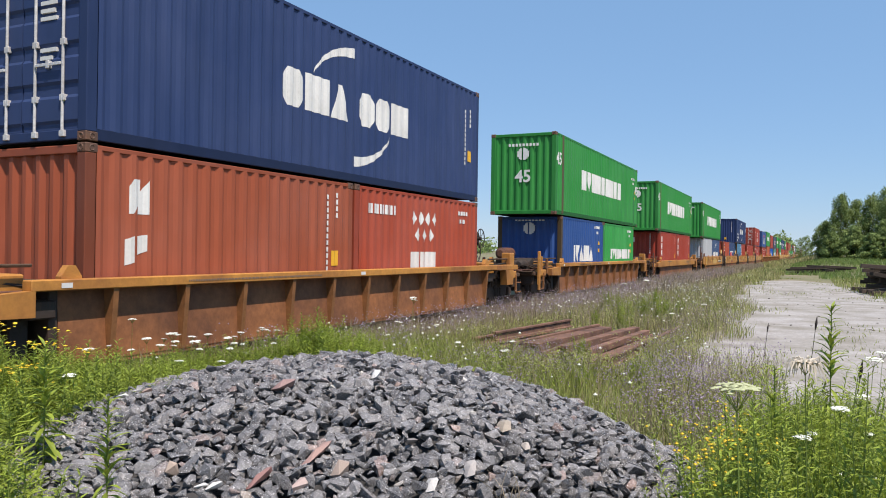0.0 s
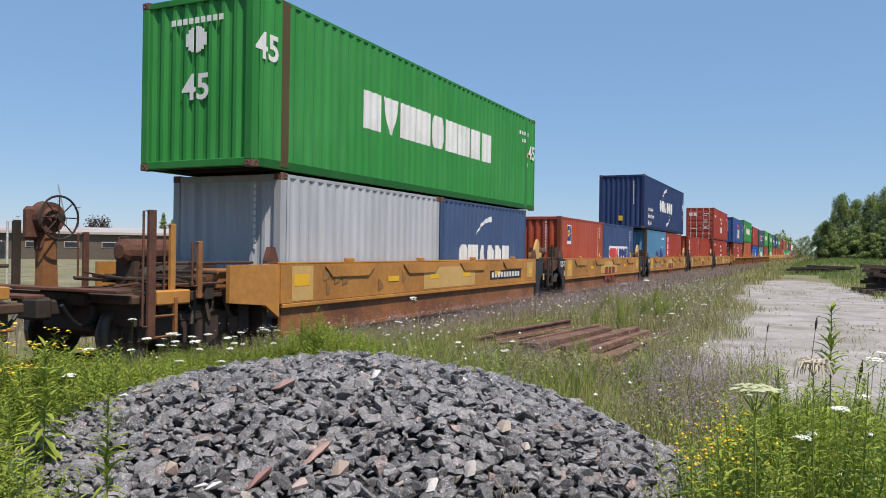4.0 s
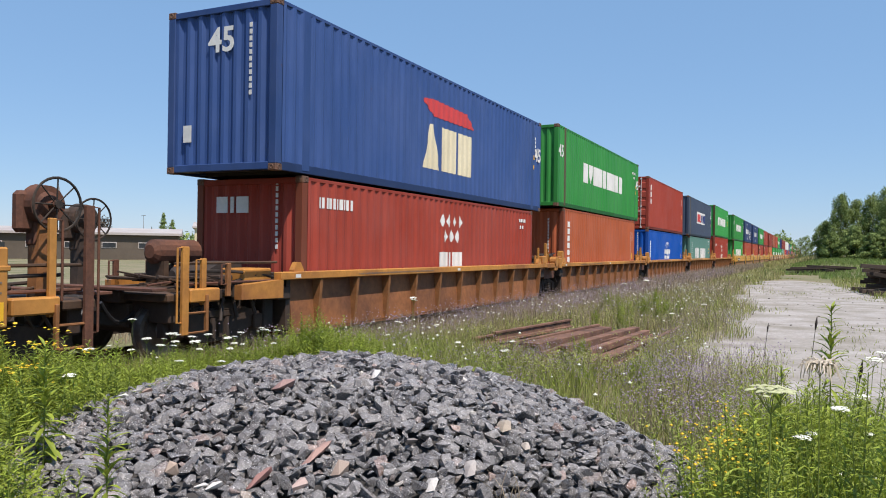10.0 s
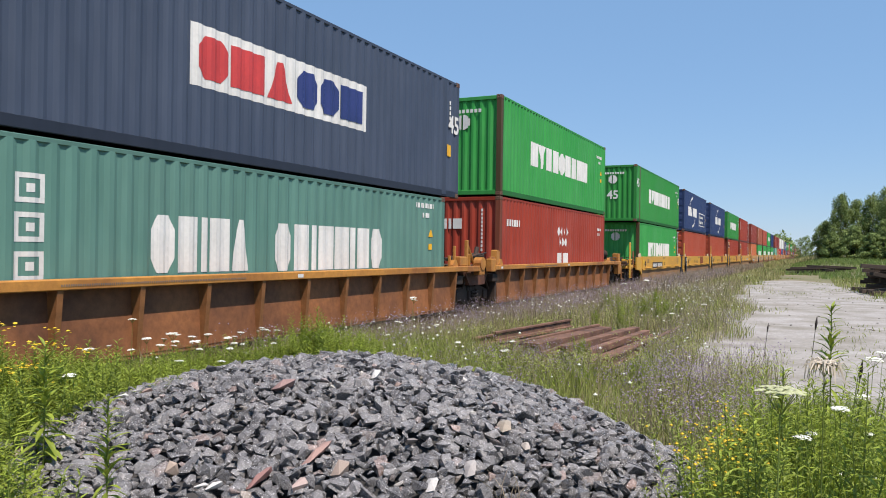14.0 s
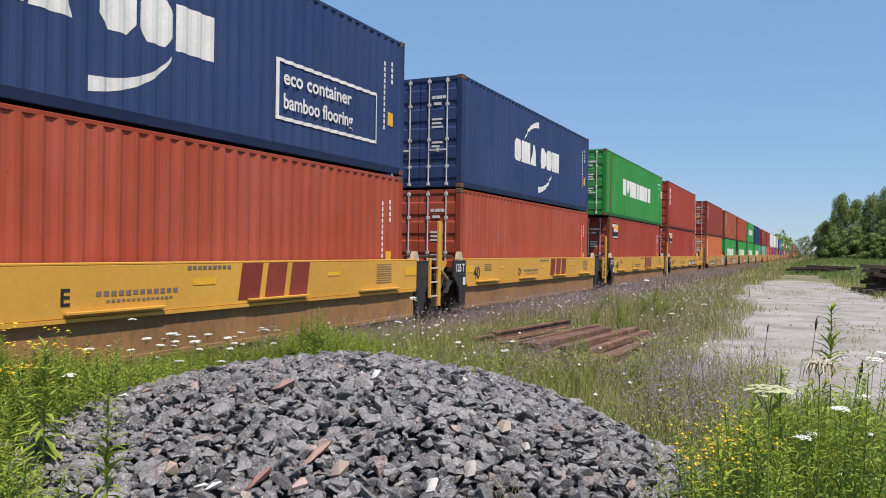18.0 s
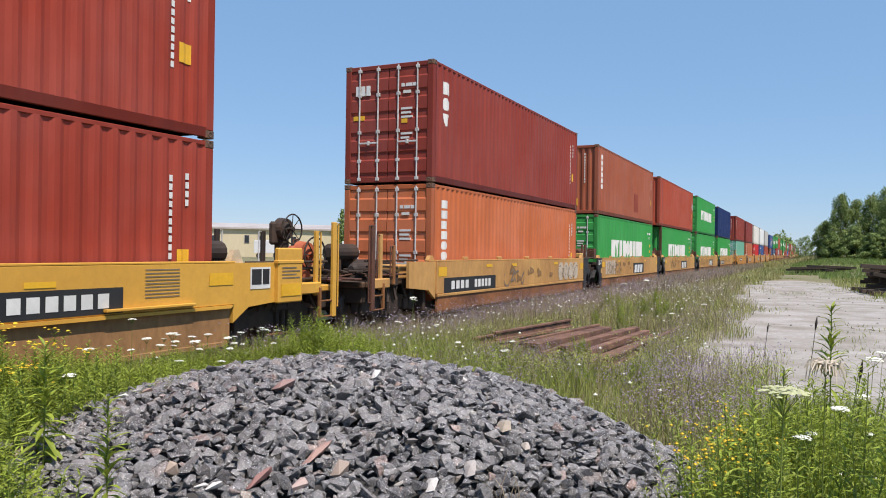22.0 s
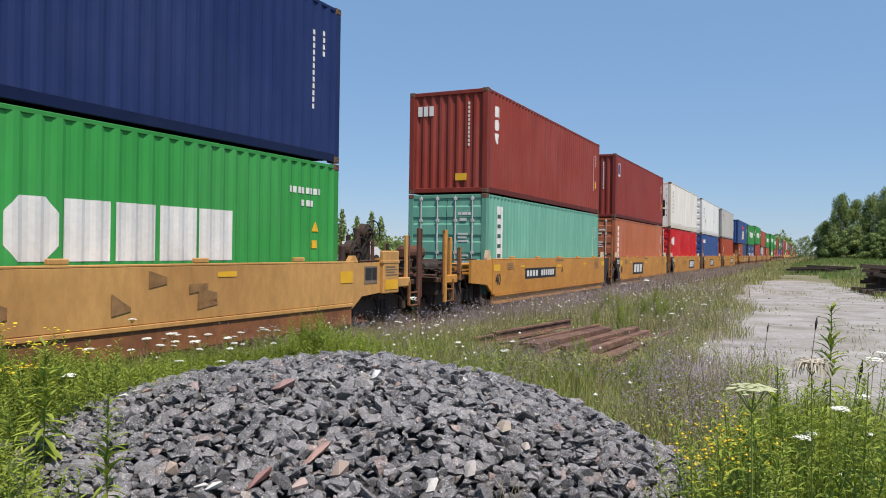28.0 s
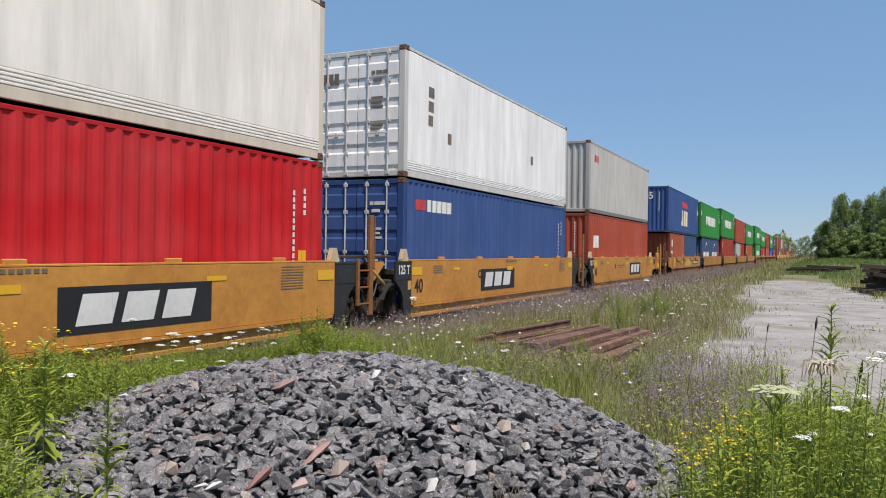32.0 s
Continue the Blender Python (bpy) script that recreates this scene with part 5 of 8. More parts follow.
    if code == "china40":
        m = [("company_mark", blocks(-3.02, 0.95, 2.05, 0.8, "orira", 0.25) + blocks(-0.4, 0.93, 3.6, 0.8, "orirriro", 0.25)
              + [q for k in range(3) for q in (rect(-5.0, -4.62, 2.08 - 0.45 * k, 2.14 - 0.45 * k), rect(-5.0, -4.62, 1.80 - 0.45 * k, 1.86 - 0.45 * k), rect(-5.0, -4.94, 1.86 - 0.45 * k, 2.08 - 0.45 * k),
                                            rect(-4.68, -4.62, 1.86 - 0.45 * k, 2.08 - 0.45 * k), rect(-4.86, -4.76, 1.92 - 0.45 * k, 2.02 - 0.45 * k))], WHITE, "large white company mark")]
        return container(L40, STD, TEAL, "grey-teal steel container with a large white mark", marks=m + end_marks(L40), **f)
    if code == "navy40door":
        return container(L40, HC, (0.018, 0.036, 0.128), "deep blue steel container, door end first", doors=True, marks=column_marks(L40, False), near_end=(DOOR_MARKS, DOOR_WARN), **f)
    if code == "dong40":
        e = L40 / 2
        return container(L40, HC, MINT, "mint green steel container, door end first, upright white panel", doors=True, marks=[
            ("mark_panel", [rect(-e + 0.75, -e + 1.24, 0.75, 2.58)], WHITE, "white upright panel"),
            ("panel_row", sum([blocks(-e + 0.88, 2.24 - 0.28 * i, 0.24, 0.11, 1, 0.05, i) for i in range(5)], []), TEALMARK, "dark green marks")] + column_marks(L40, False), near_end=(DOOR_MARKS,), **f)
    if code == "cai40":
        return container(L40, HC, SCARLET, "scarlet steel container, door end first, white mark", doors=True, marks=[
            ("company_mark", blocks(-5.45, 1.83, 0.95, 0.52, "oai", 0.2), WHITE, "white company mark")] + column_marks(L40), near_end=(DOOR_MARKS, DOOR_WORD), **f)
    if code == "reefer40":
        return container(L40, HC, OFFWHITE, "white refrigerated container with its cooling machine showing", smooth=True, fridge=True, trim=(0.66, 0.58, 0.47), marks=[
            ("company_mark", sum([blocks(-5.3, 2.2 - 0.25 * i, 0.2, 0.15, 1, 0.05, i) for i in range(6)], []), GREY_MARK, "grey upright company mark")] , **f)
    if code == "white40":
        return container(L40, HC, (0.88, 0.88, 0.86), "white insulated container, door end first", doors=True, smooth=True, trim=(0.6, 0.59, 0.56), marks=[
            ("company_mark", sum([blocks(-4.95, 1.95 - 0.33 * i, 0.3, 0.24, 1, 0.05, i) for i in range(3)], []), GREY_MARK, "grey upright company mark"),
            ("small_placard", [rect(-3.9, -3.7, 1.0, 1.25), rect(2.2, 2.4, 1.15, 1.4)], GREY_MARK, "grey placards")], near_end=(
                ("number_mark", DOOR_MARKS[1], 0.36, 2.3, 0, 0, GREY_MARK), ("company_mark", DOOR_WORD[1], -0.92, 2.15, 0, 0, GREY_MARK)), **f)
    if code == "seco40":
        return container(L40, HC, ROYAL, "blue steel container, door end first, small white mark", doors=True, marks=[
            ("company_mark", blocks(-4.9, 2.2, 1.3, 0.28, 5, 0.15, 1), WHITE, "white company mark"), ("mark_band", [rect(-5.5, -5.0, 2.22, 2.46)], RED_MARK, "red band")] + column_marks(L40, False), near_end=(DOOR_MARKS,), **f)
    if code == "grey40":
        return container(L40, HC, PALE, "light grey steel container with a small red mark", marks=[("company_mark", blocks(-5.2, 2.1, 0.7, 0.28, 2, 0.1), RED_MARK, "red company mark")], near_end=(END_WARN,), **f)
    if code == "cai40r":
        return container(L40, HC, RED, "faded red steel container with a white mark", marks=[("company_mark", blocks(-5.3, 1.5, 0.95, 0.5, 3, 0.12, 1), WHITE, "white company mark")], near_end=(END_COLUMN,), **f)
    if code == "blue20":
        return container(L20, STD, (0.05, 0.09, 0.20), "plain slate-blue 20-foot steel container", marks=column_marks(L20), **f)
    raise KeyError(code)


SMEAR = surface("dull_smear", (0.30, 0.17, 0.07), (0.24, 0.12, 0.045), 0.7, small=9, vary=0.3, relief=0)
TEALMARK = surface("dark_green_marking", (0.03, 0.12, 0.09), (0.03, 0.1, 0.08), 0.6, vary=0.1, relief=0)

# middle of each well at the start, its side kind, the boxes below and above, car ends
TRAIN = [
    (12.60, "a", ("redbar20", "zim20"), "cma40", True, True),
    (32.40, "a", ("italia20", "eg20"), "eg45", True, True),
    (52.00, "b", ("tex20", "tex20"), "eg45", True, True),
    (72.00, "c", ("grey20", "cma20"), "eg45", True, False),
    (87.90, "c", ("flag20", "cma20w"), "", False, False),
    (103.55, "c", ("sky20", "tex20"), "cma45eco", False, False),
    (119.10, "c", ("tex20", "plain20"), "", False, False),
    (134.85, "c", ("zim40",), "zim40door", False, True),
    (154.50, "a", ("zim40",), "apl45", True, False),
    (170.10, "a", ("tri40high",), "eg45", False, False),
    (185.90, "a", ("cosco40",), "tex40door", False, False),
    (201.70, "a", ("china40",), "cma45w", False, False),
    (217.55, "a", ("zim40hc",), "eg40", False, True),
    (237.05, "d", ("eg40",), "eg45", True, False),
    (252.45, "d", ("rust40door",), "cma40eco", False, False),
    (267.70, "d", ("rust40door",), "cma40", False, False),
    (283.55, "d", ("beacon40",), "eg45door", False, False),
    (298.70, "d", ("beacon40",), "tex40door", False, True),
    (318.15, "e", ("tri40hcdoor",), "tex40dark", True, False),
    (333.50, "e", ("eg40door",), "tri40t", False, False),
    (348.60, "e", ("eg40",), "red45", False, False),
    (363.95, "e", ("eg40door",), "eg40door", False, False),
    (378.75, "e", ("eg40door",), "navy40door", False, True),
    (398.20, "f", ("dong40",), "tex40", True, False),
    (413.40, "f", ("tri40hc",), "flag40", False, False),
    (428.40, "f", ("cai40",), "reefer40", False, False),
    (443.65, "f", ("seco40",), "white40", False, False),
    (459.00, "f", ("cai40r",), "grey40", False, True),
    (478.50, "c", ("redbar20", "blue20"), "apl45", True, False),
    (494.00, "c", ("cma20", "cma20"), "eg45", False, False),
    (509.50, "c", ("red40",), "eg45", False, False),
    (525.00, "c", ("grey20", "tex20"), "red45", False, False),
    (540.50, "c", ("tri40",), "eg45", False, True),
    (560.00, "a", ("eg40",), "eg45", True, False),
    (575.50, "a", ("zim40",), "eg45", False, False),
    (591.00, "a", ("tri40",), "red40", False, False),
    (606.50, "a", ("cosco40",), "eg40", False, False),
    (622.00, "a", ("zim40",), "cma45w", False, True),
    (641.50, "d", ("red40",), "tri40t", True, False),
    (657.00, "d", ("eg40",), "red40", False, False),
    (672.50, "d", ("rust40door",), "grey40", False, False),
    (688.00, "d", ("cai40r",), "tri40t", False, False),
    (703.50, "d", ("beacon40",), "eg40", False, True),
    (723.00, "e", ("zim40",), "cma40", True, False),
    (738.50, "e", ("eg40",), "red40", False, False),
    (754.00, "e", ("tri40hc",), "tex40", False, False),
    (769.50, "e", ("zim40",), "grey40", False, False),
    (785.00, "e", ("rust40door",), "eg40", False, True),
    (804.50, "f", ("eg40",), "eg45", True, False),
    (820.00, "f", ("zim40",), "red40", False, False),
    (835.50, "f", ("cai40",), "cma40", False, False),
    (851.00, "f", ("red40",), "tri40t", False, False),
    (866.50, "f", ("tri40",), "eg45", False, True),
]
CAR_LABEL = {"a": ("ribbed orange well car with rust-brown sides", ORANGE_A), "b": ("orange well car with a smooth deep top rail", ORANGE_A),
             "c": ("weathered ochre well car with pale paint patches", OCHRE_C), "d": ("clean yellow well car with side steps", YELLOW_D),
             "e": ("dusty ochre well car with scrawled paint", OCHRE_E), "f": ("amber well car with a black and white mark panel", AMBER_F)}


def plate(y0, y1, z0, z1, t=0.004):
    return Shape().box(0, t, y0, y1, z0, z1)


def flat_marks(quads, x=1.475):
    return draped(quads, 40.0, x, flat=True)


def car_marks(i, kind, first):
    """Paint on the long side of a well."""
    out = []
    r = random.Random(i)
    X = pose(0, 0, 0)
    if kind == "c":
        pale = [rect(-6.1, -5.5, 0.75, 1.34), rect(-1.3, 1.57, 0.76, 1.25), rect(5.55, 6.05, 0.85, 1.3)]
        out.append(("paint_patch", flat_marks(pale), PATCH, "pale repainted patches", X))
        out.append(("reflector", flat_marks([rect(-6.05, -5.62, 1.0, 1.2)] + [rect(y, y + 0.45, 0.98, 1.09) for y in (-2.9, -1.0, 0.8, 2.9)] + [rect(5.7, 6.0, 0.95, 1.1)], 1.479), YELLOW, "yellow reflector patches", X))
        if i % 5 != 3 and i % 5 != 2:
            out.append(("company_mark", flat_marks(plain_mark(-0.7, 0.45, 0.58, 0.57), 1.481), MAROON_MARK,
                        "faded maroon company mark", X))
        else:
            out.append(("number_panel", flat_marks([rect(2.6, 5.0, 0.86, 1.1)], 1.477), BLACK_MARK, "dark number panel", X))
            out.append(("number_mark", flat_marks(row_of(2.7, 0.91, 2.2, 0.14, 10), 1.481), WHITE, "white number bars", X))
        smears = []
        for k in range(6):
            y, z = -5.3 + r.random() * 3.0, 0.80 + r.random() * 0.3
            smears.append((y, z, z + 0.1 + 0.2 * r.random(), y + 0.06 + 0.2 * r.random(), z + 0.05, z + 0.08 + 0.1 * r.random()))
        out.append(("paint_smear", flat_marks(smears, 1.480), SMEAR, "dull overpainted smears", X))
        if i % 5 in (0, 2):
            out.append(("scrawl", flat_marks(scrawl(-4.6 if i % 5 == 0 else 3.2, 0.82, 1.2, 0.36, i), 1.4815), GREY_MARK if i % 5 else WHITE, "looping spray scrawl", X))
    if kind in "df":
        z40 = 0.92 if kind == "d" else 0.70
        out.append(("lettering", word_mesh("40", 0.30), BLACK_MARK, "black painted number", pose(1.475, -5.80 if kind == "d" else -6.0, z40) @ Matrix.Diagonal((1, 0.92, 1, 1))))
        out.append(("lettering", word_mesh("AEDCB"[(i - (13 if kind == "d" else 23)) % 5], 0.2), BLACK_MARK, "black painted letter", pose(1.475, 0.1 if first else -2.5, 0.93)))
        out.append(("reflector", flat_marks([rect(0.03 - SIDE[kind], 0.5 - SIDE[kind], 1.08, 1.26), rect(-4.0, -3.65, 1.15, 1.22), rect(-0.4, 0.05, 1.1, 1.2), rect(2.9, 3.3, 1.15, 1.22), rect(SIDE[kind] - 0.55, SIDE[kind] - 0.05, 1.08, 1.26)], 1.476), YELLOW, "yellow reflector patches", X))
        out.append(("small_print", flat_marks(row_of(-2.0, 1.02, 1.35, 0.06, 12) + row_of(-1.85, 0.94, 1.1, 0.03, 14) + [rect(-5.1, -4.6, 1.26 - 0.05 * k, 1.28 - 0.05 * k) for k in range(4)]
                                            + [rect(4.6, 5.2, 1.32 - 0.045 * k, 1.335 - 0.045 * k) for k in range(9)] + row_of(-0.5, 1.32, 0.9, 0.05, 9)), GREY_MARK, "small dark print", X))
        if first or (kind == "d" and i == 17):
            y = -3.6 if first else 1.2
            out.append(("number_panel", flat_marks([rect(y, y + 3.05, 0.80, 1.12)]), BLACK_MARK, "black number panel", X))
            out.append(("number_mark", flat_marks(row_of(y + 0.15, 0.87, 1.1, 0.18, 4) + row_of(y + 1.5, 0.87, 1.4, 0.18, 6), 1.479), WHITE, "white number bars", X))
        elif kind == "d":
            out.append(("company_mark", flat_marks(plain_mark(0.54, 0.84, 0.58, 0.56)), MAROON_MARK,
                        "maroon company mark", X))
        else:
            y = {24: -3.38, 26: -2.3}.get(i, 0.5)
            out.append(("mark_panel", flat_marks([rect(y, y + 2.5, 0.58, 1.15)]), BLACK_MARK, "black mark panel", X))
            out.append(("company_mark", flat_marks(panel_mark(y + 0.24, 0.68), 1.479), WHITE, "white company mark", X))
    if kind == "e":
        out.append(("reflector", flat_marks([rect(-6.2, -5.75, 1.02, 1.24), rect(-3.3, -2.9, 1.2, 1.28), rect(-1.4, -1.0, 1.2, 1.28), rect(2.6, 3.0, 1.2, 1.28), rect(5.8, 6.22, 1.0, 1.22)], 1.476), YELLOW, "yellow reflector patches", X))
        if first or i % 5 == 2:
            y = -6.05
            out.append(("number_panel", flat_marks([rect(y + 0.15, y + 3.4, 0.62, 0.98)]), BLACK_MARK, "black number panel", X))
            out.append(("number_mark", flat_marks(row_of(y + 0.55, 0.7, 1.1, 0.2, 4) + row_of(y + 1.95, 0.7, 1.15, 0.2, 5), 1.479), WHITE, "white number bars", X))
        else:
            out.append(("mark_panel", flat_marks([rect(-0.06, 2.45, 0.58, 1.13)]), BLACK_MARK, "black mark panel", X))
            out.append(("company_mark", flat_marks(panel_mark(0.16, 0.66), 1.479), WHITE, "white company mark", X))
        if not first and i % 5 != 2:
            out.append(("scrawl", flat_marks(scrawl(-5.5 + 0.5 * (i % 3), 0.66, 2.1, 0.5, i), 1.4795), GREY_MARK, "dark looping spray scrawl", X))
        if i % 5 in (3, 4) and not first:
            out.append(("scrawl", flat_marks(scrawl(-5.6, 0.68, 1.9, 0.58, i + 50, 0.03), 1.4815), GREY_MARK, "thin dark spray outlines", X))
        if i % 5 == 3:
            out.append(("scrawl", flat_marks(scrawl(-2.0, 0.62, 1.7, 0.56, i + 70, 0.06), 1.4815), GREY_MARK, "dark looping spray scrawl", X))
            out.append(("spray_bubble", flat_marks(blocks(3.1, 0.66, 2.4, 0.6, "oooo", 0.05), 1.478), PALE_MARK, "pale rounded spray shapes", X))
            out.append(("scrawl", flat_marks(scrawl(3.1, 0.7, 2.4, 0.5, i + 90, 0.03), 1.4815), GREY_MARK, "thin dark spray outlines", X))
        if i % 5 in (3, 4) and not first:
            big = []
            for k in range(5):
                y = -5.6 + 0.36 * k
                big += [rect(y, y + 0.3, 0.68 + 0.03 * (k % 2), 1.28)]
            out.append(("spray_lettering", flat_marks(big, 1.4765), PALE_MARK, "pale spray-painted shapes", X))
        smears = []
        for k in range(9):
            y, z = (-2.4 if first or i % 5 == 2 else -5.6) + r.random() * 4.8, 0.70 + r.random() * 0.4
            smears.append((y, z, z + 0.12 + 0.2 * r.random(), y + 0.10 + 0.3 * r.random(), z + 0.05, z + 0.08 + 0.1 * r.random()))
        out.append(("paint_smear", flat_marks(smears, 1.480), SMEAR, "dull overpainted smears", X))
    if kind == "a":
        out.append(("small_print", flat_marks(row_of(-4.6, 1.155, 3.2, 0.026, 100), 1.4745), GREY_MARK, "small dark print", X))
        out.append(("reflector", flat_marks([rect(-6.6, -6.45, 1.14, 1.2), rect(-0.1, 0.06, 1.14, 1.2)], 1.4745), WHITE, "small white reflectors", X))
    if kind == "b":
        out.append(("small_print", flat_marks(row_of(-4.6, 1.10, 1.2, 0.05, 12) + row_of(2.9, 1.0, 1.3, 0.09, 9), 1.4745), GREY_MARK, "small dark print", X))
    return out


def scrawl(y, z, w, h, seed, thick=0.045):
    """Looping strokes of spray paint that spell nothing."""
    r = random.Random(seed)
    out, n = [], max(3, int(w / 0.34))
    for k in range(n):
        c, q = y + w * (k + 0.5) / n, w / n
        a0 = r.uniform(0, 6.28)
        out += arc(c, z + h * r.uniform(0.4, 0.6), q * r.uniform(0.35, 0.6), h * r.uniform(0.25, 0.48), a0, a0 + r.uniform(2.6, 5.2), thick, 12, False)
        if k % 2:
            out += [(c - q * 0.3, z + h * r.uniform(0.1, 0.3), z + h * 0.35, c + q * 0.35, z + h * r.uniform(0.6, 0.75), z + h * 0.85)]
    return out


def plain_mark(y, z, w, h):
    """Three leaning bars: a company mark as plain shapes."""
    out = []
    for k in range(3):
        a, q = y + k * w * 1.07, w * 0.16
        out += [(a, z, z + 0.01, a + q, z, z + h), rect(a + q, a + w - q, z, z + h), (a + w - q, z, z + h, a + w, z + h - 0.01, z + h)]
    return out


def panel_mark(y, z):
    return plain_mark(y, z, 0.62, 0.38)


MOVING = []


def place(ob, s, z):
    """Where a thing of the train stands at the start."""
    ob.matrix_basis = pose(TRACK_X, s, RAIL_TOP + z)
    MOVING.append((ob, s, RAIL_TOP + z))
    return ob


MADE = {}


def boxed(code, full):
    """The first of a kind is built, the others are copies that share its meshes."""
    if (code, full) in MADE:
        return copy_thing(MADE[(code, full)], pose(0, 0, 0))
    MADE[(code, full)] = build(code, full)
    return MADE[(code, full)]


FLOOR = 0.32
for i, (s, kind, low, top, first, last) in enumerate(TRAIN):
    full = i < 29
    label, paint = CAR_LABEL[kind]
    place(well(kind, paint, label, first, last, car_marks(i, kind, first) if full else [], full), s, 0)
    high = STD
    for k, code in enumerate(low):
        c = boxed(code, full)
        place(c, s if len(low) == 1 else s + (-3.067, 3.067)[k], FLOOR)
        if code in ("eg40", "eg40door", "rust40door", "beacon40", "tri40hc", "tri40hcdoor", "dong40", "cai40", "cai40r", "seco40", "red40", "zim40hc", "tri40high"):
            high = HC
    if top:
        place(boxed(top, full), s, FLOOR + high + 0.025)


# ---- the ground ----
def smooth(a, b, x):
    t = min(1.0, max(0.0, (x - a) / (b - a)))
    return t * t * (3 - 2 * t)


def ground_z(x, y):
    z = -0.18 * smooth(-4.5, -8.0, x)
    z += 1.25 * smooth(62, 98, y) * smooth(-5, 3, x)
    z += 0.05 * noise.noise((x * 0.35, y * 0.35, 3.1)) * smooth(0, 3, abs(x - TRACK_X) - 1.8)
    return z


def from_stand(bearing, dist):
    """The place at that bearing (degrees to the right of the track's direction) and distance from the camera."""
    return dist * math.sin(radians(bearing)), dist * math.cos(radians(bearing))


def axis_steps(lo, hi, fine_lo, fine_hi, step, grow=1.35):
    pts = list(np.arange(fine_lo, fine_hi + 1e-6, step))
    d, p = step, fine_hi
    while p < hi:
        d *= grow
        p = min(hi, p + d)
        pts.append(p)
    d, p = step, fine_lo
    while p > lo:
        d *= grow
        p = max(lo, p - d)
        pts.insert(0, p)
    return pts


GROUND = surface("weedy_soil", (0.26, 0.22, 0.14), (0.13, 0.15, 0.055), 0.95, big=0.35, small=7, vary=0.35, relief=0.6, depth=0.04)
xs, ys = axis_steps(-2500, 2500, -16, 12, 0.6), axis_steps(-2500, 3500, -2, 110, 0.8)
vs = [(x, y, ground_z(x, y)) for y in ys for x in xs]
n = len(xs)
fs = [(j * n + i, j * n + i + 1, (j + 1) * n + i + 1, (j + 1) * n + i) for j in range(len(ys) - 1) for i in range(n - 1)]
ground = part("ground", Shape().add(vs, fs), GROUND, None)
tagged(ground, "weedy earth yard beside a railway line", "ground", kind="structure")

# pale gravel road
ROAD = surface("pale_crushed_stone", (0.40, 0.38, 0.36), (0.25, 0.23, 0.19), 0.95, big=0.8, small=14, vary=0.22, relief=0.2, depth=0.008)
ROAD_L = ([7.0, 9.5, 13.3, 22.0, 35.0, 44.0, 52.0, 56.0], [0.4, -1.3, -1.6, -2.1, -3.0, -3.3, -3.2, -1.6])
ROAD_R = ([7.0, 15.0, 28.0, 35.0, 44.0, 52.0, 56.0], [9.0, 7.0, 3.7, 2.9, 2.0, 1.2, -0.6])


def road_span(y):
    wob = 0.55 * noise.noise((y * 0.45, 7.7, 0)) + 0.3 * noise.noise((y * 1.3, 2.2, 0))
    return float(np.interp(y, *ROAD_L)) + wob, float(np.interp(y, *ROAD_R)) - wob


vs, fs, m = [], [], 16
rows_y = list(np.arange(7.0, 56.0, 0.5))
for y in rows_y:
    a, b = road_span(y)
    for k in range(m + 1):
        x = a + (b - a) * k / m
        edge = min(k, m - k) / m
        vs.append((x, y, ground_z(x, y) + 0.012 + 0.02 * min(1, edge * 6) + 0.003 * noise.noise((x * 0.8, y * 0.4, 1))))
for j in range(len(rows_y) - 1):
    for k in range(m):
        i = j * (m + 1) + k
        fs.append((i, i + 1, i + m + 2, i + m + 1))
road = part("road", Shape().add(vs, fs), ROAD, None)
tagged(road, "pale crushed-stone yard road with worn edges", "road", kind="structure")

# track: ballast bed, sleepers, rails
BALLAST = surface("brown_ballast", (0.17, 0.14, 0.12), (0.10, 0.085, 0.075), 0.95, big=2.5, small=30, vary=0.45, relief=0.9, depth=0.03)
bed = Shape()
sect = [(-2.9, -0.30), (-1.7, -0.08), (-0.9, -0.06), (0.9, -0.06), (1.7, -0.08), (2.9, -0.30)]
bys = list(np.arange(-30, 90, 1.0)) + [100, 130, 180, 260, 400, 700, 1200]
vs, fs = [], []
for y in bys:
    for x, z in sect:
        vs.append((TRACK_X + x, y, z + 0.02 * noise.noise((x * 3, y * 2.1, 0))))
for j in range(len(bys) - 1):
    for k in range(5):
        i = j * 6 + k
        fs.append((i, i + 1, i + 7, i + 6))
ballast = tagged(part("ballast", bed.add(vs, fs), BALLAST, None), "brown stone ballast under the running line", "ballast", kind="structure")
SLEEPER = surface("old_sleeper_wood", (0.085, 0.062, 0.046), (0.03, 0.025, 0.022), 0.9, big=1.5, small=16, vary=0.35, stretch=(0.3, 4, 4), per_piece=0.5)
RAIL_PROFILE = [(-0.068, 0), (0.068, 0), (0.068, 0.012), (0.012, 0.026), (0.010, 0.112), (0.036, 0.122), (0.036, 0.150), (0.028, 0.157), (-0.028, 0.157), (-0.036, 0.150), (-0.036, 0.122), (-0.010, 0.112),
                (-0.012, 0.026), (-0.068, 0.012)]


def rail_shape(y0, y1):
    n = len(RAIL_PROFILE)
    vs = [(x, y, z) for y in (y0, y1) for x, z in RAIL_PROFILE]
    fs = [tuple(range(n)), tuple(reversed(range(n, 2 * n)))] + [(i, n + i, n + (i + 1) % n, (i + 1) % n) for i in range(n)]
    return Shape().add(vs, fs)


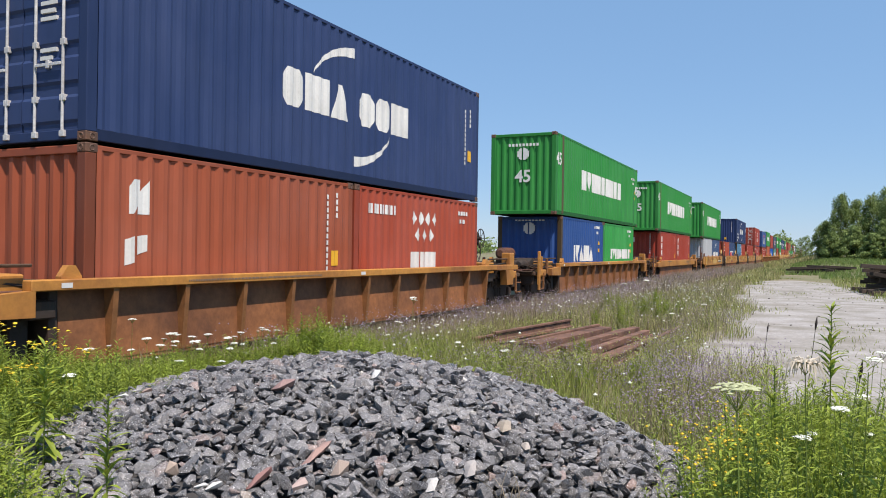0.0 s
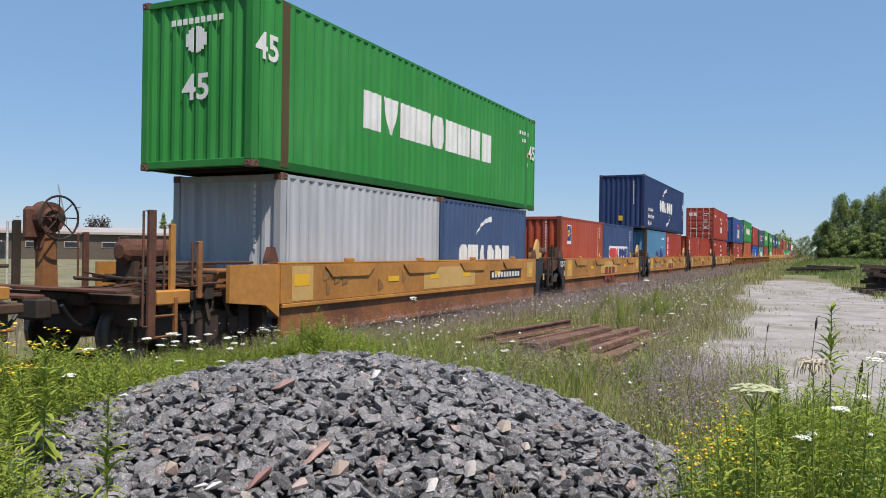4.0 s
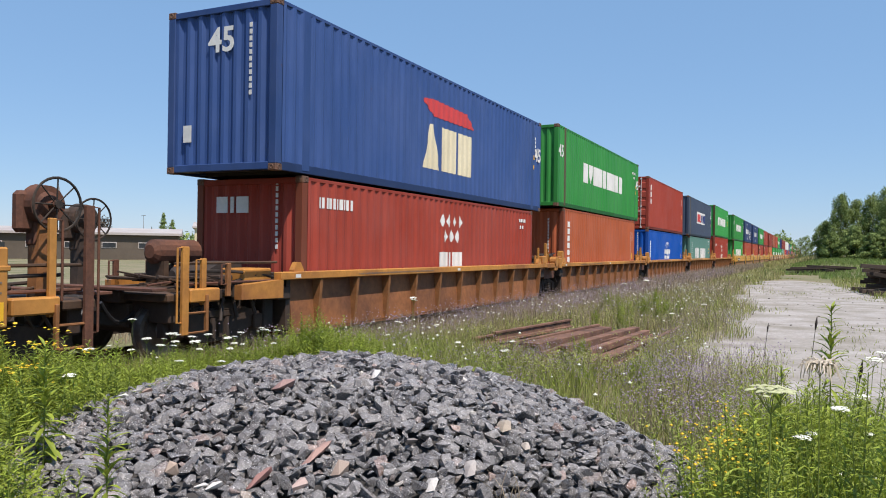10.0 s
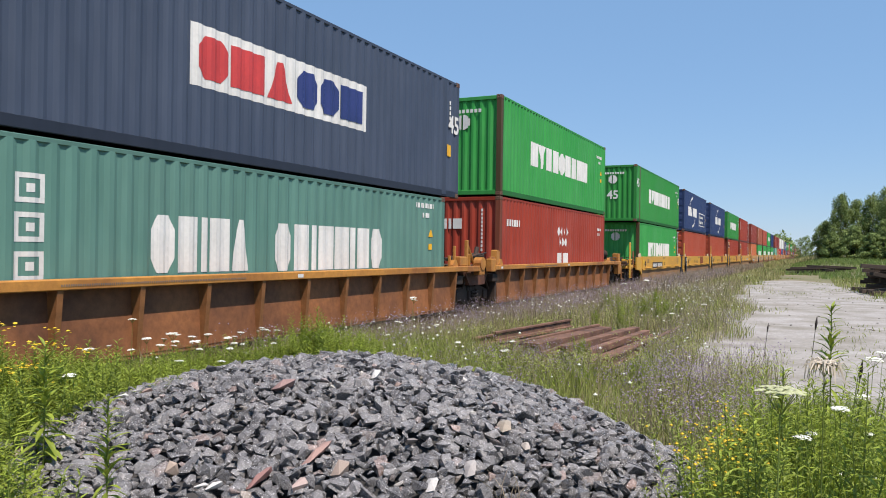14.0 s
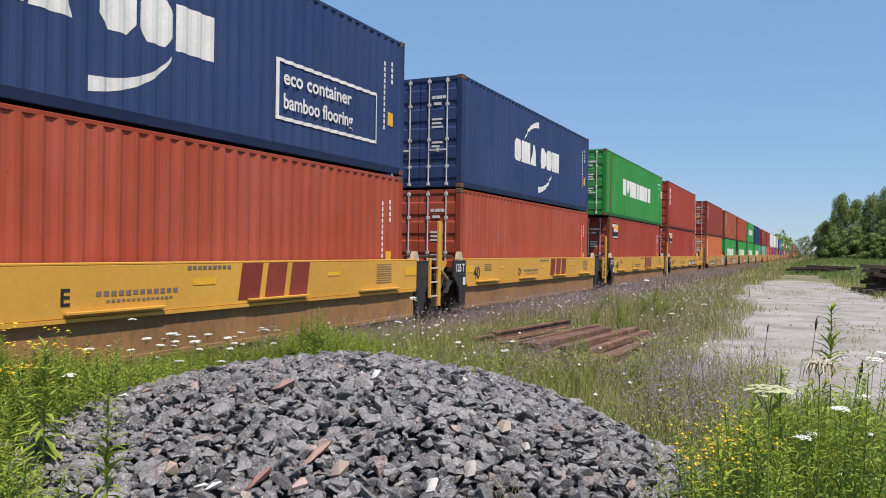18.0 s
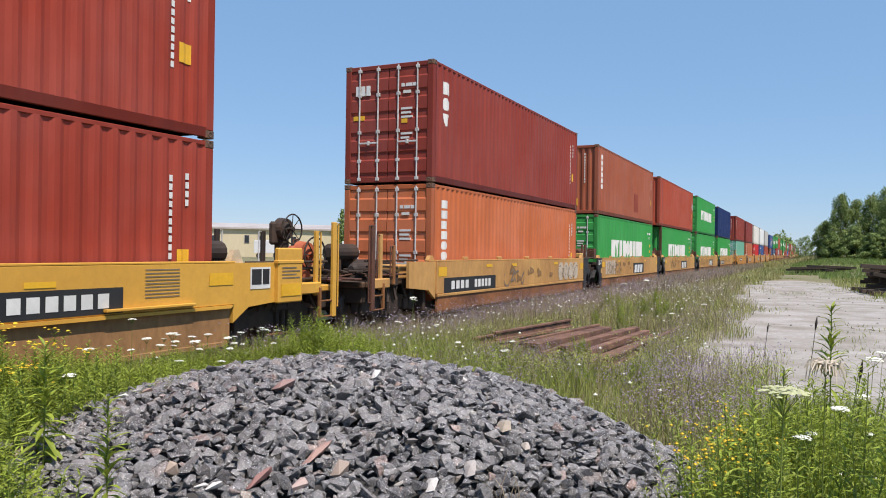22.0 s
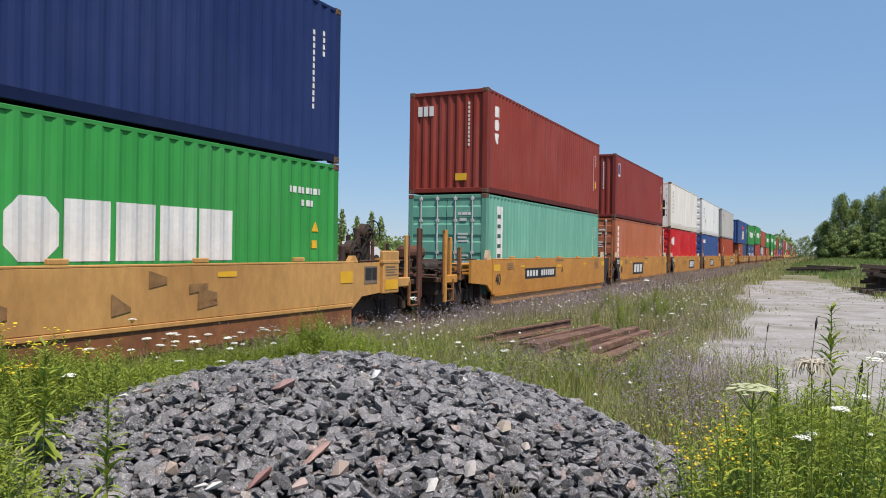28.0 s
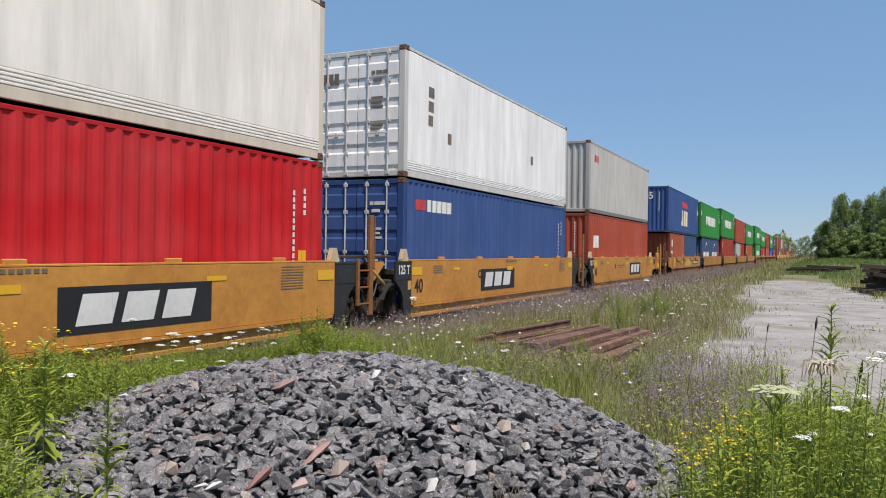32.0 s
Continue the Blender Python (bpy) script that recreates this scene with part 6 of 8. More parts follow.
track = thing("railway_track", "steel rails on old wooden sleepers", "railway track", kind="structure")
for x in (-0.7525, 0.7525):
    part("rail", rail_shape(-60, 1200), RUST, track, "rusty rail", at=pose(TRACK_X + x, 0, RAIL_TOP - 0.157))
tie_mesh = Shape().box(-1.3, 1.3, -0.115, 0.115, -0.18, 0, 0.012).mesh("sleeper")
for k in range(64):
    part("sleeper", tie_mesh, SLEEPER, track, at=pose(TRACK_X, 0.5 + k * 0.54, RAIL_TOP - 0.157 + 0.0))


# ---- heap of crushed stone ----
HEAP = (-2.656, 4.0)


def heap_z(x, y):
    r = math.hypot(x - HEAP[0], y - HEAP[1])
    z = 1.018 - 0.125 * min(r, 2.3) ** 2 - 0.62 * max(0.0, r - 2.3)
    z += 0.035 * noise.noise((x * 1.6, y * 1.6, 5.0)) + 0.02 * noise.noise((x * 4, y * 4, 1.0))
    return z


def stone_material():
    m, n, l, p = nodes_of("crushed_stone")
    oi, geo = n.new("ShaderNodeObjectInfo"), n.new("ShaderNodeNewGeometry")
    s = n.new("ShaderNodeMath")
    s.operation = "ADD"
    l.new(oi.outputs["Random"], s.inputs[0])
    l.new(geo.outputs["Random Per Island"], s.inputs[1])
    f = n.new("ShaderNodeMath")
    f.operation = "FRACT"
    l.new(s.outputs[0], f.inputs[0])
    r = n.new("ShaderNodeValToRGB")
    r.color_ramp.interpolation = "LINEAR"
    stops = [(0.0, (0.128, 0.125, 0.127)), (0.3, (0.208, 0.202, 0.203)), (0.55, (0.28, 0.271, 0.268)), (0.75, (0.172, 0.168, 0.17)), (0.92, (0.30, 0.288, 0.28)), (0.965, (0.30, 0.24, 0.22)), (0.985, (0.40, 0.29, 0.255)),
             (0.993, (0.36, 0.32, 0.27)), (1.0, (0.66, 0.64, 0.61))]
    e = r.color_ramp.elements
    e[0].position, e[0].color = stops[0][0], (*stops[0][1], 1)
    e[1].position, e[1].color = stops[-1][0], (*stops[-1][1], 1)
    for pos, c in stops[1:-1]:
        k = e.new(pos)
        k.color = (*c, 1)
    l.new(f.outputs[0], r.inputs[0])
    a = noise_node(n, l, 9, 5, 0.7)
    b = noise_node(n, l, 70, 3, 0.7)
    g = noise_node(n, l, 190, 2, 0.7)
    c = mix(n, l, 1.0, r.outputs[0], ramp(n, l, a, 0.3, 0.7, 0.54, 1.16), "MULTIPLY")
    c = mix(n, l, 1.0, c, ramp(n, l, b, 0.3, 0.7, 0.62, 1.3), "MULTIPLY")
    l.new(c, p.inputs["Base Color"])
    l.new(ramp(n, l, a, 0.3, 0.7, 0.14, 0.46), p.inputs["Roughness"])
    p.inputs["Specular IOR Level"].default_value = 0.55
    # glints of the facets, painted into the stone colour as white flecks
    glint = noise_node(n, l, 170, 1, 0.5)
    spark = ramp(n, l, glint, 0.66, 0.70, 0.0, 0.85)
    c = mix(n, l, spark, c, (0.86, 0.86, 0.86))
    l.new(c, p.inputs["Base Color"])
    h = n.new("ShaderNodeMath")
    h.operation = "ADD"
    l.new(b, h.inputs[0])
    l.new(ramp(n, l, g, 0.2, 0.8, 0.0, 0.35), h.inputs[1])
    bump(n, l, h.outputs[0], 0.8, 0.010, p)
    return m


STONE = stone_material()
rs = random.Random(11)


def stone_mesh(k):
    bm = bmesh.new()
    long, flat = rs.uniform(1.0, 1.6), rs.uniform(0.5, 0.88)
    for i in range(11):
        v = Vector((rs.gauss(0, 1), rs.gauss(0, 1), rs.gauss(0, 1))).normalized() * rs.uniform(0.88, 1.1)
        bm.verts.new((v.x * long * 0.5, v.y * 0.5, v.z * flat * 0.5))
    bmesh.ops.convex_hull(bm, input=bm.verts)
    bmesh.ops.delete(bm, geom=[v for v in bm.verts if not v.link_faces], context="VERTS")
    bm.verts.index_update()
    vs, fs = [v.co.copy() for v in bm.verts], [tuple(v.index for v in f.verts) for f in bm.faces]
    bm.free()
    return vs, fs


STONES = [stone_mesh(k) for k in range(14)]
STONE_MESH = [Shape().add(v, f).mesh("stone") for v, f in STONES]
heap = thing("gravel_heap", "low heap of dark grey crushed stone with pinkish pieces", "stone heap")
# dark grey sheet just below the stones, seen in the gaps between them
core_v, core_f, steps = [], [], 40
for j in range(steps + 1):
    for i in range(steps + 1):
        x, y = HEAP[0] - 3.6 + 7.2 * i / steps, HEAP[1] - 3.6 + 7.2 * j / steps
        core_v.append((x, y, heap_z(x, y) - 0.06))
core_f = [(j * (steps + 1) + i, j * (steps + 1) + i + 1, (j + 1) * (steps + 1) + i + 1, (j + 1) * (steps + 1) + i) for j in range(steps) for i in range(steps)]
part("heap_core", Shape().add(core_v, core_f), surface("dark_heap_core", (0.07, 0.068, 0.07), (0.04, 0.04, 0.04), 0.95, small=25), heap, "dark sheet under the loose stones")
spots = []
cell = 0.041
gx = int(7.0 / cell)
for i in range(gx):
    for j in range(gx):
        x, y = HEAP[0] - 3.5 + (i + rs.random()) * cell, HEAP[1] - 3.5 + (j + rs.random()) * cell
        r = math.hypot(x - HEAP[0], y - HEAP[1])
        back = ((x - HEAP[0]) * HEAP[0] + (y - HEAP[1]) * HEAP[1]) / math.hypot(*HEAP)
        if r > 3.3 or math.hypot(x, y) < 1.7 or rs.random() < (0.10 if back < 0.9 else 0.6):
            continue
        spots.append((math.hypot(x, y), x, y, back))
spots.sort()
rest = Shape()
picked = 0
for k, (dist, x, y, back) in enumerate(spots):
    size = rs.choice((0.04, 0.045, 0.05, 0.06, 0.065, 0.075, 0.085, 0.105)) * (0.98 if back < 0.9 else 1.5) * rs.uniform(0.85, 1.15)
    m = pose(x, y, heap_z(x, y) + rs.uniform(-0.022, 0.02), rs.uniform(-38, 38), rs.uniform(-38, 38), rs.uniform(0, 360)) @ Matrix.Diagonal((size, size, size, 1))
    q = rs.randrange(14)
    if 2.9 < dist < 3.9 and -2.9 < x < -1.1 and rs.random() < 0.2 and picked < 150:
        picked += 1
        part("stone", STONE_MESH[q], STONE, heap, at=m)
    else:
        v, f = STONES[q]
        rest.add([m @ p for p in v], f)
tagged(part("stone_layer", rest, STONE, heap, "loose angular crushed stones"), kind="stuff")
# a few larger stones that stand out
PINK, TAN, CHALK = (0.42, 0.27, 0.23), (0.46, 0.36, 0.29), (0.72, 0.71, 0.68)
for bearing, dist, size, tilt, colour in ((-37.4, 4.2, (0.13, 0.11, 0.09), 10, (0.34, 0.22, 0.20)), (-34.9, 3.5, (0.17, 0.075, 0.06), 24, PINK), (-39.1, 3.36, (0.14, 0.05, 0.06), 32, (0.34, 0.18, 0.16)),
                                          (-45.2, 3.55, (0.06, 0.05, 0.11), 12, TAN), (-33.2, 3.36, (0.09, 0.08, 0.14), 8, (0.38, 0.30, 0.25)), (-36.2, 3.26, (0.08, 0.07, 0.14), -10, (0.50, 0.38, 0.34)),
                                          (-30.7, 4.42, (0.075, 0.06, 0.08), 20, CHALK), (-48.5, 4.95, (0.07, 0.06, 0.07), 0, CHALK), (-43.2, 3.36, (0.06, 0.05, 0.05), 0, CHALK), (-42.3, 3.35, (0.08, 0.05, 0.045), 15, CHALK),
                                          (-26.4, 3.3, (0.09, 0.07, 0.075), 15, (0.60, 0.58, 0.55)), (-21.0, 3.92, (0.11, 0.09, 0.07), 10, (0.40, 0.34, 0.27)), (-19.4, 3.8, (0.06, 0.05, 0.06), 10, (0.52, 0.46, 0.40)),
                                          (-46.9, 4.75, (0.07, 0.05, 0.05), 14, (0.40, 0.28, 0.23)), (-28.0, 3.6, (0.09, 0.07, 0.06), -20, (0.33, 0.29, 0.27)), (-23.5, 3.45, (0.09, 0.07, 0.06), 30, (0.45, 0.42, 0.40))):
    x, y = from_stand(bearing, dist)
    m = surface("single_stone", colour, tuple(c * 0.75 for c in colour), 0.6, small=40, vary=0.2, relief=0.5, depth=0.004)
    ob = part("stone", Shape().add(*STONES[3 if tilt > 5 else 5]), m, heap, "paler stone that stands out", at=pose(x, y, heap_z(x, y) + 0.035, 12, tilt, bearing * 3) @ Matrix.Diagonal((*size, 1)))


# ---- things in the yard ----
OLD_STEEL = surface("sunlit_rusty_steel", (0.24, 0.128, 0.085), (0.11, 0.06, 0.043), 0.8, big=2.0, small=18, vary=0.3, per_piece=0.2)
rails_pile = thing("rail_stack", "stack of old rusty rails and flat bars lying in the weeds", "rails", at=pose(0, -0.5, -0.05))
ry = random.Random(4)


def old_bar(x0, y0, x1, y1, z, wide, tall, piece="bar"):
    """A flat bar or channel from one end to the other on the ground."""
    d = Vector((x1 - x0, y1 - y0, 0))
    s = Shape().box(-wide / 2, wide / 2, 0, d.length, tall * 0.55, tall, 0.006)
    s.box(-wide / 2, -wide / 2 + 0.03, 0.004, d.length - 0.004, 0, tall * 0.56).box(wide / 2 - 0.03, wide / 2, 0.004, d.length - 0.004, 0, tall * 0.56)
    part(piece, s, OLD_STEEL, rails_pile, at=pose(x0, y0, z, ry.uniform(-0.6, 0.6), 0, math.degrees(math.atan2(-d.x, d.y))))


def old_rail(x0, y0, x1, y1, z, roll):
    d = Vector((x1 - x0, y1 - y0, 0))
    part("rail", rail_shape(0, d.length), OLD_STEEL, rails_pile, at=pose(x0, y0, z, 0, roll, math.degrees(math.atan2(-d.x, d.y))))


for y in (11.6, 14.4):
    part("timber", Shape().box(-1.45, 1.45, -0.1, 0.1, -0.02, 0.12, 0.01), SLEEPER, rails_pile, "timber under the rails", at=pose(-3.75, y, 0.0, 0, 0, -14))
for k, (x0, y0, x1, y1) in enumerate(((-5.25, 12.6, -4.85, 15.9), (-5.0, 12.4, -4.6, 15.7), (-4.72, 12.3, -4.3, 16.0), (-4.5, 11.9, -4.05, 15.7), (-4.25, 11.6, -3.8, 15.9))):
    old_rail(x0, y0, x1, y1, 0.10 if k % 2 else 0.13, (0, 90, -90, 0, 90)[k])
for k, (x0, y0, x1, y1) in enumerate(((-4.9, 12.7, -4.5, 15.9), (-4.42, 12.2, -4.02, 15.7), (-4.12, 11.5, -3.72, 15.2))):
    old_rail(x0, y0, x1, y1, 0.24, (0, 90, 0)[k])
old_bar(-3.9, 11.75, -3.6, 15.2, 0.24, 0.28, 0.13)
old_rail(-3.66, 11.5, -3.36, 15.8, 0.12, 0)
old_bar(-3.5, 12.1, -3.2, 16.2, 0.21, 0.16, 0.11)
old_rail(-3.3, 12.0, -3.02, 16.2, 0.12, 90)
old_bar(-3.16, 12.3, -2.95, 16.0, 0.16, 0.13, 0.10)
old_bar(-2.98, 11.8, -2.75, 15.8, 0.05, 0.18, 0.12)
old_rail(-3.75, 10.9, -3.2, 14.6, 0.08, 0)
old_rail(-2.7, 11.6, -2.5, 17.6, 0.08, 0)
old_rail(-2.62, 14.5, -2.85, 23.4, 0.06, 90)

tie_small = Shape().box(-1.28, 1.28, -0.115, 0.115, -0.09, 0.09, 0.012).mesh("timber")
stack = thing("sleeper_stack", "untidy stack of blackened railway sleepers", "sleepers")
for lay in range(6):
    for k in range(4):
        part("timber", tie_small, SLEEPER, stack, at=pose(3.75 + ry.uniform(-0.5, 0.3) + 0.05 * lay, 40.3 + k * 0.42 + ry.uniform(-0.1, 0.1), 0.11 + lay * 0.215, 0, ry.uniform(-4, 4), ry.uniform(-24, 16)))
for x, y, z, a, b in ((3.1, 39.4, 0.1, 3, 30), (3.5, 39.0, 0.3, -7, 12), (3.4, 40.0, 0.75, 9, 40), (3.0, 42.5, 0.1, 0, -20), (3.6, 38.6, 0.12, 0, 14), (3.3, 39.9, 1.22, 3, 8), (3.6, 39.0, 0.55, 50, 60),
                      (4.3, 39.6, 1.42, -4, -12)):
    part("timber", tie_small, SLEEPER, stack, at=pose(x, y, z, 0, a, b))
low_stack = thing("sleeper_row", "low row of dark sleepers across the end of the road", "sleepers")
for k in range(9):
    x = -1.2 + 0.42 * k
    y = 73.0 + ry.uniform(-1.2, 1.2)
    part("timber", tie_small, SLEEPER, low_stack, at=pose(x, y, ground_z(x, y) + 0.1 + 0.19 * (k % 3), 0, ry.uniform(-3, 3), ry.uniform(-25, 25)))
RUBBLE = surface("pale_rubble", (0.6, 0.58, 0.55), (0.45, 0.43, 0.4), 0.9, small=20, per_piece=0.2)
rub = thing("rubble_row", "scattered pale rubble beside the road", "rubble")
rub_s = Shape()
for k in range(60):
    x, y = ry.uniform(-6.6, -4.2), ry.uniform(56, 66)
    q = ry.uniform(0.15, 0.45)
    v, f = STONES[k % 14]
    m = pose(x, y, ground_z(x, y) + q * 0.2, 0, 0, ry.uniform(0, 360)) @ Matrix.Diagonal((q, q, q * 0.7, 1))
    rub_s.add([m @ p for p in v], f)
tagged(part("rubble", rub_s, RUBBLE, rub), kind="stuff")
grit = Shape()
for k in range(260):
    y = ry.uniform(9, 52)
    a, b = road_span(y)
    x, q = ry.uniform(a - 0.3, b), ry.choice((0.02, 0.03, 0.04, 0.05, 0.06))
    v, f = STONES[k % 14]
    m = pose(x, y, ground_z(x, y) + 0.03 + q * 0.2, 0, 0, ry.uniform(0, 360)) @ Matrix.Diagonal((q * 1.3, q * 1.3, q * 0.8, 1))
    grit.add([m @ p for p in v], f)
tagged(part("road_grit", grit, surface("loose_grit", (0.30, 0.27, 0.24), (0.14, 0.12, 0.10), 0.95, small=20, per_piece=0.5), None), "loose grit and clods on the road", "grit", kind="stuff")
peg_mat = surface("dark_iron_peg", (0.03, 0.027, 0.025), (0.06, 0.04, 0.03), 0.8)

# ---- plants ----
rp = np.random.default_rng(7)


def green(name, base, other, rough=0.55, per=0.35):
    m = surface(name, base, other, rough, big=1.2, small=30, vary=0.15, relief=0.0, per_piece=per, spec=0.3)
    p = m.node_tree.nodes["Principled BSDF"]
    p.inputs["Subsurface Weight"].default_value = 0.0
    t = m.node_tree.nodes.new("ShaderNodeBsdfTranslucent")
    a = m.node_tree.nodes.new("ShaderNodeMixShader")
    a.inputs[0].default_value = 0.3
    col = p.inputs["Base Color"].links[0].from_socket
    m.node_tree.links.new(col, t.inputs["Color"])
    m.node_tree.links.new(p.outputs[0], a.inputs[1])
    m.node_tree.links.new(t.outputs[0], a.inputs[2])
    m.node_tree.links.new(a.outputs[0], m.node_tree.nodes["Material Output"].inputs["Surface"])
    return m


LEAF = green("fresh_leaf", (0.315, 0.385, 0.052), (0.215, 0.30, 0.042))
BLADE = green("meadow_grass", (0.27, 0.34, 0.075), (0.34, 0.33, 0.12), per=0.45)
OLIVE = green("mixed_meadow", (0.33, 0.36, 0.12), (0.42, 0.37, 0.20), per=0.45)
BANK = green("bank_grass", (0.17, 0.27, 0.065), (0.23, 0.29, 0.09), per=0.3)
DRY = green("dry_stalk", (0.40, 0.335, 0.225), (0.32, 0.26, 0.205), 0.8, 0.35)
MAUVE = green("knapweed_flower", (0.40, 0.33, 0.46), (0.36, 0.28, 0.33), 0.7, 0.35)
UMBEL = surface("white_umbel", (0.82, 0.83, 0.76), (0.72, 0.76, 0.62), 0.8, small=60, vary=0.1, relief=0)
GOLD = surface("yellow_petal", (0.80, 0.55, 0.03), (0.7, 0.45, 0.02), 0.6, small=60, vary=0.15, relief=0, per_piece=0.2)
STEM = green("green_stem", (0.22, 0.30, 0.07), (0.17, 0.23, 0.06), 0.6, 0.2)


def blades_mesh(name, pos, height, width, lean, seg=2):
    """Curved blades of grass as one mesh; pos: n x 3 feet, height and width: n."""
    n = len(pos)
    a = rp.uniform(0, 2 * np.pi, n)
    b = rp.uniform(0, 2 * np.pi, n)
    side = np.stack([np.cos(a), np.sin(a), np.zeros(n)], 1)
    bend = np.stack([np.cos(b), np.sin(b), np.zeros(n)], 1) * (height * lean * rp.uniform(0.2, 1.0, n))[:, None]
    up = np.stack([np.zeros(n), np.zeros(n), height], 1)
    w = (side * width[:, None]) / 2
    mid = pos + up * 0.55 + bend * 0.3
    tip = pos + up * 0.97 + bend
    v = np.stack([pos - w, pos + w, mid - w * 0.8, mid + w * 0.8, tip], 1).reshape(-1, 3)
    base = np.arange(n)[:, None] * 5
    quads = base + np.array([0, 1, 3, 2])
    tris = base + np.array([2, 3, 4])
    me = bpy.data.meshes.new(name)
    me.from_pydata(v.tolist(), [], quads.tolist() + tris.tolist())
    me.update()
    return me


def feet(n, xlo, xhi, ylo, yhi, keep, clump=0.0):
    out = []
    while len(out) < n:
        x, y = rp.uniform(xlo, xhi), rp.uniform(ylo, yhi)
        if clump and noise.noise((x * clump, y * clump, 9.0)) < rp.uniform(-0.5, 0.35):
            continue
        if keep(x, y):
            out.append((x, y, ground_z(x, y) - 0.02))
    return np.array(out)


def meadow(x, y):
    """Where weeds grow: beside the track and round the heap, not on the road."""
    if math.hypot(x, y) < 1.9 or x < TRACK_X + 1.75:
        return False
    if math.hypot(x - HEAP[0], y - HEAP[1]) < 2.75:
        return False
    if 6.5 < y < 66:
        a, b = road_span(y)
        # the weeds thin out towards the road in ragged patches
        if a - 0.2 < x < b and (x > a + 2.3 or noise.noise((x * 0.9, y * 0.55, 6.0)) + 0.6 * rp.random() < 0.35 + 0.55 * (x - a)):
            return False
    if -5.5 < x < -2.4 and 10.5 < y < 16.4 and rp.random() < 0.97:
        return False
    return True


def in_view(x, y):
    b = math.degrees(math.atan2(x, y))
    return -59 < b < 8


def stuff(name, me, material, label):
    return tagged(part(name, me, material, None), label, "weeds", kind="stuff")


near_f = lambda x, y: meadow(x, y) and in_view(x, y)
p = feet(16000, -9, 5, 2.0, 11, near_f, 0.8)
h = rp.uniform(0.12, 0.45, len(p)) * np.where(p[:, 0] < -5.5, 1.2, 1.0)
stuff("grass", blades_mesh("grass", p, h, rp.uniform(0.004, 0.010, len(p)), 0.6), BLADE, "fresh green grass and weeds round the heap")
p = feet(14000, -8.0, -3.2, 5.5, 11.5, near_f, 0.5)
stuff("grass", blades_mesh("grass", p, rp.uniform(0.25, 0.7, len(p)), rp.uniform(0.004, 0.011, len(p)), 0.55), BLADE, "tall green weeds between the heap and the line")
p = feet(26000, -7.6, 1, 9, 34, near_f, 0.5)
stuff("grass", blades_mesh("grass", p, rp.uniform(0.08, 0.36, len(p)), rp.uniform(0.008, 0.018, len(p)), 0.7), OLIVE, "short mixed olive grass of the meadow")
p = feet(7000, -7.6, 1, 7, 30, near_f, 0.9)
stuff("grass", blades_mesh("grass", p, rp.uniform(0.2, 0.55, len(p)), rp.uniform(0.008, 0.016, len(p)), 0.5), BLADE, "green tufts in the meadow")
p = feet(16000, -7.6, -2, 30, 95, near_f, 0.2)
stuff("grass", blades_mesh("grass", p, rp.uniform(0.15, 0.45, len(p)), rp.uniform(0.02, 0.06, len(p)), 0.5), OLIVE, "grass along the far line")
p = feet(16000, -7.6, 0, 6, 45, near_f, 0.6)
stuff("dry_grass", blades_mesh("dry_grass", p, rp.uniform(0.2, 0.58, len(p)), rp.uniform(0.004, 0.010, len(p)), 0.4), DRY, "dry brown stalks among the weeds")
p = feet(12000, TRACK_X + 1.7, -6.0, 5, 34, lambda x, y: in_view(x, y), 0.3)
stuff("dry_grass", blades_mesh("dry_grass", p, rp.uniform(0.3, 0.8, len(p)), rp.uniform(0.005, 0.012, len(p)), 0.35), DRY, "dry stalks along the ballast")
p = feet(14000, TRACK_X + 1.7, -5.2, 30, 100, lambda x, y: in_view(x, y), 0.2)
stuff("dry_grass", blades_mesh("dry_grass", p, rp.uniform(0.4, 0.95, len(p)), rp.uniform(0.012, 0.035, len(p)), 0.35), DRY, "dry mauve-brown stalks along the far line")
p = feet(9000, -24, TRACK_X - 2.6, 3, 34, lambda x, y: -64 < math.degrees(math.atan2(x, y)) < -30, 0.3)
stuff("dry_grass", blades_mesh("dry_grass", p, rp.uniform(0.3, 0.8, len(p)), rp.uniform(0.008, 0.02, len(p)), 0.4), DRY, "dry brown weeds beyond the line")
# bank under the trees and tufts on the road
p = feet(24000, -4, 14, 62, 112, lambda x, y: x > -5 + (y - 68) * 0.05 and (y > 68 or x > 0.5), 0.15)
stuff("grass", blades_mesh("grass", p, rp.uniform(0.12, 0.42, len(p)), rp.uniform(0.03, 0.06, len(p)), 0.4), BANK, "tall grass on the bank below the trees")
p = feet(6000, -7.4, 4, 108, 240, lambda x, y: in_view(x, y), 0.05)
stuff("grass", blades_mesh("grass", p, rp.uniform(0.3, 0.9, len(p)), rp.uniform(0.08, 0.2, len(p)), 0.4), OLIVE, "rough grass along the far line")
p = feet(4200, -4, 6, 9, 60, lambda x, y: in_view(x, y) and noise.noise((x * 0.45, y * 0.25, 4)) > 0.12, 0)
stuff("grass", blades_mesh("grass", p, rp.uniform(0.04, 0.16, len(p)), rp.uniform(0.01, 0.03, len(p)), 0.7), BLADE, "thin grass tufts on the road")
p = feet(2500, 1.2, 7, 32, 62, lambda x, y: x > road_span(y)[1] - 0.4, 0)
stuff("grass", blades_mesh("grass", p, rp.uniform(0.12, 0.4, len(p)), rp.uniform(0.02, 0.04, len(p)), 0.5), BLADE, "grass round the sleeper stack")


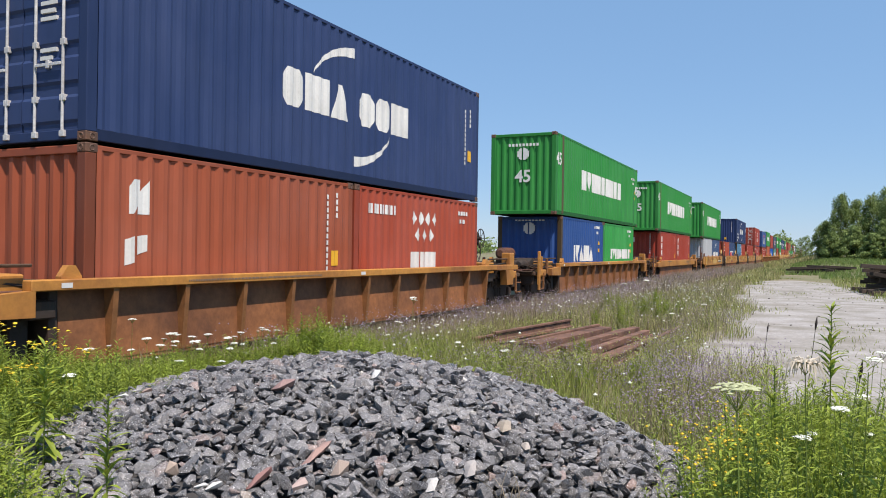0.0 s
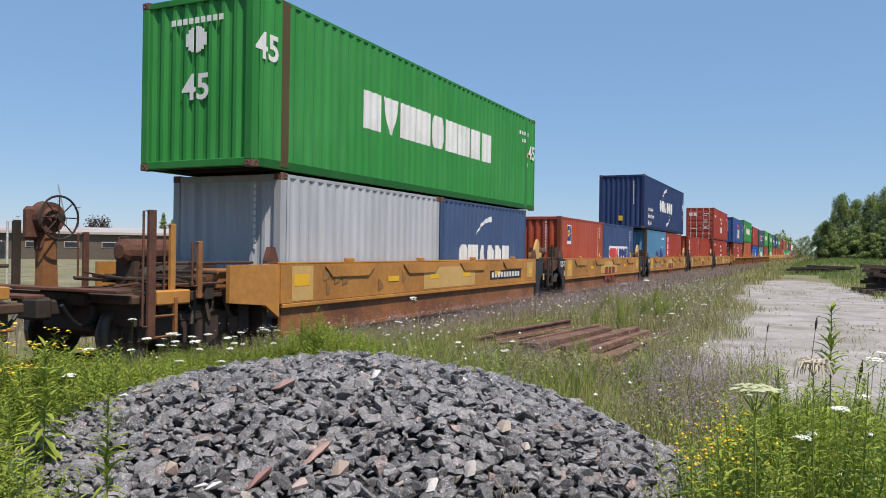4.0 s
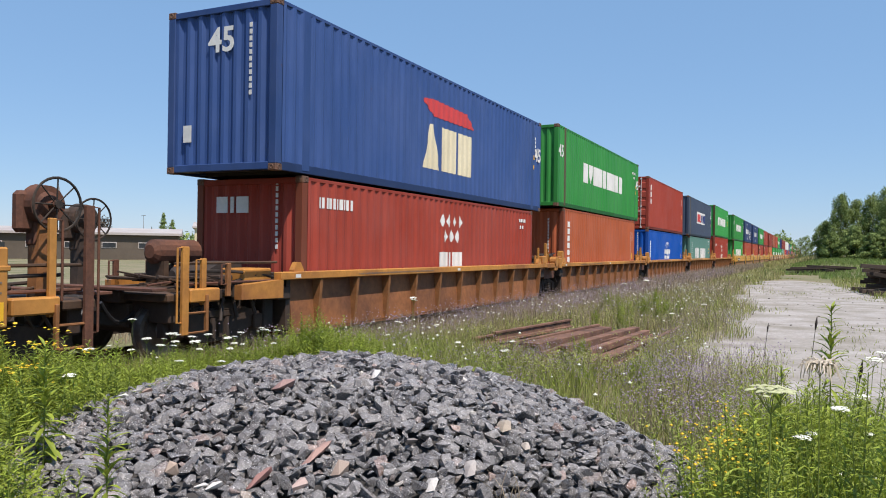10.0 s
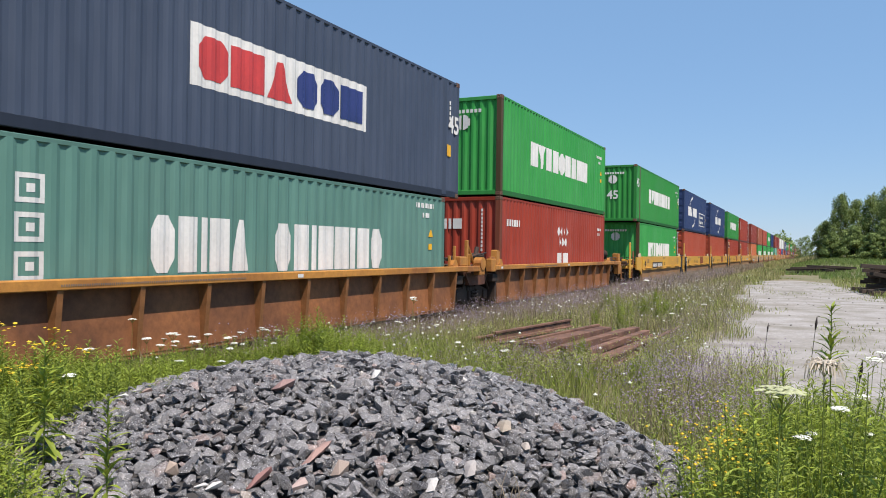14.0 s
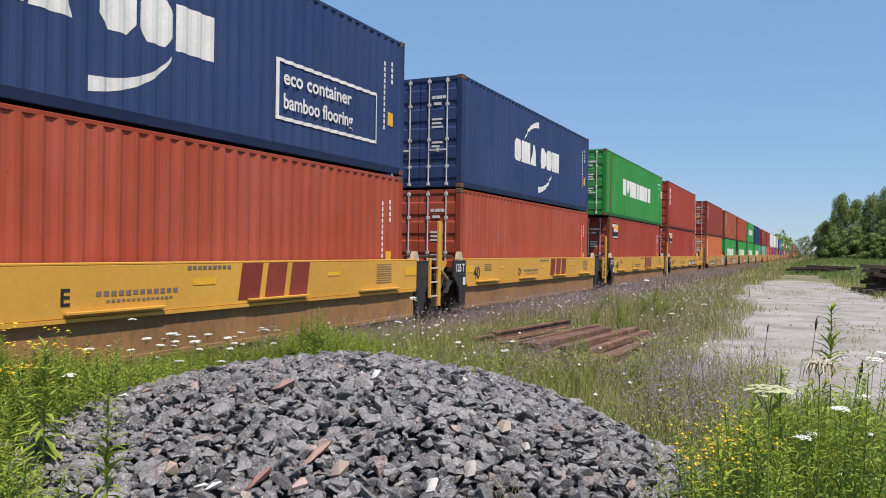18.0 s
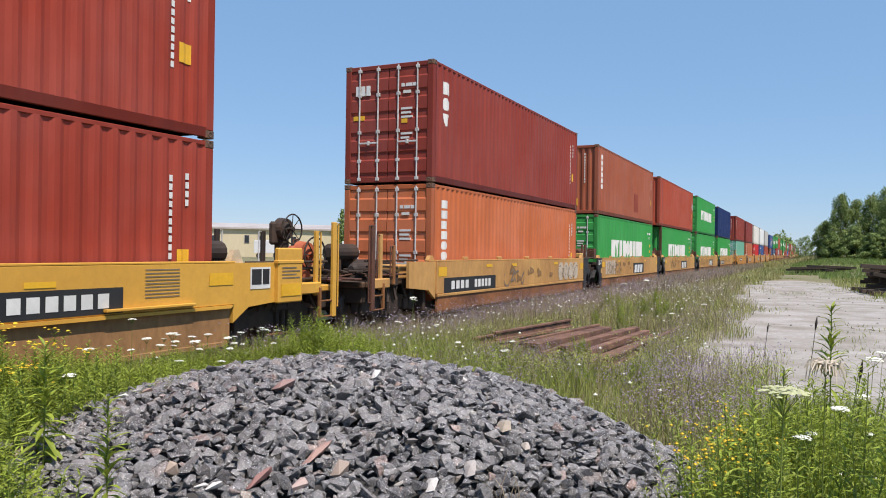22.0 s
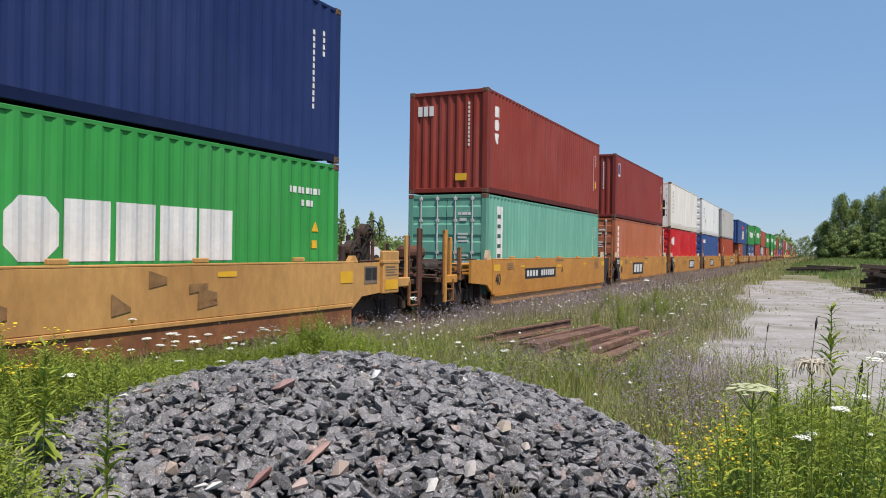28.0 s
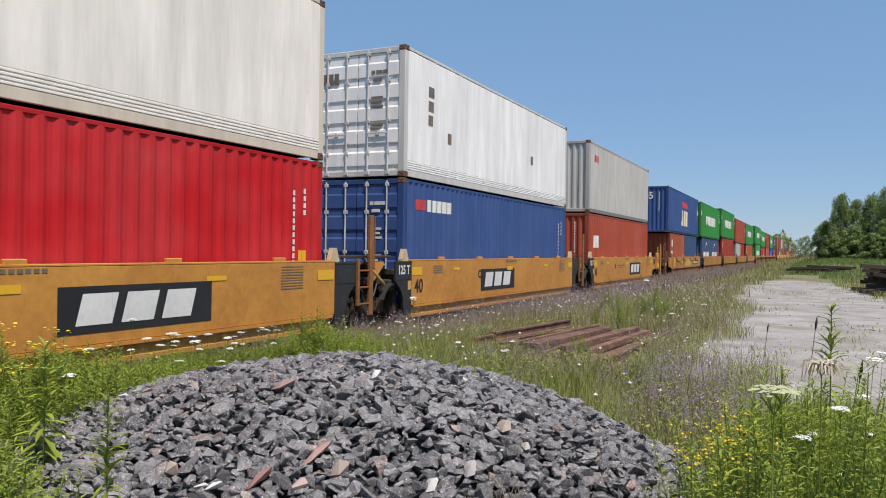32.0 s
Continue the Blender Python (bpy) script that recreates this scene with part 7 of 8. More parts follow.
def herb_mesh(n, box, keep, hi, size, clump=0.6):
    """Small leaves of low herbs, at all heights and slants."""
    p = feet(n, *box, keep, clump)
    p[:, 2] += 0.02 + hi * rp.uniform(0, 1, n) ** 1.3
    a, t = rp.uniform(0, 2 * np.pi, n), rp.uniform(-0.4, 0.9, n)
    u = np.stack([np.cos(a) * np.cos(t), np.sin(a) * np.cos(t), np.sin(t)], 1)
    v = np.stack([-np.sin(a), np.cos(a), rp.uniform(-0.3, 0.3, n)], 1)
    s = (size * rp.uniform(0.5, 1.2, n))[:, None]
    q = np.stack([p, p + u * s * 0.5 - v * s * 0.16, p + u * s, p + u * s * 0.5 + v * s * 0.16], 1).reshape(-1, 3)
    me = bpy.data.meshes.new("herb_leaves")
    me.from_pydata(q.tolist(), [], (np.arange(n)[:, None] * 4 + np.arange(4)).tolist())
    me.update()
    return me


stuff("herb_leaves", herb_mesh(42000, (-7.8, 0.8, 5.2, 14), near_f, 0.38, 0.055), BLADE, "low leafy herbs among the grass")
stuff("herb_leaves", herb_mesh(6500, (-7.8, -2.5, 5.2, 10.5), near_f, 0.45, 0.06, 1.1), LEAF, "fresh green herbs round the heap")
stuff("herb_leaves", herb_mesh(30000, (-7.8, 0.5, 13, 40), near_f, 0.3, 0.07), OLIVE, "low olive herbs of the meadow")
stuff("herb_leaves", herb_mesh(9000, (-5.2, -2.0, 9.3, 16.2), lambda x, y: in_view(x, y) and noise.noise((x * 1.1, y * 0.8, 2)) > (0.38 if y > 10.8 else 0.0), 0.32, 0.06, 1.2), BLADE, "weeds growing up through the old rails")


def heads_mesh(name, centres, size, flat=1.0):
    """Small flower heads, as little pointed lumps."""
    oct_v = np.array([(1, 0, 0), (0, 1, 0), (-1, 0, 0), (0, -1, 0), (0, 0, 0.9 * flat), (0, 0, -0.7 * flat)])
    oct_f = np.array([(0, 1, 4), (1, 2, 4), (2, 3, 4), (3, 0, 4), (1, 0, 5), (2, 1, 5), (3, 2, 5), (0, 3, 5)])
    n = len(centres)
    v = (oct_v[None] * size[:, None, None] + centres[:, None, :]).reshape(-1, 3)
    f = (np.arange(n)[:, None, None] * 6 + oct_f[None]).reshape(-1, 3)
    me = bpy.data.meshes.new(name)
    me.from_pydata(v.tolist(), [], f.tolist())
    me.update()
    return me


def knapweed(n, box, keep, hi, size):
    p = feet(n, *box, keep, 0.7)
    h = rp.uniform(hi * 0.55, hi, n)
    stuff("knapweed_stalks", blades_mesh("knapweed_stalks", p, h, rp.uniform(0.003, 0.006, n), 0.3), DRY, "thin knapweed stalks")
    c = np.repeat(p, 4, 0) + np.stack([rp.normal(0, 0.07, 4 * n), rp.normal(0, 0.07, 4 * n), np.repeat(h, 4) * rp.uniform(0.72, 1.02, 4 * n)], 1)
    stuff("knapweed_flowers", heads_mesh("knapweed_flowers", c, rp.uniform(size * 0.6, size, 4 * n)), MAUVE, "small mauve knapweed flowers")


knapweed(950, (-4.2, 0.9, 5.2, 13), near_f, 0.62, 0.009)
knapweed(420, (-1.6, 0.9, 6.0, 12), near_f, 0.7, 0.011)
knapweed(1500, (-7.6, 0, 8, 34), near_f, 0.6, 0.011)
knapweed(2600, (-8.0, -5.0, 8, 60), near_f, 0.85, 0.014)
# small white daisies and yellow flowers sprinkled in the weeds
p = np.concatenate([feet(380, -7.4, -1, 6.5, 34, near_f, 0.5), feet(380, -7.6, -4.5, 9, 40, near_f, 0.4)])
p[:, 2] += rp.uniform(0.3, 0.66, len(p))
stuff("daisies", heads_mesh("daisies", p, rp.uniform(0.010, 0.026, len(p))), UMBEL, "small white flowers in the meadow")
x, y = from_stand(-5.5, 3.15)
p = np.stack([rp.normal(x, 0.09, 150), rp.normal(y, 0.22, 150), rp.normal(1.0, 0.055, 150)], 1)
stuff("yellow_flowers", heads_mesh("yellow_flowers", p, rp.uniform(0.004, 0.009, 150)), GOLD, "small yellow flowers beside the heap")
stuff("flower_stalks", blades_mesh("flower_stalks", np.stack([p[:, 0], p[:, 1], np.zeros(150)], 1), p[:, 2] * 1.02, np.full(150, 0.004), 0.02), STEM, "thin green flower stalks")


def leaf_shape(length, width):
    s = Shape()
    pts = ((0, 0.15, 0), (0.25, 0.75, 0.05), (0.5, 1.0, 0.06), (0.78, 0.6, -0.01), (1.0, 0.0, -0.10))
    vs, fs = [], []
    for f, w, dz in pts[:-1]:
        vs += [(f * length, -w * width / 2, dz * length), (f * length, 0, (dz - 0.035) * length), (f * length, w * width / 2, dz * length)]
    vs.append((length, 0, pts[-1][2] * length))
    for k in range(3):
        a = k * 3
        fs += [(a, a + 3, a + 4, a + 1), (a + 1, a + 4, a + 5, a + 2)]
    fs += [(9, 12, 10), (10, 12, 11)]
    return s.add(vs, fs)


LEAVES = [leaf_shape(0.14, 0.027), leaf_shape(0.11, 0.023), leaf_shape(0.07, 0.015)]
LEAF_MESH = [s.mesh("leaf") for s in LEAVES]


def leafy_plant(bearing, dist, tall, n=46, spread=1.0, tuft=None, as_parts=True, label="tall leafy green weed with narrow leaves", seed=1, lean=(0, 0), stems=1):
    r = random.Random(seed)
    x, y = from_stand(bearing, dist)
    plant = thing("weed_plant", label, "weed", "tall weeds round the heap", at=pose(x, y, ground_z(x, y) - 0.01, lean[0], lean[1], 0))
    joined, stalks = Shape(), Shape()
    for st in range(stems):
        ox, oy = (0, 0) if st == 0 else (r.uniform(-0.22, 0.22), r.uniform(-0.22, 0.22))
        h = tall * (1 if st == 0 else r.uniform(0.7, 0.95))
        tx, ty = (0, 0) if as_parts else (r.uniform(-0.13, 0.13) * h, r.uniform(-0.13, 0.13) * h)
        if as_parts:
            stalks.tube((ox, oy, 0), (ox * 1.1, oy * 1.1, h), 0.006, 6, 0.0025)
        else:
            stalks.tube((ox, oy, 0), (ox + tx * 0.4, oy + ty * 0.4, h * 0.6), 0.0035, 5, 0.0025).tube((ox + tx * 0.4, oy + ty * 0.4, h * 0.6), (ox + tx, oy + ty, h * 0.97), 0.0025, 5, 0.0012)
        for k in range(n):
            f = (k + 0.5) / n
            z = h * (0.18 + 0.82 * f)
            q = 0 if f < 0.6 else 1 if f < 0.85 else 2
            bent = (min(0.4, 0.667 * z / h) + max(0.0, z / h - 0.6) * 1.5) if not as_parts else 0.0
            m = pose(ox * (1 + (0.1 * f if as_parts else 0)) + tx * bent, oy * (1 + (0.1 * f if as_parts else 0)) + ty * bent, z, 0, (r.uniform(-50, -5) if f > 0.7 else r.uniform(-10, 42)) if as_parts else r.uniform(-45, -8) if f > 0.45 else r.uniform(-25, 20), k * 137.5 + r.uniform(-20, 20)) @ Matrix.Diagonal((spread, spread, spread, 1))
            if as_parts:
                part("leaf", LEAF_MESH[q], LEAF, plant, at=m)
            else:
                joined.add([m @ Vector(p) for p in LEAVES[q].v], LEAVES[q].f)
        if tuft:
            c = np.array([(ox + tx + r.gauss(0, 0.05), oy + ty + r.gauss(0, 0.05), h + r.uniform(-0.01, 0.015)) for _ in range(9)])
            tagged(part("flower_head", heads_mesh("flower_head", c, np.array([r.uniform(0.007, 0.015) for _ in range(9)]), 0.4), tuft, plant, "flat yellow flower head"), kind="stuff")
    st = part("stem", stalks, STEM, plant)
    if stems > 1:
        tagged(st, kind="stuff")
    if not as_parts:
        tagged(part("foliage", joined, LEAF, plant), kind="stuff")
    return plant


SWAY = []
leafy_plant(-53.3, 4.2, 1.25, 120, 1.15, seed=1)
leafy_plant(-49.4, 3.0, 1.22, 150, 0.8, seed=2)
leafy_plant(-55.3, 3.3, 0.95, 90, 0.75, seed=3)
leafy_plant(-54.0, 2.8, 0.85, 90, 0.7, seed=4)
k = leafy_plant(-1.8, 3.6, 1.28, 130, 0.85, seed=5)
SWAY.append((k, 0.5))
leafy_plant(1.25, 4.3, 1.50, 150, 0.95, seed=6)
leafy_plant(-6.8, 2.75, 0.98, 90, 1.0, seed=7)
CLUMPS = []


def clump(bearing, dist, tall, gold=False):
    """A copy of one of eight leafy clumps, turned and of its own height."""
    kinds = [c for c in CLUMPS if c[1] == gold or (gold is None)]
    proto, _, h = kinds[rp.integers(len(kinds))]
    x, y = from_stand(bearing, dist)
    k = tall / h
    c = copy_thing(proto, pose(0, 0, 0))
    c.matrix_basis = pose(x, y, ground_z(x, y) - 0.01, rp.uniform(-5, 5), rp.uniform(-5, 5), rp.uniform(0, 360)) @ Matrix.Diagonal((k, k, k, 1))
    return c


for i in range(8):
    b, d = -57.5 + i * 1.6, 6.4 + 0.6 * (i % 3)
    gold = i == 3
    CLUMPS.append((leafy_plant(b, d, 0.85, 80, 0.52, as_parts=False, seed=60 + i, stems=5 if gold else 14, tuft=GOLD if gold else None, label="clump of leafy green goldenrod weeds" if gold else "clump of leafy green weeds"), gold, 0.85))
for i in range(74):
    b = rp.uniform(-59.5, -42.5)
    d = rp.uniform(4.8, 8.0)
    clump(b, d, 1.75 - d * float(np.interp(b, (-57, -51, -46, -42), (0.098, 0.105, 0.128, 0.14))) - rp.uniform(0.0, 0.16))
for i in range(4):
    clump(-57.2 + 1.15 * i, 5.6 + 0.2 * (i % 2), rp.uniform(1.16, 1.22), True)
for i in range(18):
    clump(rp.uniform(-60, -55.2), rp.uniform(3.0, 4.8), rp.uniform(0.75, 1.05))
for i in range(46):
    clump(rp.uniform(-46, -30), rp.uniform(7.3, 9.2), rp.uniform(0.62, 0.86))
for b, d, t in ((-35.6, 7.9, 1.04), (-34.9, 8.1, 0.98), (-36.0, 7.8, 0.9), (-33.4, 8.0, 1.0), (-32.9, 8.3, 0.92), (-36.2, 8.3, 0.85), (-15.6, 9.3, 0.42), (-11.6, 9.6, 0.55), (-12.4, 17.6, 0.7), (-13.2, 22.0, 0.8), (-9.6, 20.0, 0.7),
                (-14.4, 17.4, 0.5), (-15.8, 11.9, 0.5), (-15.3, 12.1, 0.42), (-20.1, 10.4, 0.4), (-21.0, 10.6, 0.36), (-14.8, 9.8, 0.34), (-16.6, 10.9, 0.36), (-9.6, 18.5, 0.7), (-11.0, 19.5, 0.75),
                (-18.4, 9.9, 0.34), (-24.0, 10.2, 0.42), (-27.0, 10.0, 0.5), (-10.2, 23.0, 0.8), (-8.4, 21.0, 0.6)):
    clump(b, d, t)
for i in range(18):
    b = rp.uniform(-39, -31)
    clump(b, rp.uniform(7.2, 8.4), 0.84 + 0.34 * math.exp(-((b + 35.0) / 1.8) ** 2) + rp.uniform(-0.14, 0.08))
# the thicket beside the heap, of finer leaves
CLUMPS.clear()
for i in range(6):
    CLUMPS.append((leafy_plant(-7.2 + 2.2 * i, 3.4 + 0.3 * (i % 3), (0.84, 0.92, 1.0, 1.06, 1.08, 1.05)[i], 110, 0.42, as_parts=False, seed=90 + i, stems=8, label="thicket clump of fine-leaved bright green weeds"), False, 1.0))
for i in range(118):
    b = rp.uniform(-8.2, 8.5)
    d = rp.uniform(2.5, 5.2)
    clump(b, d, 1.75 - d * float(np.interp(b, (-8.5, -5, -1.5, 4.5), (0.30, 0.225, 0.135, 0.145))) - abs(rp.normal(0.0, 0.10)))


def thicket_top(x, y):
    d, b = math.hypot(x, y), math.degrees(math.atan2(x, y))
    return 1.75 - d * float(np.interp(b, (-8.5, -5, -1.5, 4.5), (0.31, 0.235, 0.14, 0.15)))


p = feet(9000, -0.8, 0.9, 2.4, 5.6, lambda x, y: -8.4 < math.degrees(math.atan2(x, y)) < 8.5 and math.hypot(x, y) > 2.4)
h = np.array([thicket_top(x, y) for x, y, z in p]) * rp.uniform(0.5, 1.0, len(p))
stuff("grass", blades_mesh("grass", p, h, rp.uniform(0.004, 0.010, len(p)), 0.25), LEAF, "long bright grass blades in the thicket")
p = feet(8000, -0.8, 1.0, 2.4, 5.6, lambda x, y: -7.8 < math.degrees(math.atan2(x, y)) < 9 and math.hypot(x, y) > 2.6)
h = np.array([thicket_top(x, y) for x, y, z in p]) * rp.uniform(0.35, 0.85, len(p))
stuff("grass", blades_mesh("grass", p, h, rp.uniform(0.006, 0.013, len(p)), 0.4), BANK, "darker green undergrowth in the thicket")
p = feet(5000, -7.5, -2.2, 2.0, 5.4, lambda x, y: -59 < math.degrees(math.atan2(x, y)) < -43 and 4.6 < math.hypot(x, y) < 7.5)
stuff("grass", blades_mesh("grass", p, rp.uniform(0.5, 0.95, len(p)), rp.uniform(0.005, 0.011, len(p)), 0.3), LEAF, "long grass blades among the leafy weeds")


def umbel_shape(r, rnd, domed=0.15):
    """A flat white flower head made of many small florets on rays."""
    s = Shape()
    for k in range(52):
        q, t = r * math.sqrt((k + 0.5) / 52), k * 2.4
        x, y, z = q * math.cos(t), q * math.sin(t), domed * r * (1 - (q / r) ** 2) + rnd.uniform(-0.12, 0.10) * r
        w = r * rnd.uniform(0.12, 0.24)
        n = 6
        x, y = x + rnd.uniform(-0.1, 0.1) * r, y + rnd.uniform(-0.1, 0.1) * r
        vs = [(x, y, z + w * 0.35)] + [(x + w * math.cos(a * 1.047), y + w * math.sin(a * 1.047), z) for a in range(n)]
        s.add(vs, [(0, 1 + a, 1 + (a + 1) % n) for a in range(n)] + [tuple(reversed(range(1, 7)))])
    return s


def rays_shape(r, top):
    s = Shape()
    for k in range(9):
        t = k * 0.7
        s.tube((0, 0, top - r * 1.1), (0.75 * r * math.cos(t), 0.75 * r * math.sin(t), top), 0.0008 + 0.004 * r, 4)
    return s


def wild_carrot(bearing, dist, tall, r, seed, tilt=0, head=UMBEL, label="white wild carrot flower on a thin stem", wob=4):
    rnd = random.Random(seed)
    x, y = from_stand(bearing, dist)
    f = thing("wild_carrot", label, "flower", "white wild carrot flowers", at=pose(x, y, ground_z(x, y) - 0.01, tilt, rnd.uniform(-wob, wob), 0))
    part("stem", Shape().tube((0, 0, 0), (0, 0, tall - r), 0.0028, 5, 0.0014), STEM, f)
    tagged(part("ray_cluster", rays_shape(r, tall), STEM, f), kind="stuff")
    part("flower_head", umbel_shape(r, rnd), head, f, at=pose(0, 0, tall))
    return f


rc = random.Random(3)
for b, d, t, r in ((-45.5, 6.6, 1.03, 0.055), (-43.0, 6.9, 0.95, 0.045), (-46.6, 6.8, 0.98, 0.04), (-39.7, 7.3, 0.99, 0.045), (-50.4, 6.2, 0.98, 0.04), (-51.2, 5.6, 0.91, 0.04), (-48.0, 6.6, 1.16, 0.03),
                   (-44.2, 6.9, 0.97, 0.035), (-29.6, 9.6, 0.83, 0.05), (-28.6, 11.5, 1.03, 0.05), (-27.8, 12.0, 1.06, 0.05), (-20.9, 9.4, 0.52, 0.05), (-20.4, 9.9, 0.58, 0.04), (-44.8, 6.2, 0.86, 0.035), (-41.0, 7.2, 0.96, 0.035),
                   (3.0, 5.2, 1.16, 0.045), (3.6, 5.6, 1.13, 0.04), (-6.8, 17, 0.7, 0.06), (-9.0, 14.5, 0.66, 0.05), (-12.6, 21, 0.9, 0.07), (-10.9, 24, 0.95, 0.08),
                    (-38.4, 8.0, 0.92, 0.035), (-26.0, 10.4, 0.72, 0.04), (-24.6, 9.6, 0.6, 0.035),
                   *((rc.uniform(-50, -37.5), rc.uniform(6.2, 7.6), rc.uniform(0.84, 1.0), rc.uniform(0.016, 0.036)) for _ in range(18))):
    wild_carrot(b, d, t, r, rc.randrange(999), rc.uniform(-10, 10))
# larger heads close to the camera, one fresh, one going over
for b, d, t, q in ((-0.3, 3.0, 1.12, 0.028), (1.8, 3.3, 1.19, 0.03), (3.1, 4.0, 1.12, 0.035), (0.1, 3.2, 1.12, 0.02), (3.6, 3.4, 1.08, 0.018), (4.2, 3.0, 1.0, 0.016), (2.2, 3.0, 1.02, 0.016)):
    wild_carrot(b, d, t, q, rc.randrange(999), rc.uniform(-6, 6), wob=0.5)
pale = wild_carrot(-2.6, 1.62, 1.475, 0.042, 5, wob=0, head=surface("greenish_umbel", (0.50, 0.52, 0.30), (0.40, 0.44, 0.24), 0.8, small=60, vary=0.12, relief=0), label="pale green wild carrot head close to the camera")
SWAY.append((pale, 1.0))
WITHERED = surface("withered_umbel", (0.72, 0.66, 0.55), (0.5, 0.42, 0.32), 0.85, small=50, vary=0.25, relief=0)
gone_over = wild_carrot(0.54, 2.35, 1.455, 0.034, 8, head=WITHERED, label="withered pale wild carrot head", wob=0)
droop, rd = Shape(), random.Random(2)
for k in range(46):
    a, q = k * 2.4, 0.05 * math.sqrt((k + 0.5) / 46)
    p = (q * math.cos(a), q * math.sin(a), 1.455 + rd.uniform(-0.005, 0.015))
    e = (p[0] * rd.uniform(1.0, 1.5), p[1] * rd.uniform(1.0, 1.5), p[2] - rd.uniform(0.01, 0.05) * (0.3 + q / 0.05))
    droop.tube((0, 0, 1.45), p, 0.002, 4).tube(p, e, 0.0032, 4, 0.0015)
tagged(part("withered_fringe", droop, WITHERED, gone_over, "drooping dry bracts"), kind="stuff")
SWAY.append((gone_over, 0.6))
for b, d, t in ((-0.3, 9.5, 1.08), (-2.9, 13.5, 0.62), (2.3, 7.0, 0.9)):
    x, y = from_stand(b, d)
    s = thing("dock_stalk", "dark dried dock seed stalk", "weed", at=pose(x, y, ground_z(x, y), 4, 6, 0))
    part("stem", Shape().tube((0, 0, 0), (0, 0, t), 0.005, 5, 0.003), peg_mat, s)
    part("seed_head", Shape().tube((0, 0, t - 0.13), (0, 0, t - 0.06), 0.008, 6, 0.014).tube((0, 0, t - 0.06), (0, 0, t + 0.02), 0.014, 6, 0.003), peg_mat, s)
# tuft of dry straw on the heap
for b, d in ((-20.4, 3.25), (-14.0, 3.05)):
    x, y = from_stand(b, d)
    p = np.array([(x + rp.normal(0, 0.03), y + rp.normal(0, 0.03), heap_z(x, y) - 0.02) for _ in range(26)])
    tagged(part("straw_tuft", blades_mesh("straw_tuft", p, rp.uniform(0.1, 0.26, 26), np.full(26, 0.006), 0.9), DRY if b < -16 else LEAF, None), "small dry tuft growing in the stones" if b < -16 else "small green tuft in the stones", "grass", kind="stuff")


# ---- trees and the distance ----
FOLIAGE = green("tree_leaves", (0.26, 0.34, 0.105), (0.17, 0.245, 0.075), 0.6, 0.45)
BARK = surface("tree_bark", (0.10, 0.08, 0.06), (0.06, 0.05, 0.04), 0.9)
rt = np.random.default_rng(21)


def crown_mesh(name, lobes, n, size):
    """Leaf clumps scattered near the skins of overlapping lobes: centres, radii."""
    w = np.array([r[0] * r[1] for _, r in lobes])
    pick = rt.choice(len(lobes), n, p=w / w.sum())
    d = rt.normal(size=(n, 3))
    d /= np.linalg.norm(d, axis=1)[:, None]
    c = np.array([l[0] for l in lobes])[pick]
    r = np.array([(l[1][0], l[1][0], l[1][1]) for l in lobes])[pick]
    q = c + d * r * rt.uniform(0.4, 1.3, n)[:, None]
    nn = d + rt.normal(0, 0.6, (n, 3))
    nn /= np.linalg.norm(nn, axis=1)[:, None]
    u = np.cross(nn, rt.normal(size=(n, 3)))
    u /= np.linalg.norm(u, axis=1)[:, None]
    v = np.cross(nn, u)
    s = rt.uniform(0.5, 1.2, n)[:, None] * size
    pts = np.stack([q - u * s, q - v * s * 0.55, q + u * s + nn * s * 0.2, q + v * s * 0.55], 1).reshape(-1, 3)
    f = (np.arange(n)[:, None] * 4 + np.array([0, 1, 2, 3])).tolist()
    me = bpy.data.meshes.new(name)
    me.from_pydata(pts.tolist(), [], f)
    me.update()
    return me


def tree(x, y, tall, wide, n=3200, seed=0, size=0.24, label="leafy green tree at the wood's edge", low=0.12):
    r = random.Random(seed)
    z0 = ground_z(x, y)
    t = thing("tree", label, "tree", "trees at the end of the yard", at=pose(x, y, z0 - 0.1))
    lobes = []
    part("trunk", Shape().tube((0, 0, 0), (r.uniform(-0.2, 0.2), 0, tall * 0.72), 0.14 * tall / 9, 8, 0.05), BARK, t)
    limbs = []
    for k in range(30):
        f = low + (0.97 - low) * (k + 0.5) / 30
        a = k * 2.4 + r.uniform(-0.4, 0.4)
        reach = wide * min(1.0, 1.3 * (1.02 - f) ** 0.6) * r.uniform(0.25, 1.0)
        c = (reach * math.cos(a), reach * math.sin(a), tall * f)
        lobes.append((c, (wide * r.uniform(0.16, 0.36) * (1.15 - 0.5 * f), tall * r.uniform(0.05, 0.11))))
        limbs.append(c)
    for c in limbs[::4]:
        part("limb", Shape().tube((0, 0, c[2] * 0.72), c, 0.05 * tall / 9, 5, 0.015), BARK, t)
    tagged(part("crown", crown_mesh("crown", lobes, n, size), FOLIAGE, t, "ragged crown of small leaves"), kind="stuff")
    return t


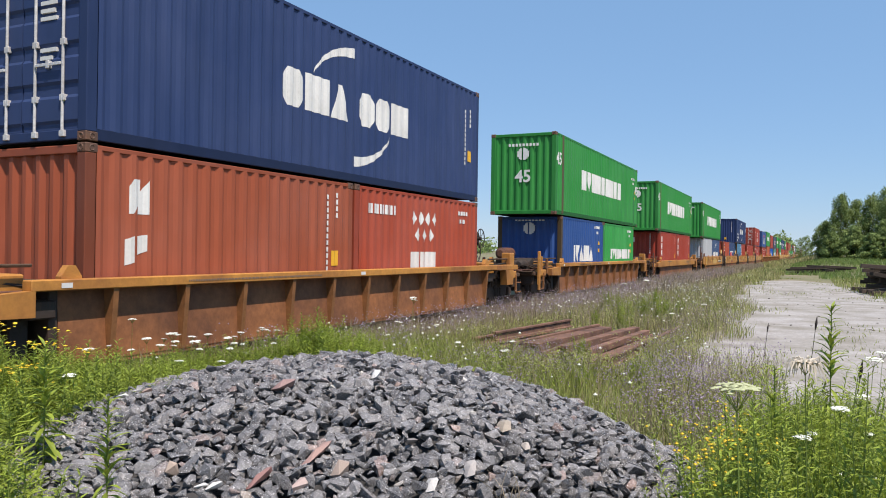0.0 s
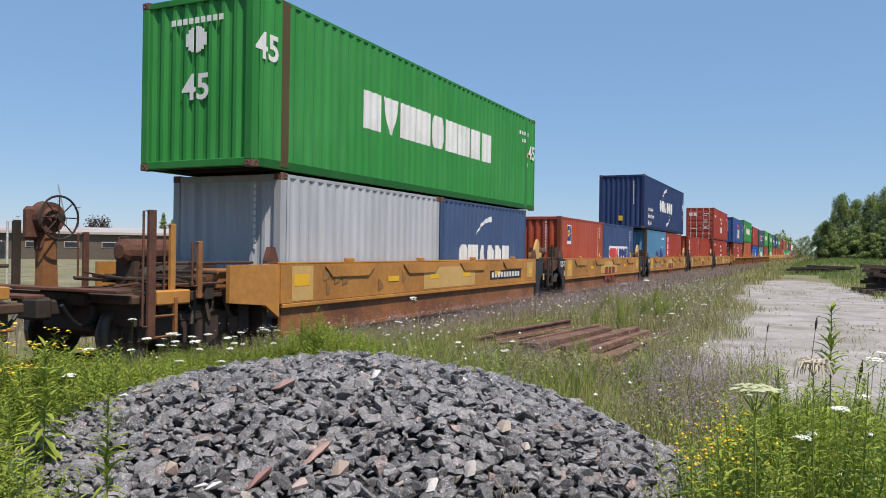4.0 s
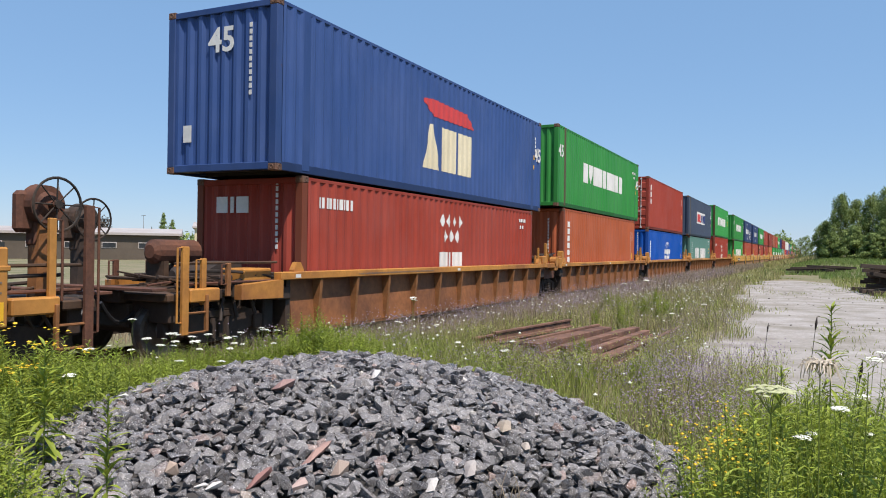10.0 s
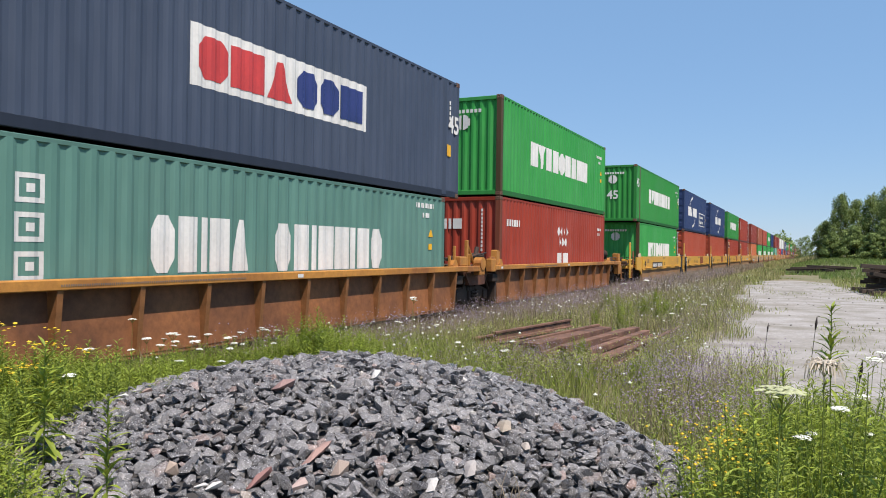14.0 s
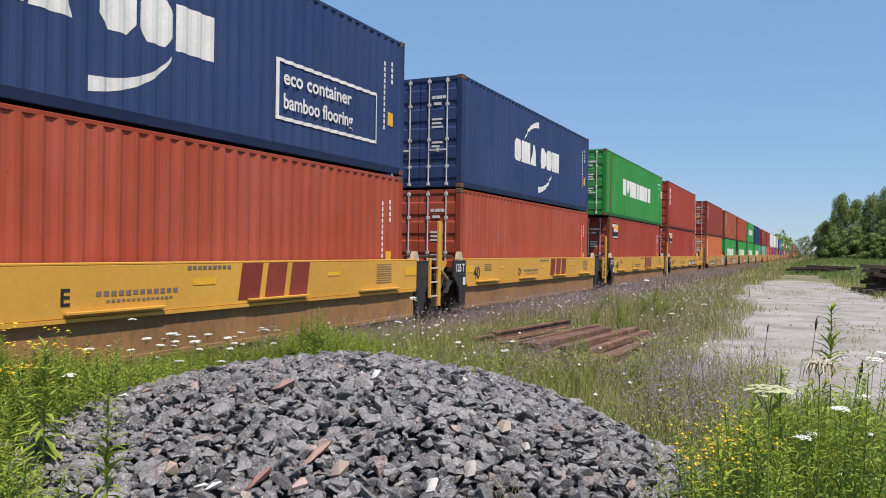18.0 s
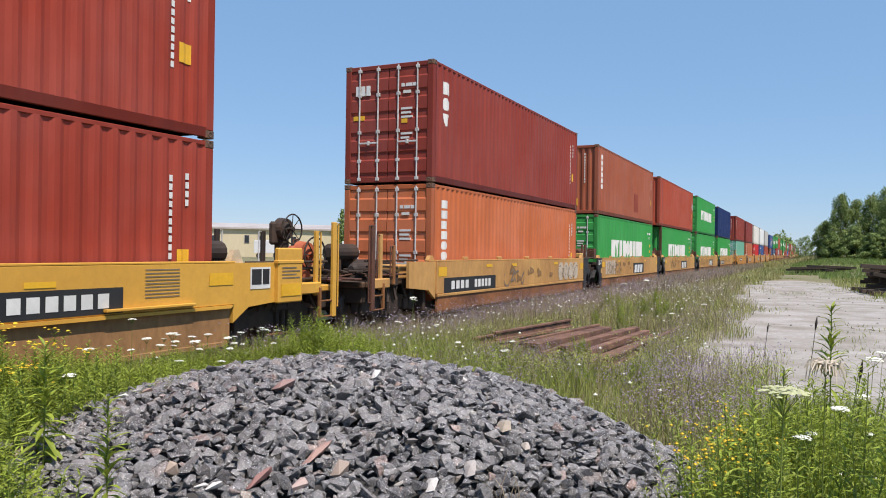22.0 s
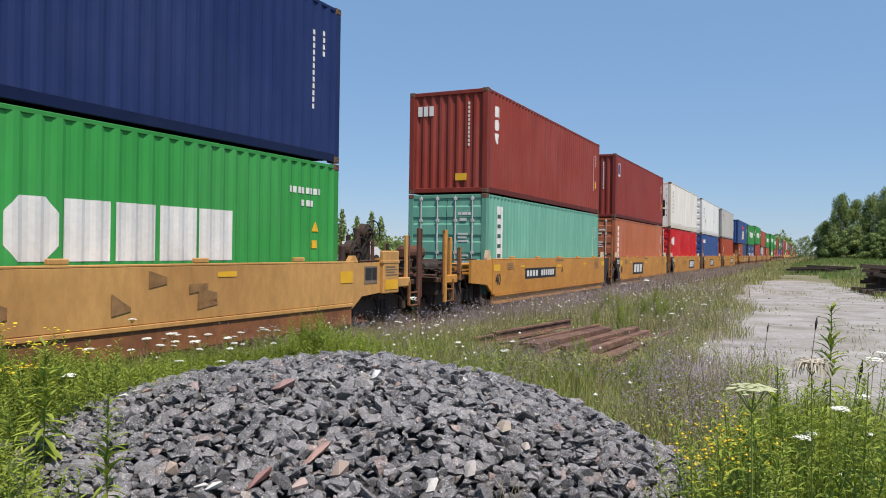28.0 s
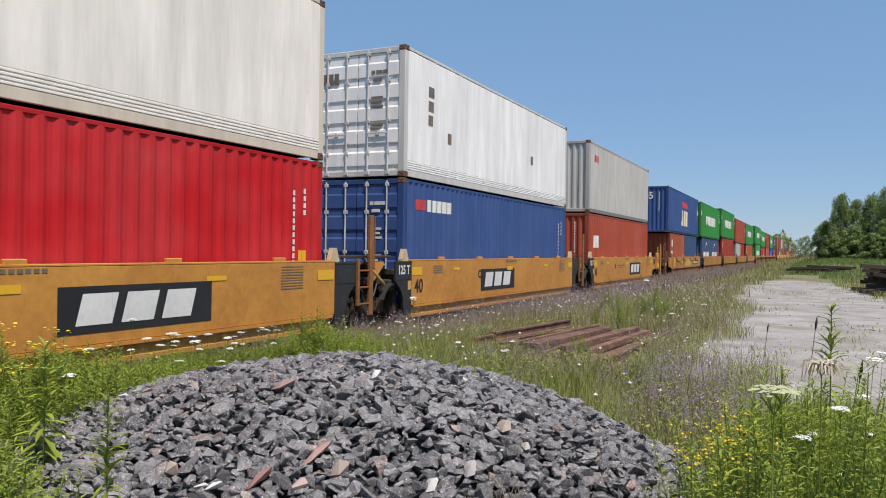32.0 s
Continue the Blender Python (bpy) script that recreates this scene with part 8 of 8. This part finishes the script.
for i, (x, y, h, w) in enumerate(((1.6, 110, 5.0, 1.5), (3.3, 108, 8.2, 1.9), (5.0, 110, 7.6, 2.2), (6.4, 107, 7.8, 2.2), (8.2, 109, 9.2, 2.4), (9.6, 105, 10.4, 2.6), (10.4, 99, 13.2, 2.8), (13.0, 102, 12.5, 3.0), (16.5, 99, 12, 3.2),
                                  (1.2, 124, 5.2, 1.7), (3.4, 120, 7.4, 2.4), (7.4, 119, 8.2, 2.6), (2.2, 101, 3.2, 1.5), (4.4, 100, 3.8, 1.7), (6.0, 97, 3.0, 1.6), (8.8, 96, 3.4, 1.7), (10.4, 95, 3.6, 1.8), (7.2, 98, 4.6, 1.9), (-1.2, 190, 5.4, 2.2), (-2.4, 215, 6.0, 2.4))):
    tree(x, y, h, w, 11000 if y < 111 else 3500, 300 + i, size=0.105, low=0.1 if h > 5 else 0.06, label="leafy green tree at the wood's edge" if h > 5 else "low leafy bush below the trees")

# far woods along the line and round the yard
lobes = []
for k in range(150):
    y = 420 + k * 2.2
    for x in (-26 - 0.02 * k, -14.5 - 0.02 * k):
        h = 9 + 4 * math.sin(k * 1.7) * math.sin(k * 0.37)
        lobes.append(((x + rt.uniform(-3, 3), y, h * 0.55), (2.4, h * 0.5)))
stuff_far = tagged(part("far_woods", crown_mesh("far_woods", lobes, 15000, 1.1), FOLIAGE, None), "distant dark green woods along the line", "trees", kind="stuff")
lobes = []
for k in range(260):
    a = radians(-62 + k * 0.2) if k < 200 else radians(8 + (k - 200) * 0.8)
    d = 430 + 60 * math.sin(k * 0.9)
    h = 5.5 + 3.5 * abs(math.sin(k * 1.3))
    lobes.append(((d * math.sin(a), d * math.cos(a), h * 0.45), (5.5, h * 0.5)))
tagged(part("far_woods", crown_mesh("far_woods", lobes, 16000, 1.3), FOLIAGE, None), "distant belt of trees on the horizon", "trees", kind="stuff")
for b, d, h in ((-33.4, 150, 9.6), (-32.3, 152, 8.2), (-31.2, 149, 9.2), (-30.5, 155, 8.4), (-46.0, 190, 9.5), (-45.4, 190, 8.0)):
    x, y = from_stand(b, d)
    c = thing("conifer", "dark green conifer beyond the line", "tree", "conifers behind the train", at=pose(x, y, ground_z(x, y)))
    part("trunk", Shape().tube((0, 0, 0), (0, 0, h * 0.9), 0.16, 6, 0.03), BARK, c)
    tagged(part("crown", crown_mesh("crown", [((0, 0, h * f), (0.22 + 1.9 * (1 - f), h * 0.06)) for f in (0.15, 0.25, 0.35, 0.45, 0.55, 0.65, 0.75, 0.85, 0.94)], 1300, 0.3), FOLIAGE, c, "layered dark crown"), kind="stuff")

# buildings beyond the train
CREAM = surface("cream_cladding", (0.68, 0.60, 0.40), (0.62, 0.54, 0.36), 0.7, big=0.15, small=3, vary=0.05, relief=0, stretch=(1, 1, 0.2))
ROOF_METAL = surface("pale_metal_roof", (0.50, 0.47, 0.44), (0.42, 0.36, 0.33), 0.5, big=0.2, small=2, vary=0.1, relief=0)
BROWN_WALL = surface("brown_cladding", (0.13, 0.105, 0.08), (0.10, 0.08, 0.06), 0.8, big=0.2, small=2, vary=0.1, relief=0)
DARK_GLASS = surface("dark_window_glass", (0.03, 0.035, 0.04), (0.05, 0.055, 0.06), 0.15, vary=0.05, relief=0)
WHITE_PAINT = surface("white_vehicle_paint", (0.75, 0.76, 0.77), (0.68, 0.69, 0.7), 0.35, vary=0.05, relief=0)


def building(bearing, dist, turn, length, depth, tall, wall, label, windows, doors=()):
    x, y = from_stand(bearing, dist)
    b = thing("warehouse", label, "building", at=pose(x, y, -0.2, 0, 0, turn))
    part("wall", Shape().box(0, length, 0, depth, 0, tall, 0.03), wall, b)
    part("roof", Shape().add([(-0.4, -0.5, tall), (length + 0.4, -0.5, tall), (length + 0.4, depth / 2, tall + depth * 0.06), (-0.4, depth / 2, tall + depth * 0.06), (length + 0.4, depth + 0.5, tall), (-0.4, depth + 0.5, tall),
                               (-0.4, -0.5, tall - 0.3), (length + 0.4, -0.5, tall - 0.3), (length + 0.4, depth + 0.5, tall - 0.3), (-0.4, depth + 0.5, tall - 0.3)],
                              [(0, 1, 2, 3), (3, 2, 4, 5), (6, 7, 1, 0), (8, 9, 5, 4), (9, 6, 0, 3, 5), (7, 8, 4, 2, 1), (6, 9, 8, 7)]), ROOF_METAL, b, "pale low-pitched metal roof")
    for x0, z0, w, h in windows:
        f = part("window", Shape().box(x0, x0 + w, -0.06, 0.02, z0, z0 + h, 0.01), ROOF_METAL, b)
        part("pane", Shape().box(x0 + 0.1, x0 + w - 0.1, -0.09, -0.05, z0 + 0.1, z0 + h - 0.1), DARK_GLASS, f)
    for x0, w, h in doors:
        part("door", Shape().box(x0, x0 + w, -0.08, 0.02, 0, h, 0.02), ROOF_METAL if w > 2 else DARK_GLASS, b)
    return b


building(-43.9, 150, 42.5, 27, 18, 5.6, CREAM, "cream metal-clad warehouse beyond the line", [(9.0, 2.6, 1.0, 1.6), (11.5, 2.6, 1.0, 1.6), (3, 2.9, 1.2, 1.2)], ((14.5, 1.1, 4.3), (17.8, 1.0, 4.0)))
building(-60.5, 112, 44, 30, 12, 3.55, BROWN_WALL, "long brown shed with a pale roof", [(3 + 4.4 * k, 1.5, 1.8, 0.8) for k in range(6)], ((8.5, 1.0, 2.1),))


def truck_body(bearing, dist, turn, label):
    x, y = from_stand(bearing, dist)
    t = thing("parked_truck", label, "truck", "vehicles parked beyond the line", at=pose(x, y, -0.15, 0, 0, turn))
    part("cargo_box", Shape().box(-2.6, 2.2, -1.1, 1.1, 0.9, 3.0, 0.05), WHITE_PAINT, t)
    part("cab", Shape().prism([(-0.0, 0.5), (1.5, 0.5), (1.5, 1.4), (0.9, 2.2), (0.0, 2.2)], -1.0, 1.0), WHITE_PAINT, t, at=pose(2.3, 0, 0, 0, 0, -90))
    for x0 in (-1.8, 3.0):
        for y0 in (-1.0, 1.0):
            part("wheel", cached("truck_wheel", lambda: Shape().tube((0, -0.13, 0), (0, 0.13, 0), 0.45, 14)), UNDER, t, at=pose(x0, y0, 0.45))
    return t


truck_body(-38.6, 128, 40, "white box truck parked beyond the line")
truck_body(-32.2, 126, 35, "white box truck beside the conifers")
truck_body(-26.0, 120, 60, "white box truck parked beyond the line")
# a tall crane and thin masts on the skyline
STEEL_FAR = surface("far_grey_steel", (0.3, 0.32, 0.33), (0.25, 0.26, 0.27), 0.6, relief=0)
x, y = from_stand(-52.2, 260)
crane = thing("crane", "distant grey lattice crane on the skyline", "crane", at=pose(x, y, 0))
for a in (-0.5, 0.5):
    part("mast", Shape().tube((a, 0, 0), (a, 0, 10), 0.12, 5), STEEL_FAR, crane)
part("jib", Shape().tube((0, 0, 9), (-3.6, 0, 20), 0.22, 5).tube((0.4, 0, 9), (-3.6, 0, 20), 0.1, 5), STEEL_FAR, crane)
part("cable", Shape().tube((-3.6, 0, 20), (-3.7, 0, 8), 0.04, 4), STEEL_FAR, crane)
for b, h in ((-51.4, 10.5), (-47.3, 9.0), (-55.0, 8.0)):
    x, y = from_stand(b, 200)
    m = thing("mast", "thin grey mast beyond the sheds", "mast", at=pose(x, y, 0))
    part("pole", Shape().tube((0, 0, 0), (0, 0, h), 0.1, 6, 0.05), STEEL_FAR, m)
    part("lamp_arm", Shape().box(-0.6, 0.6, -0.1, 0.1, h - 0.1, h + 0.05), STEEL_FAR, m)
for b in (-50.6, -50.2, -49.8):
    x, y = from_stand(b, 210)
    tagged(part("bare_tree", crown_mesh("bare_tree", [((0, 0, 6), (1.5, 2.6))], 260, 0.35), BARK, None, at=pose(x, y, 0)), "pale bare tree beyond the sheds", "tree", kind="stuff")


# ---- what moves ----
def gone(t):
    """How far the train has run towards the camera after t seconds; it slows a little."""
    return 13.9875 * t - 0.02407 * t * t


def motions():
    times = [0.0, 4.0, 8.0, 12.0, 16.0, 20.0, 24.0, 28.0, 32.0]
    for ob, s, z in MOVING:
        walk(ob, [(t, pose(TRACK_X, s - gone(t), z)) for t in times])
    # the wind rocks a few tall plants
    gusts = [(0, -5), (1, -4), (2, -3), (3, -5), (4, -2), (5.5, 1), (6.5, 0), (8, 0), (9, 1), (10, 0.5), (12, 1), (14, 2), (15, 1), (17, 1), (18.5, 0), (20, 2), (22, 2.5), (24, 0), (25.5, 0), (27.5, -2), (28.2, -3),
             (29, -5), (30, -2), (31, 2.5), (32, 1)]
    for ob, k in SWAY:
        x, y, z = ob.location
        rest = ob.rotation_euler.copy()
        walk(ob, [(t, Matrix.LocRotScale((x, y, z), Euler((rest[0], rest[1] + radians(g * 0.45 * k), rest[2])), None)) for t, g in gusts])


motions()
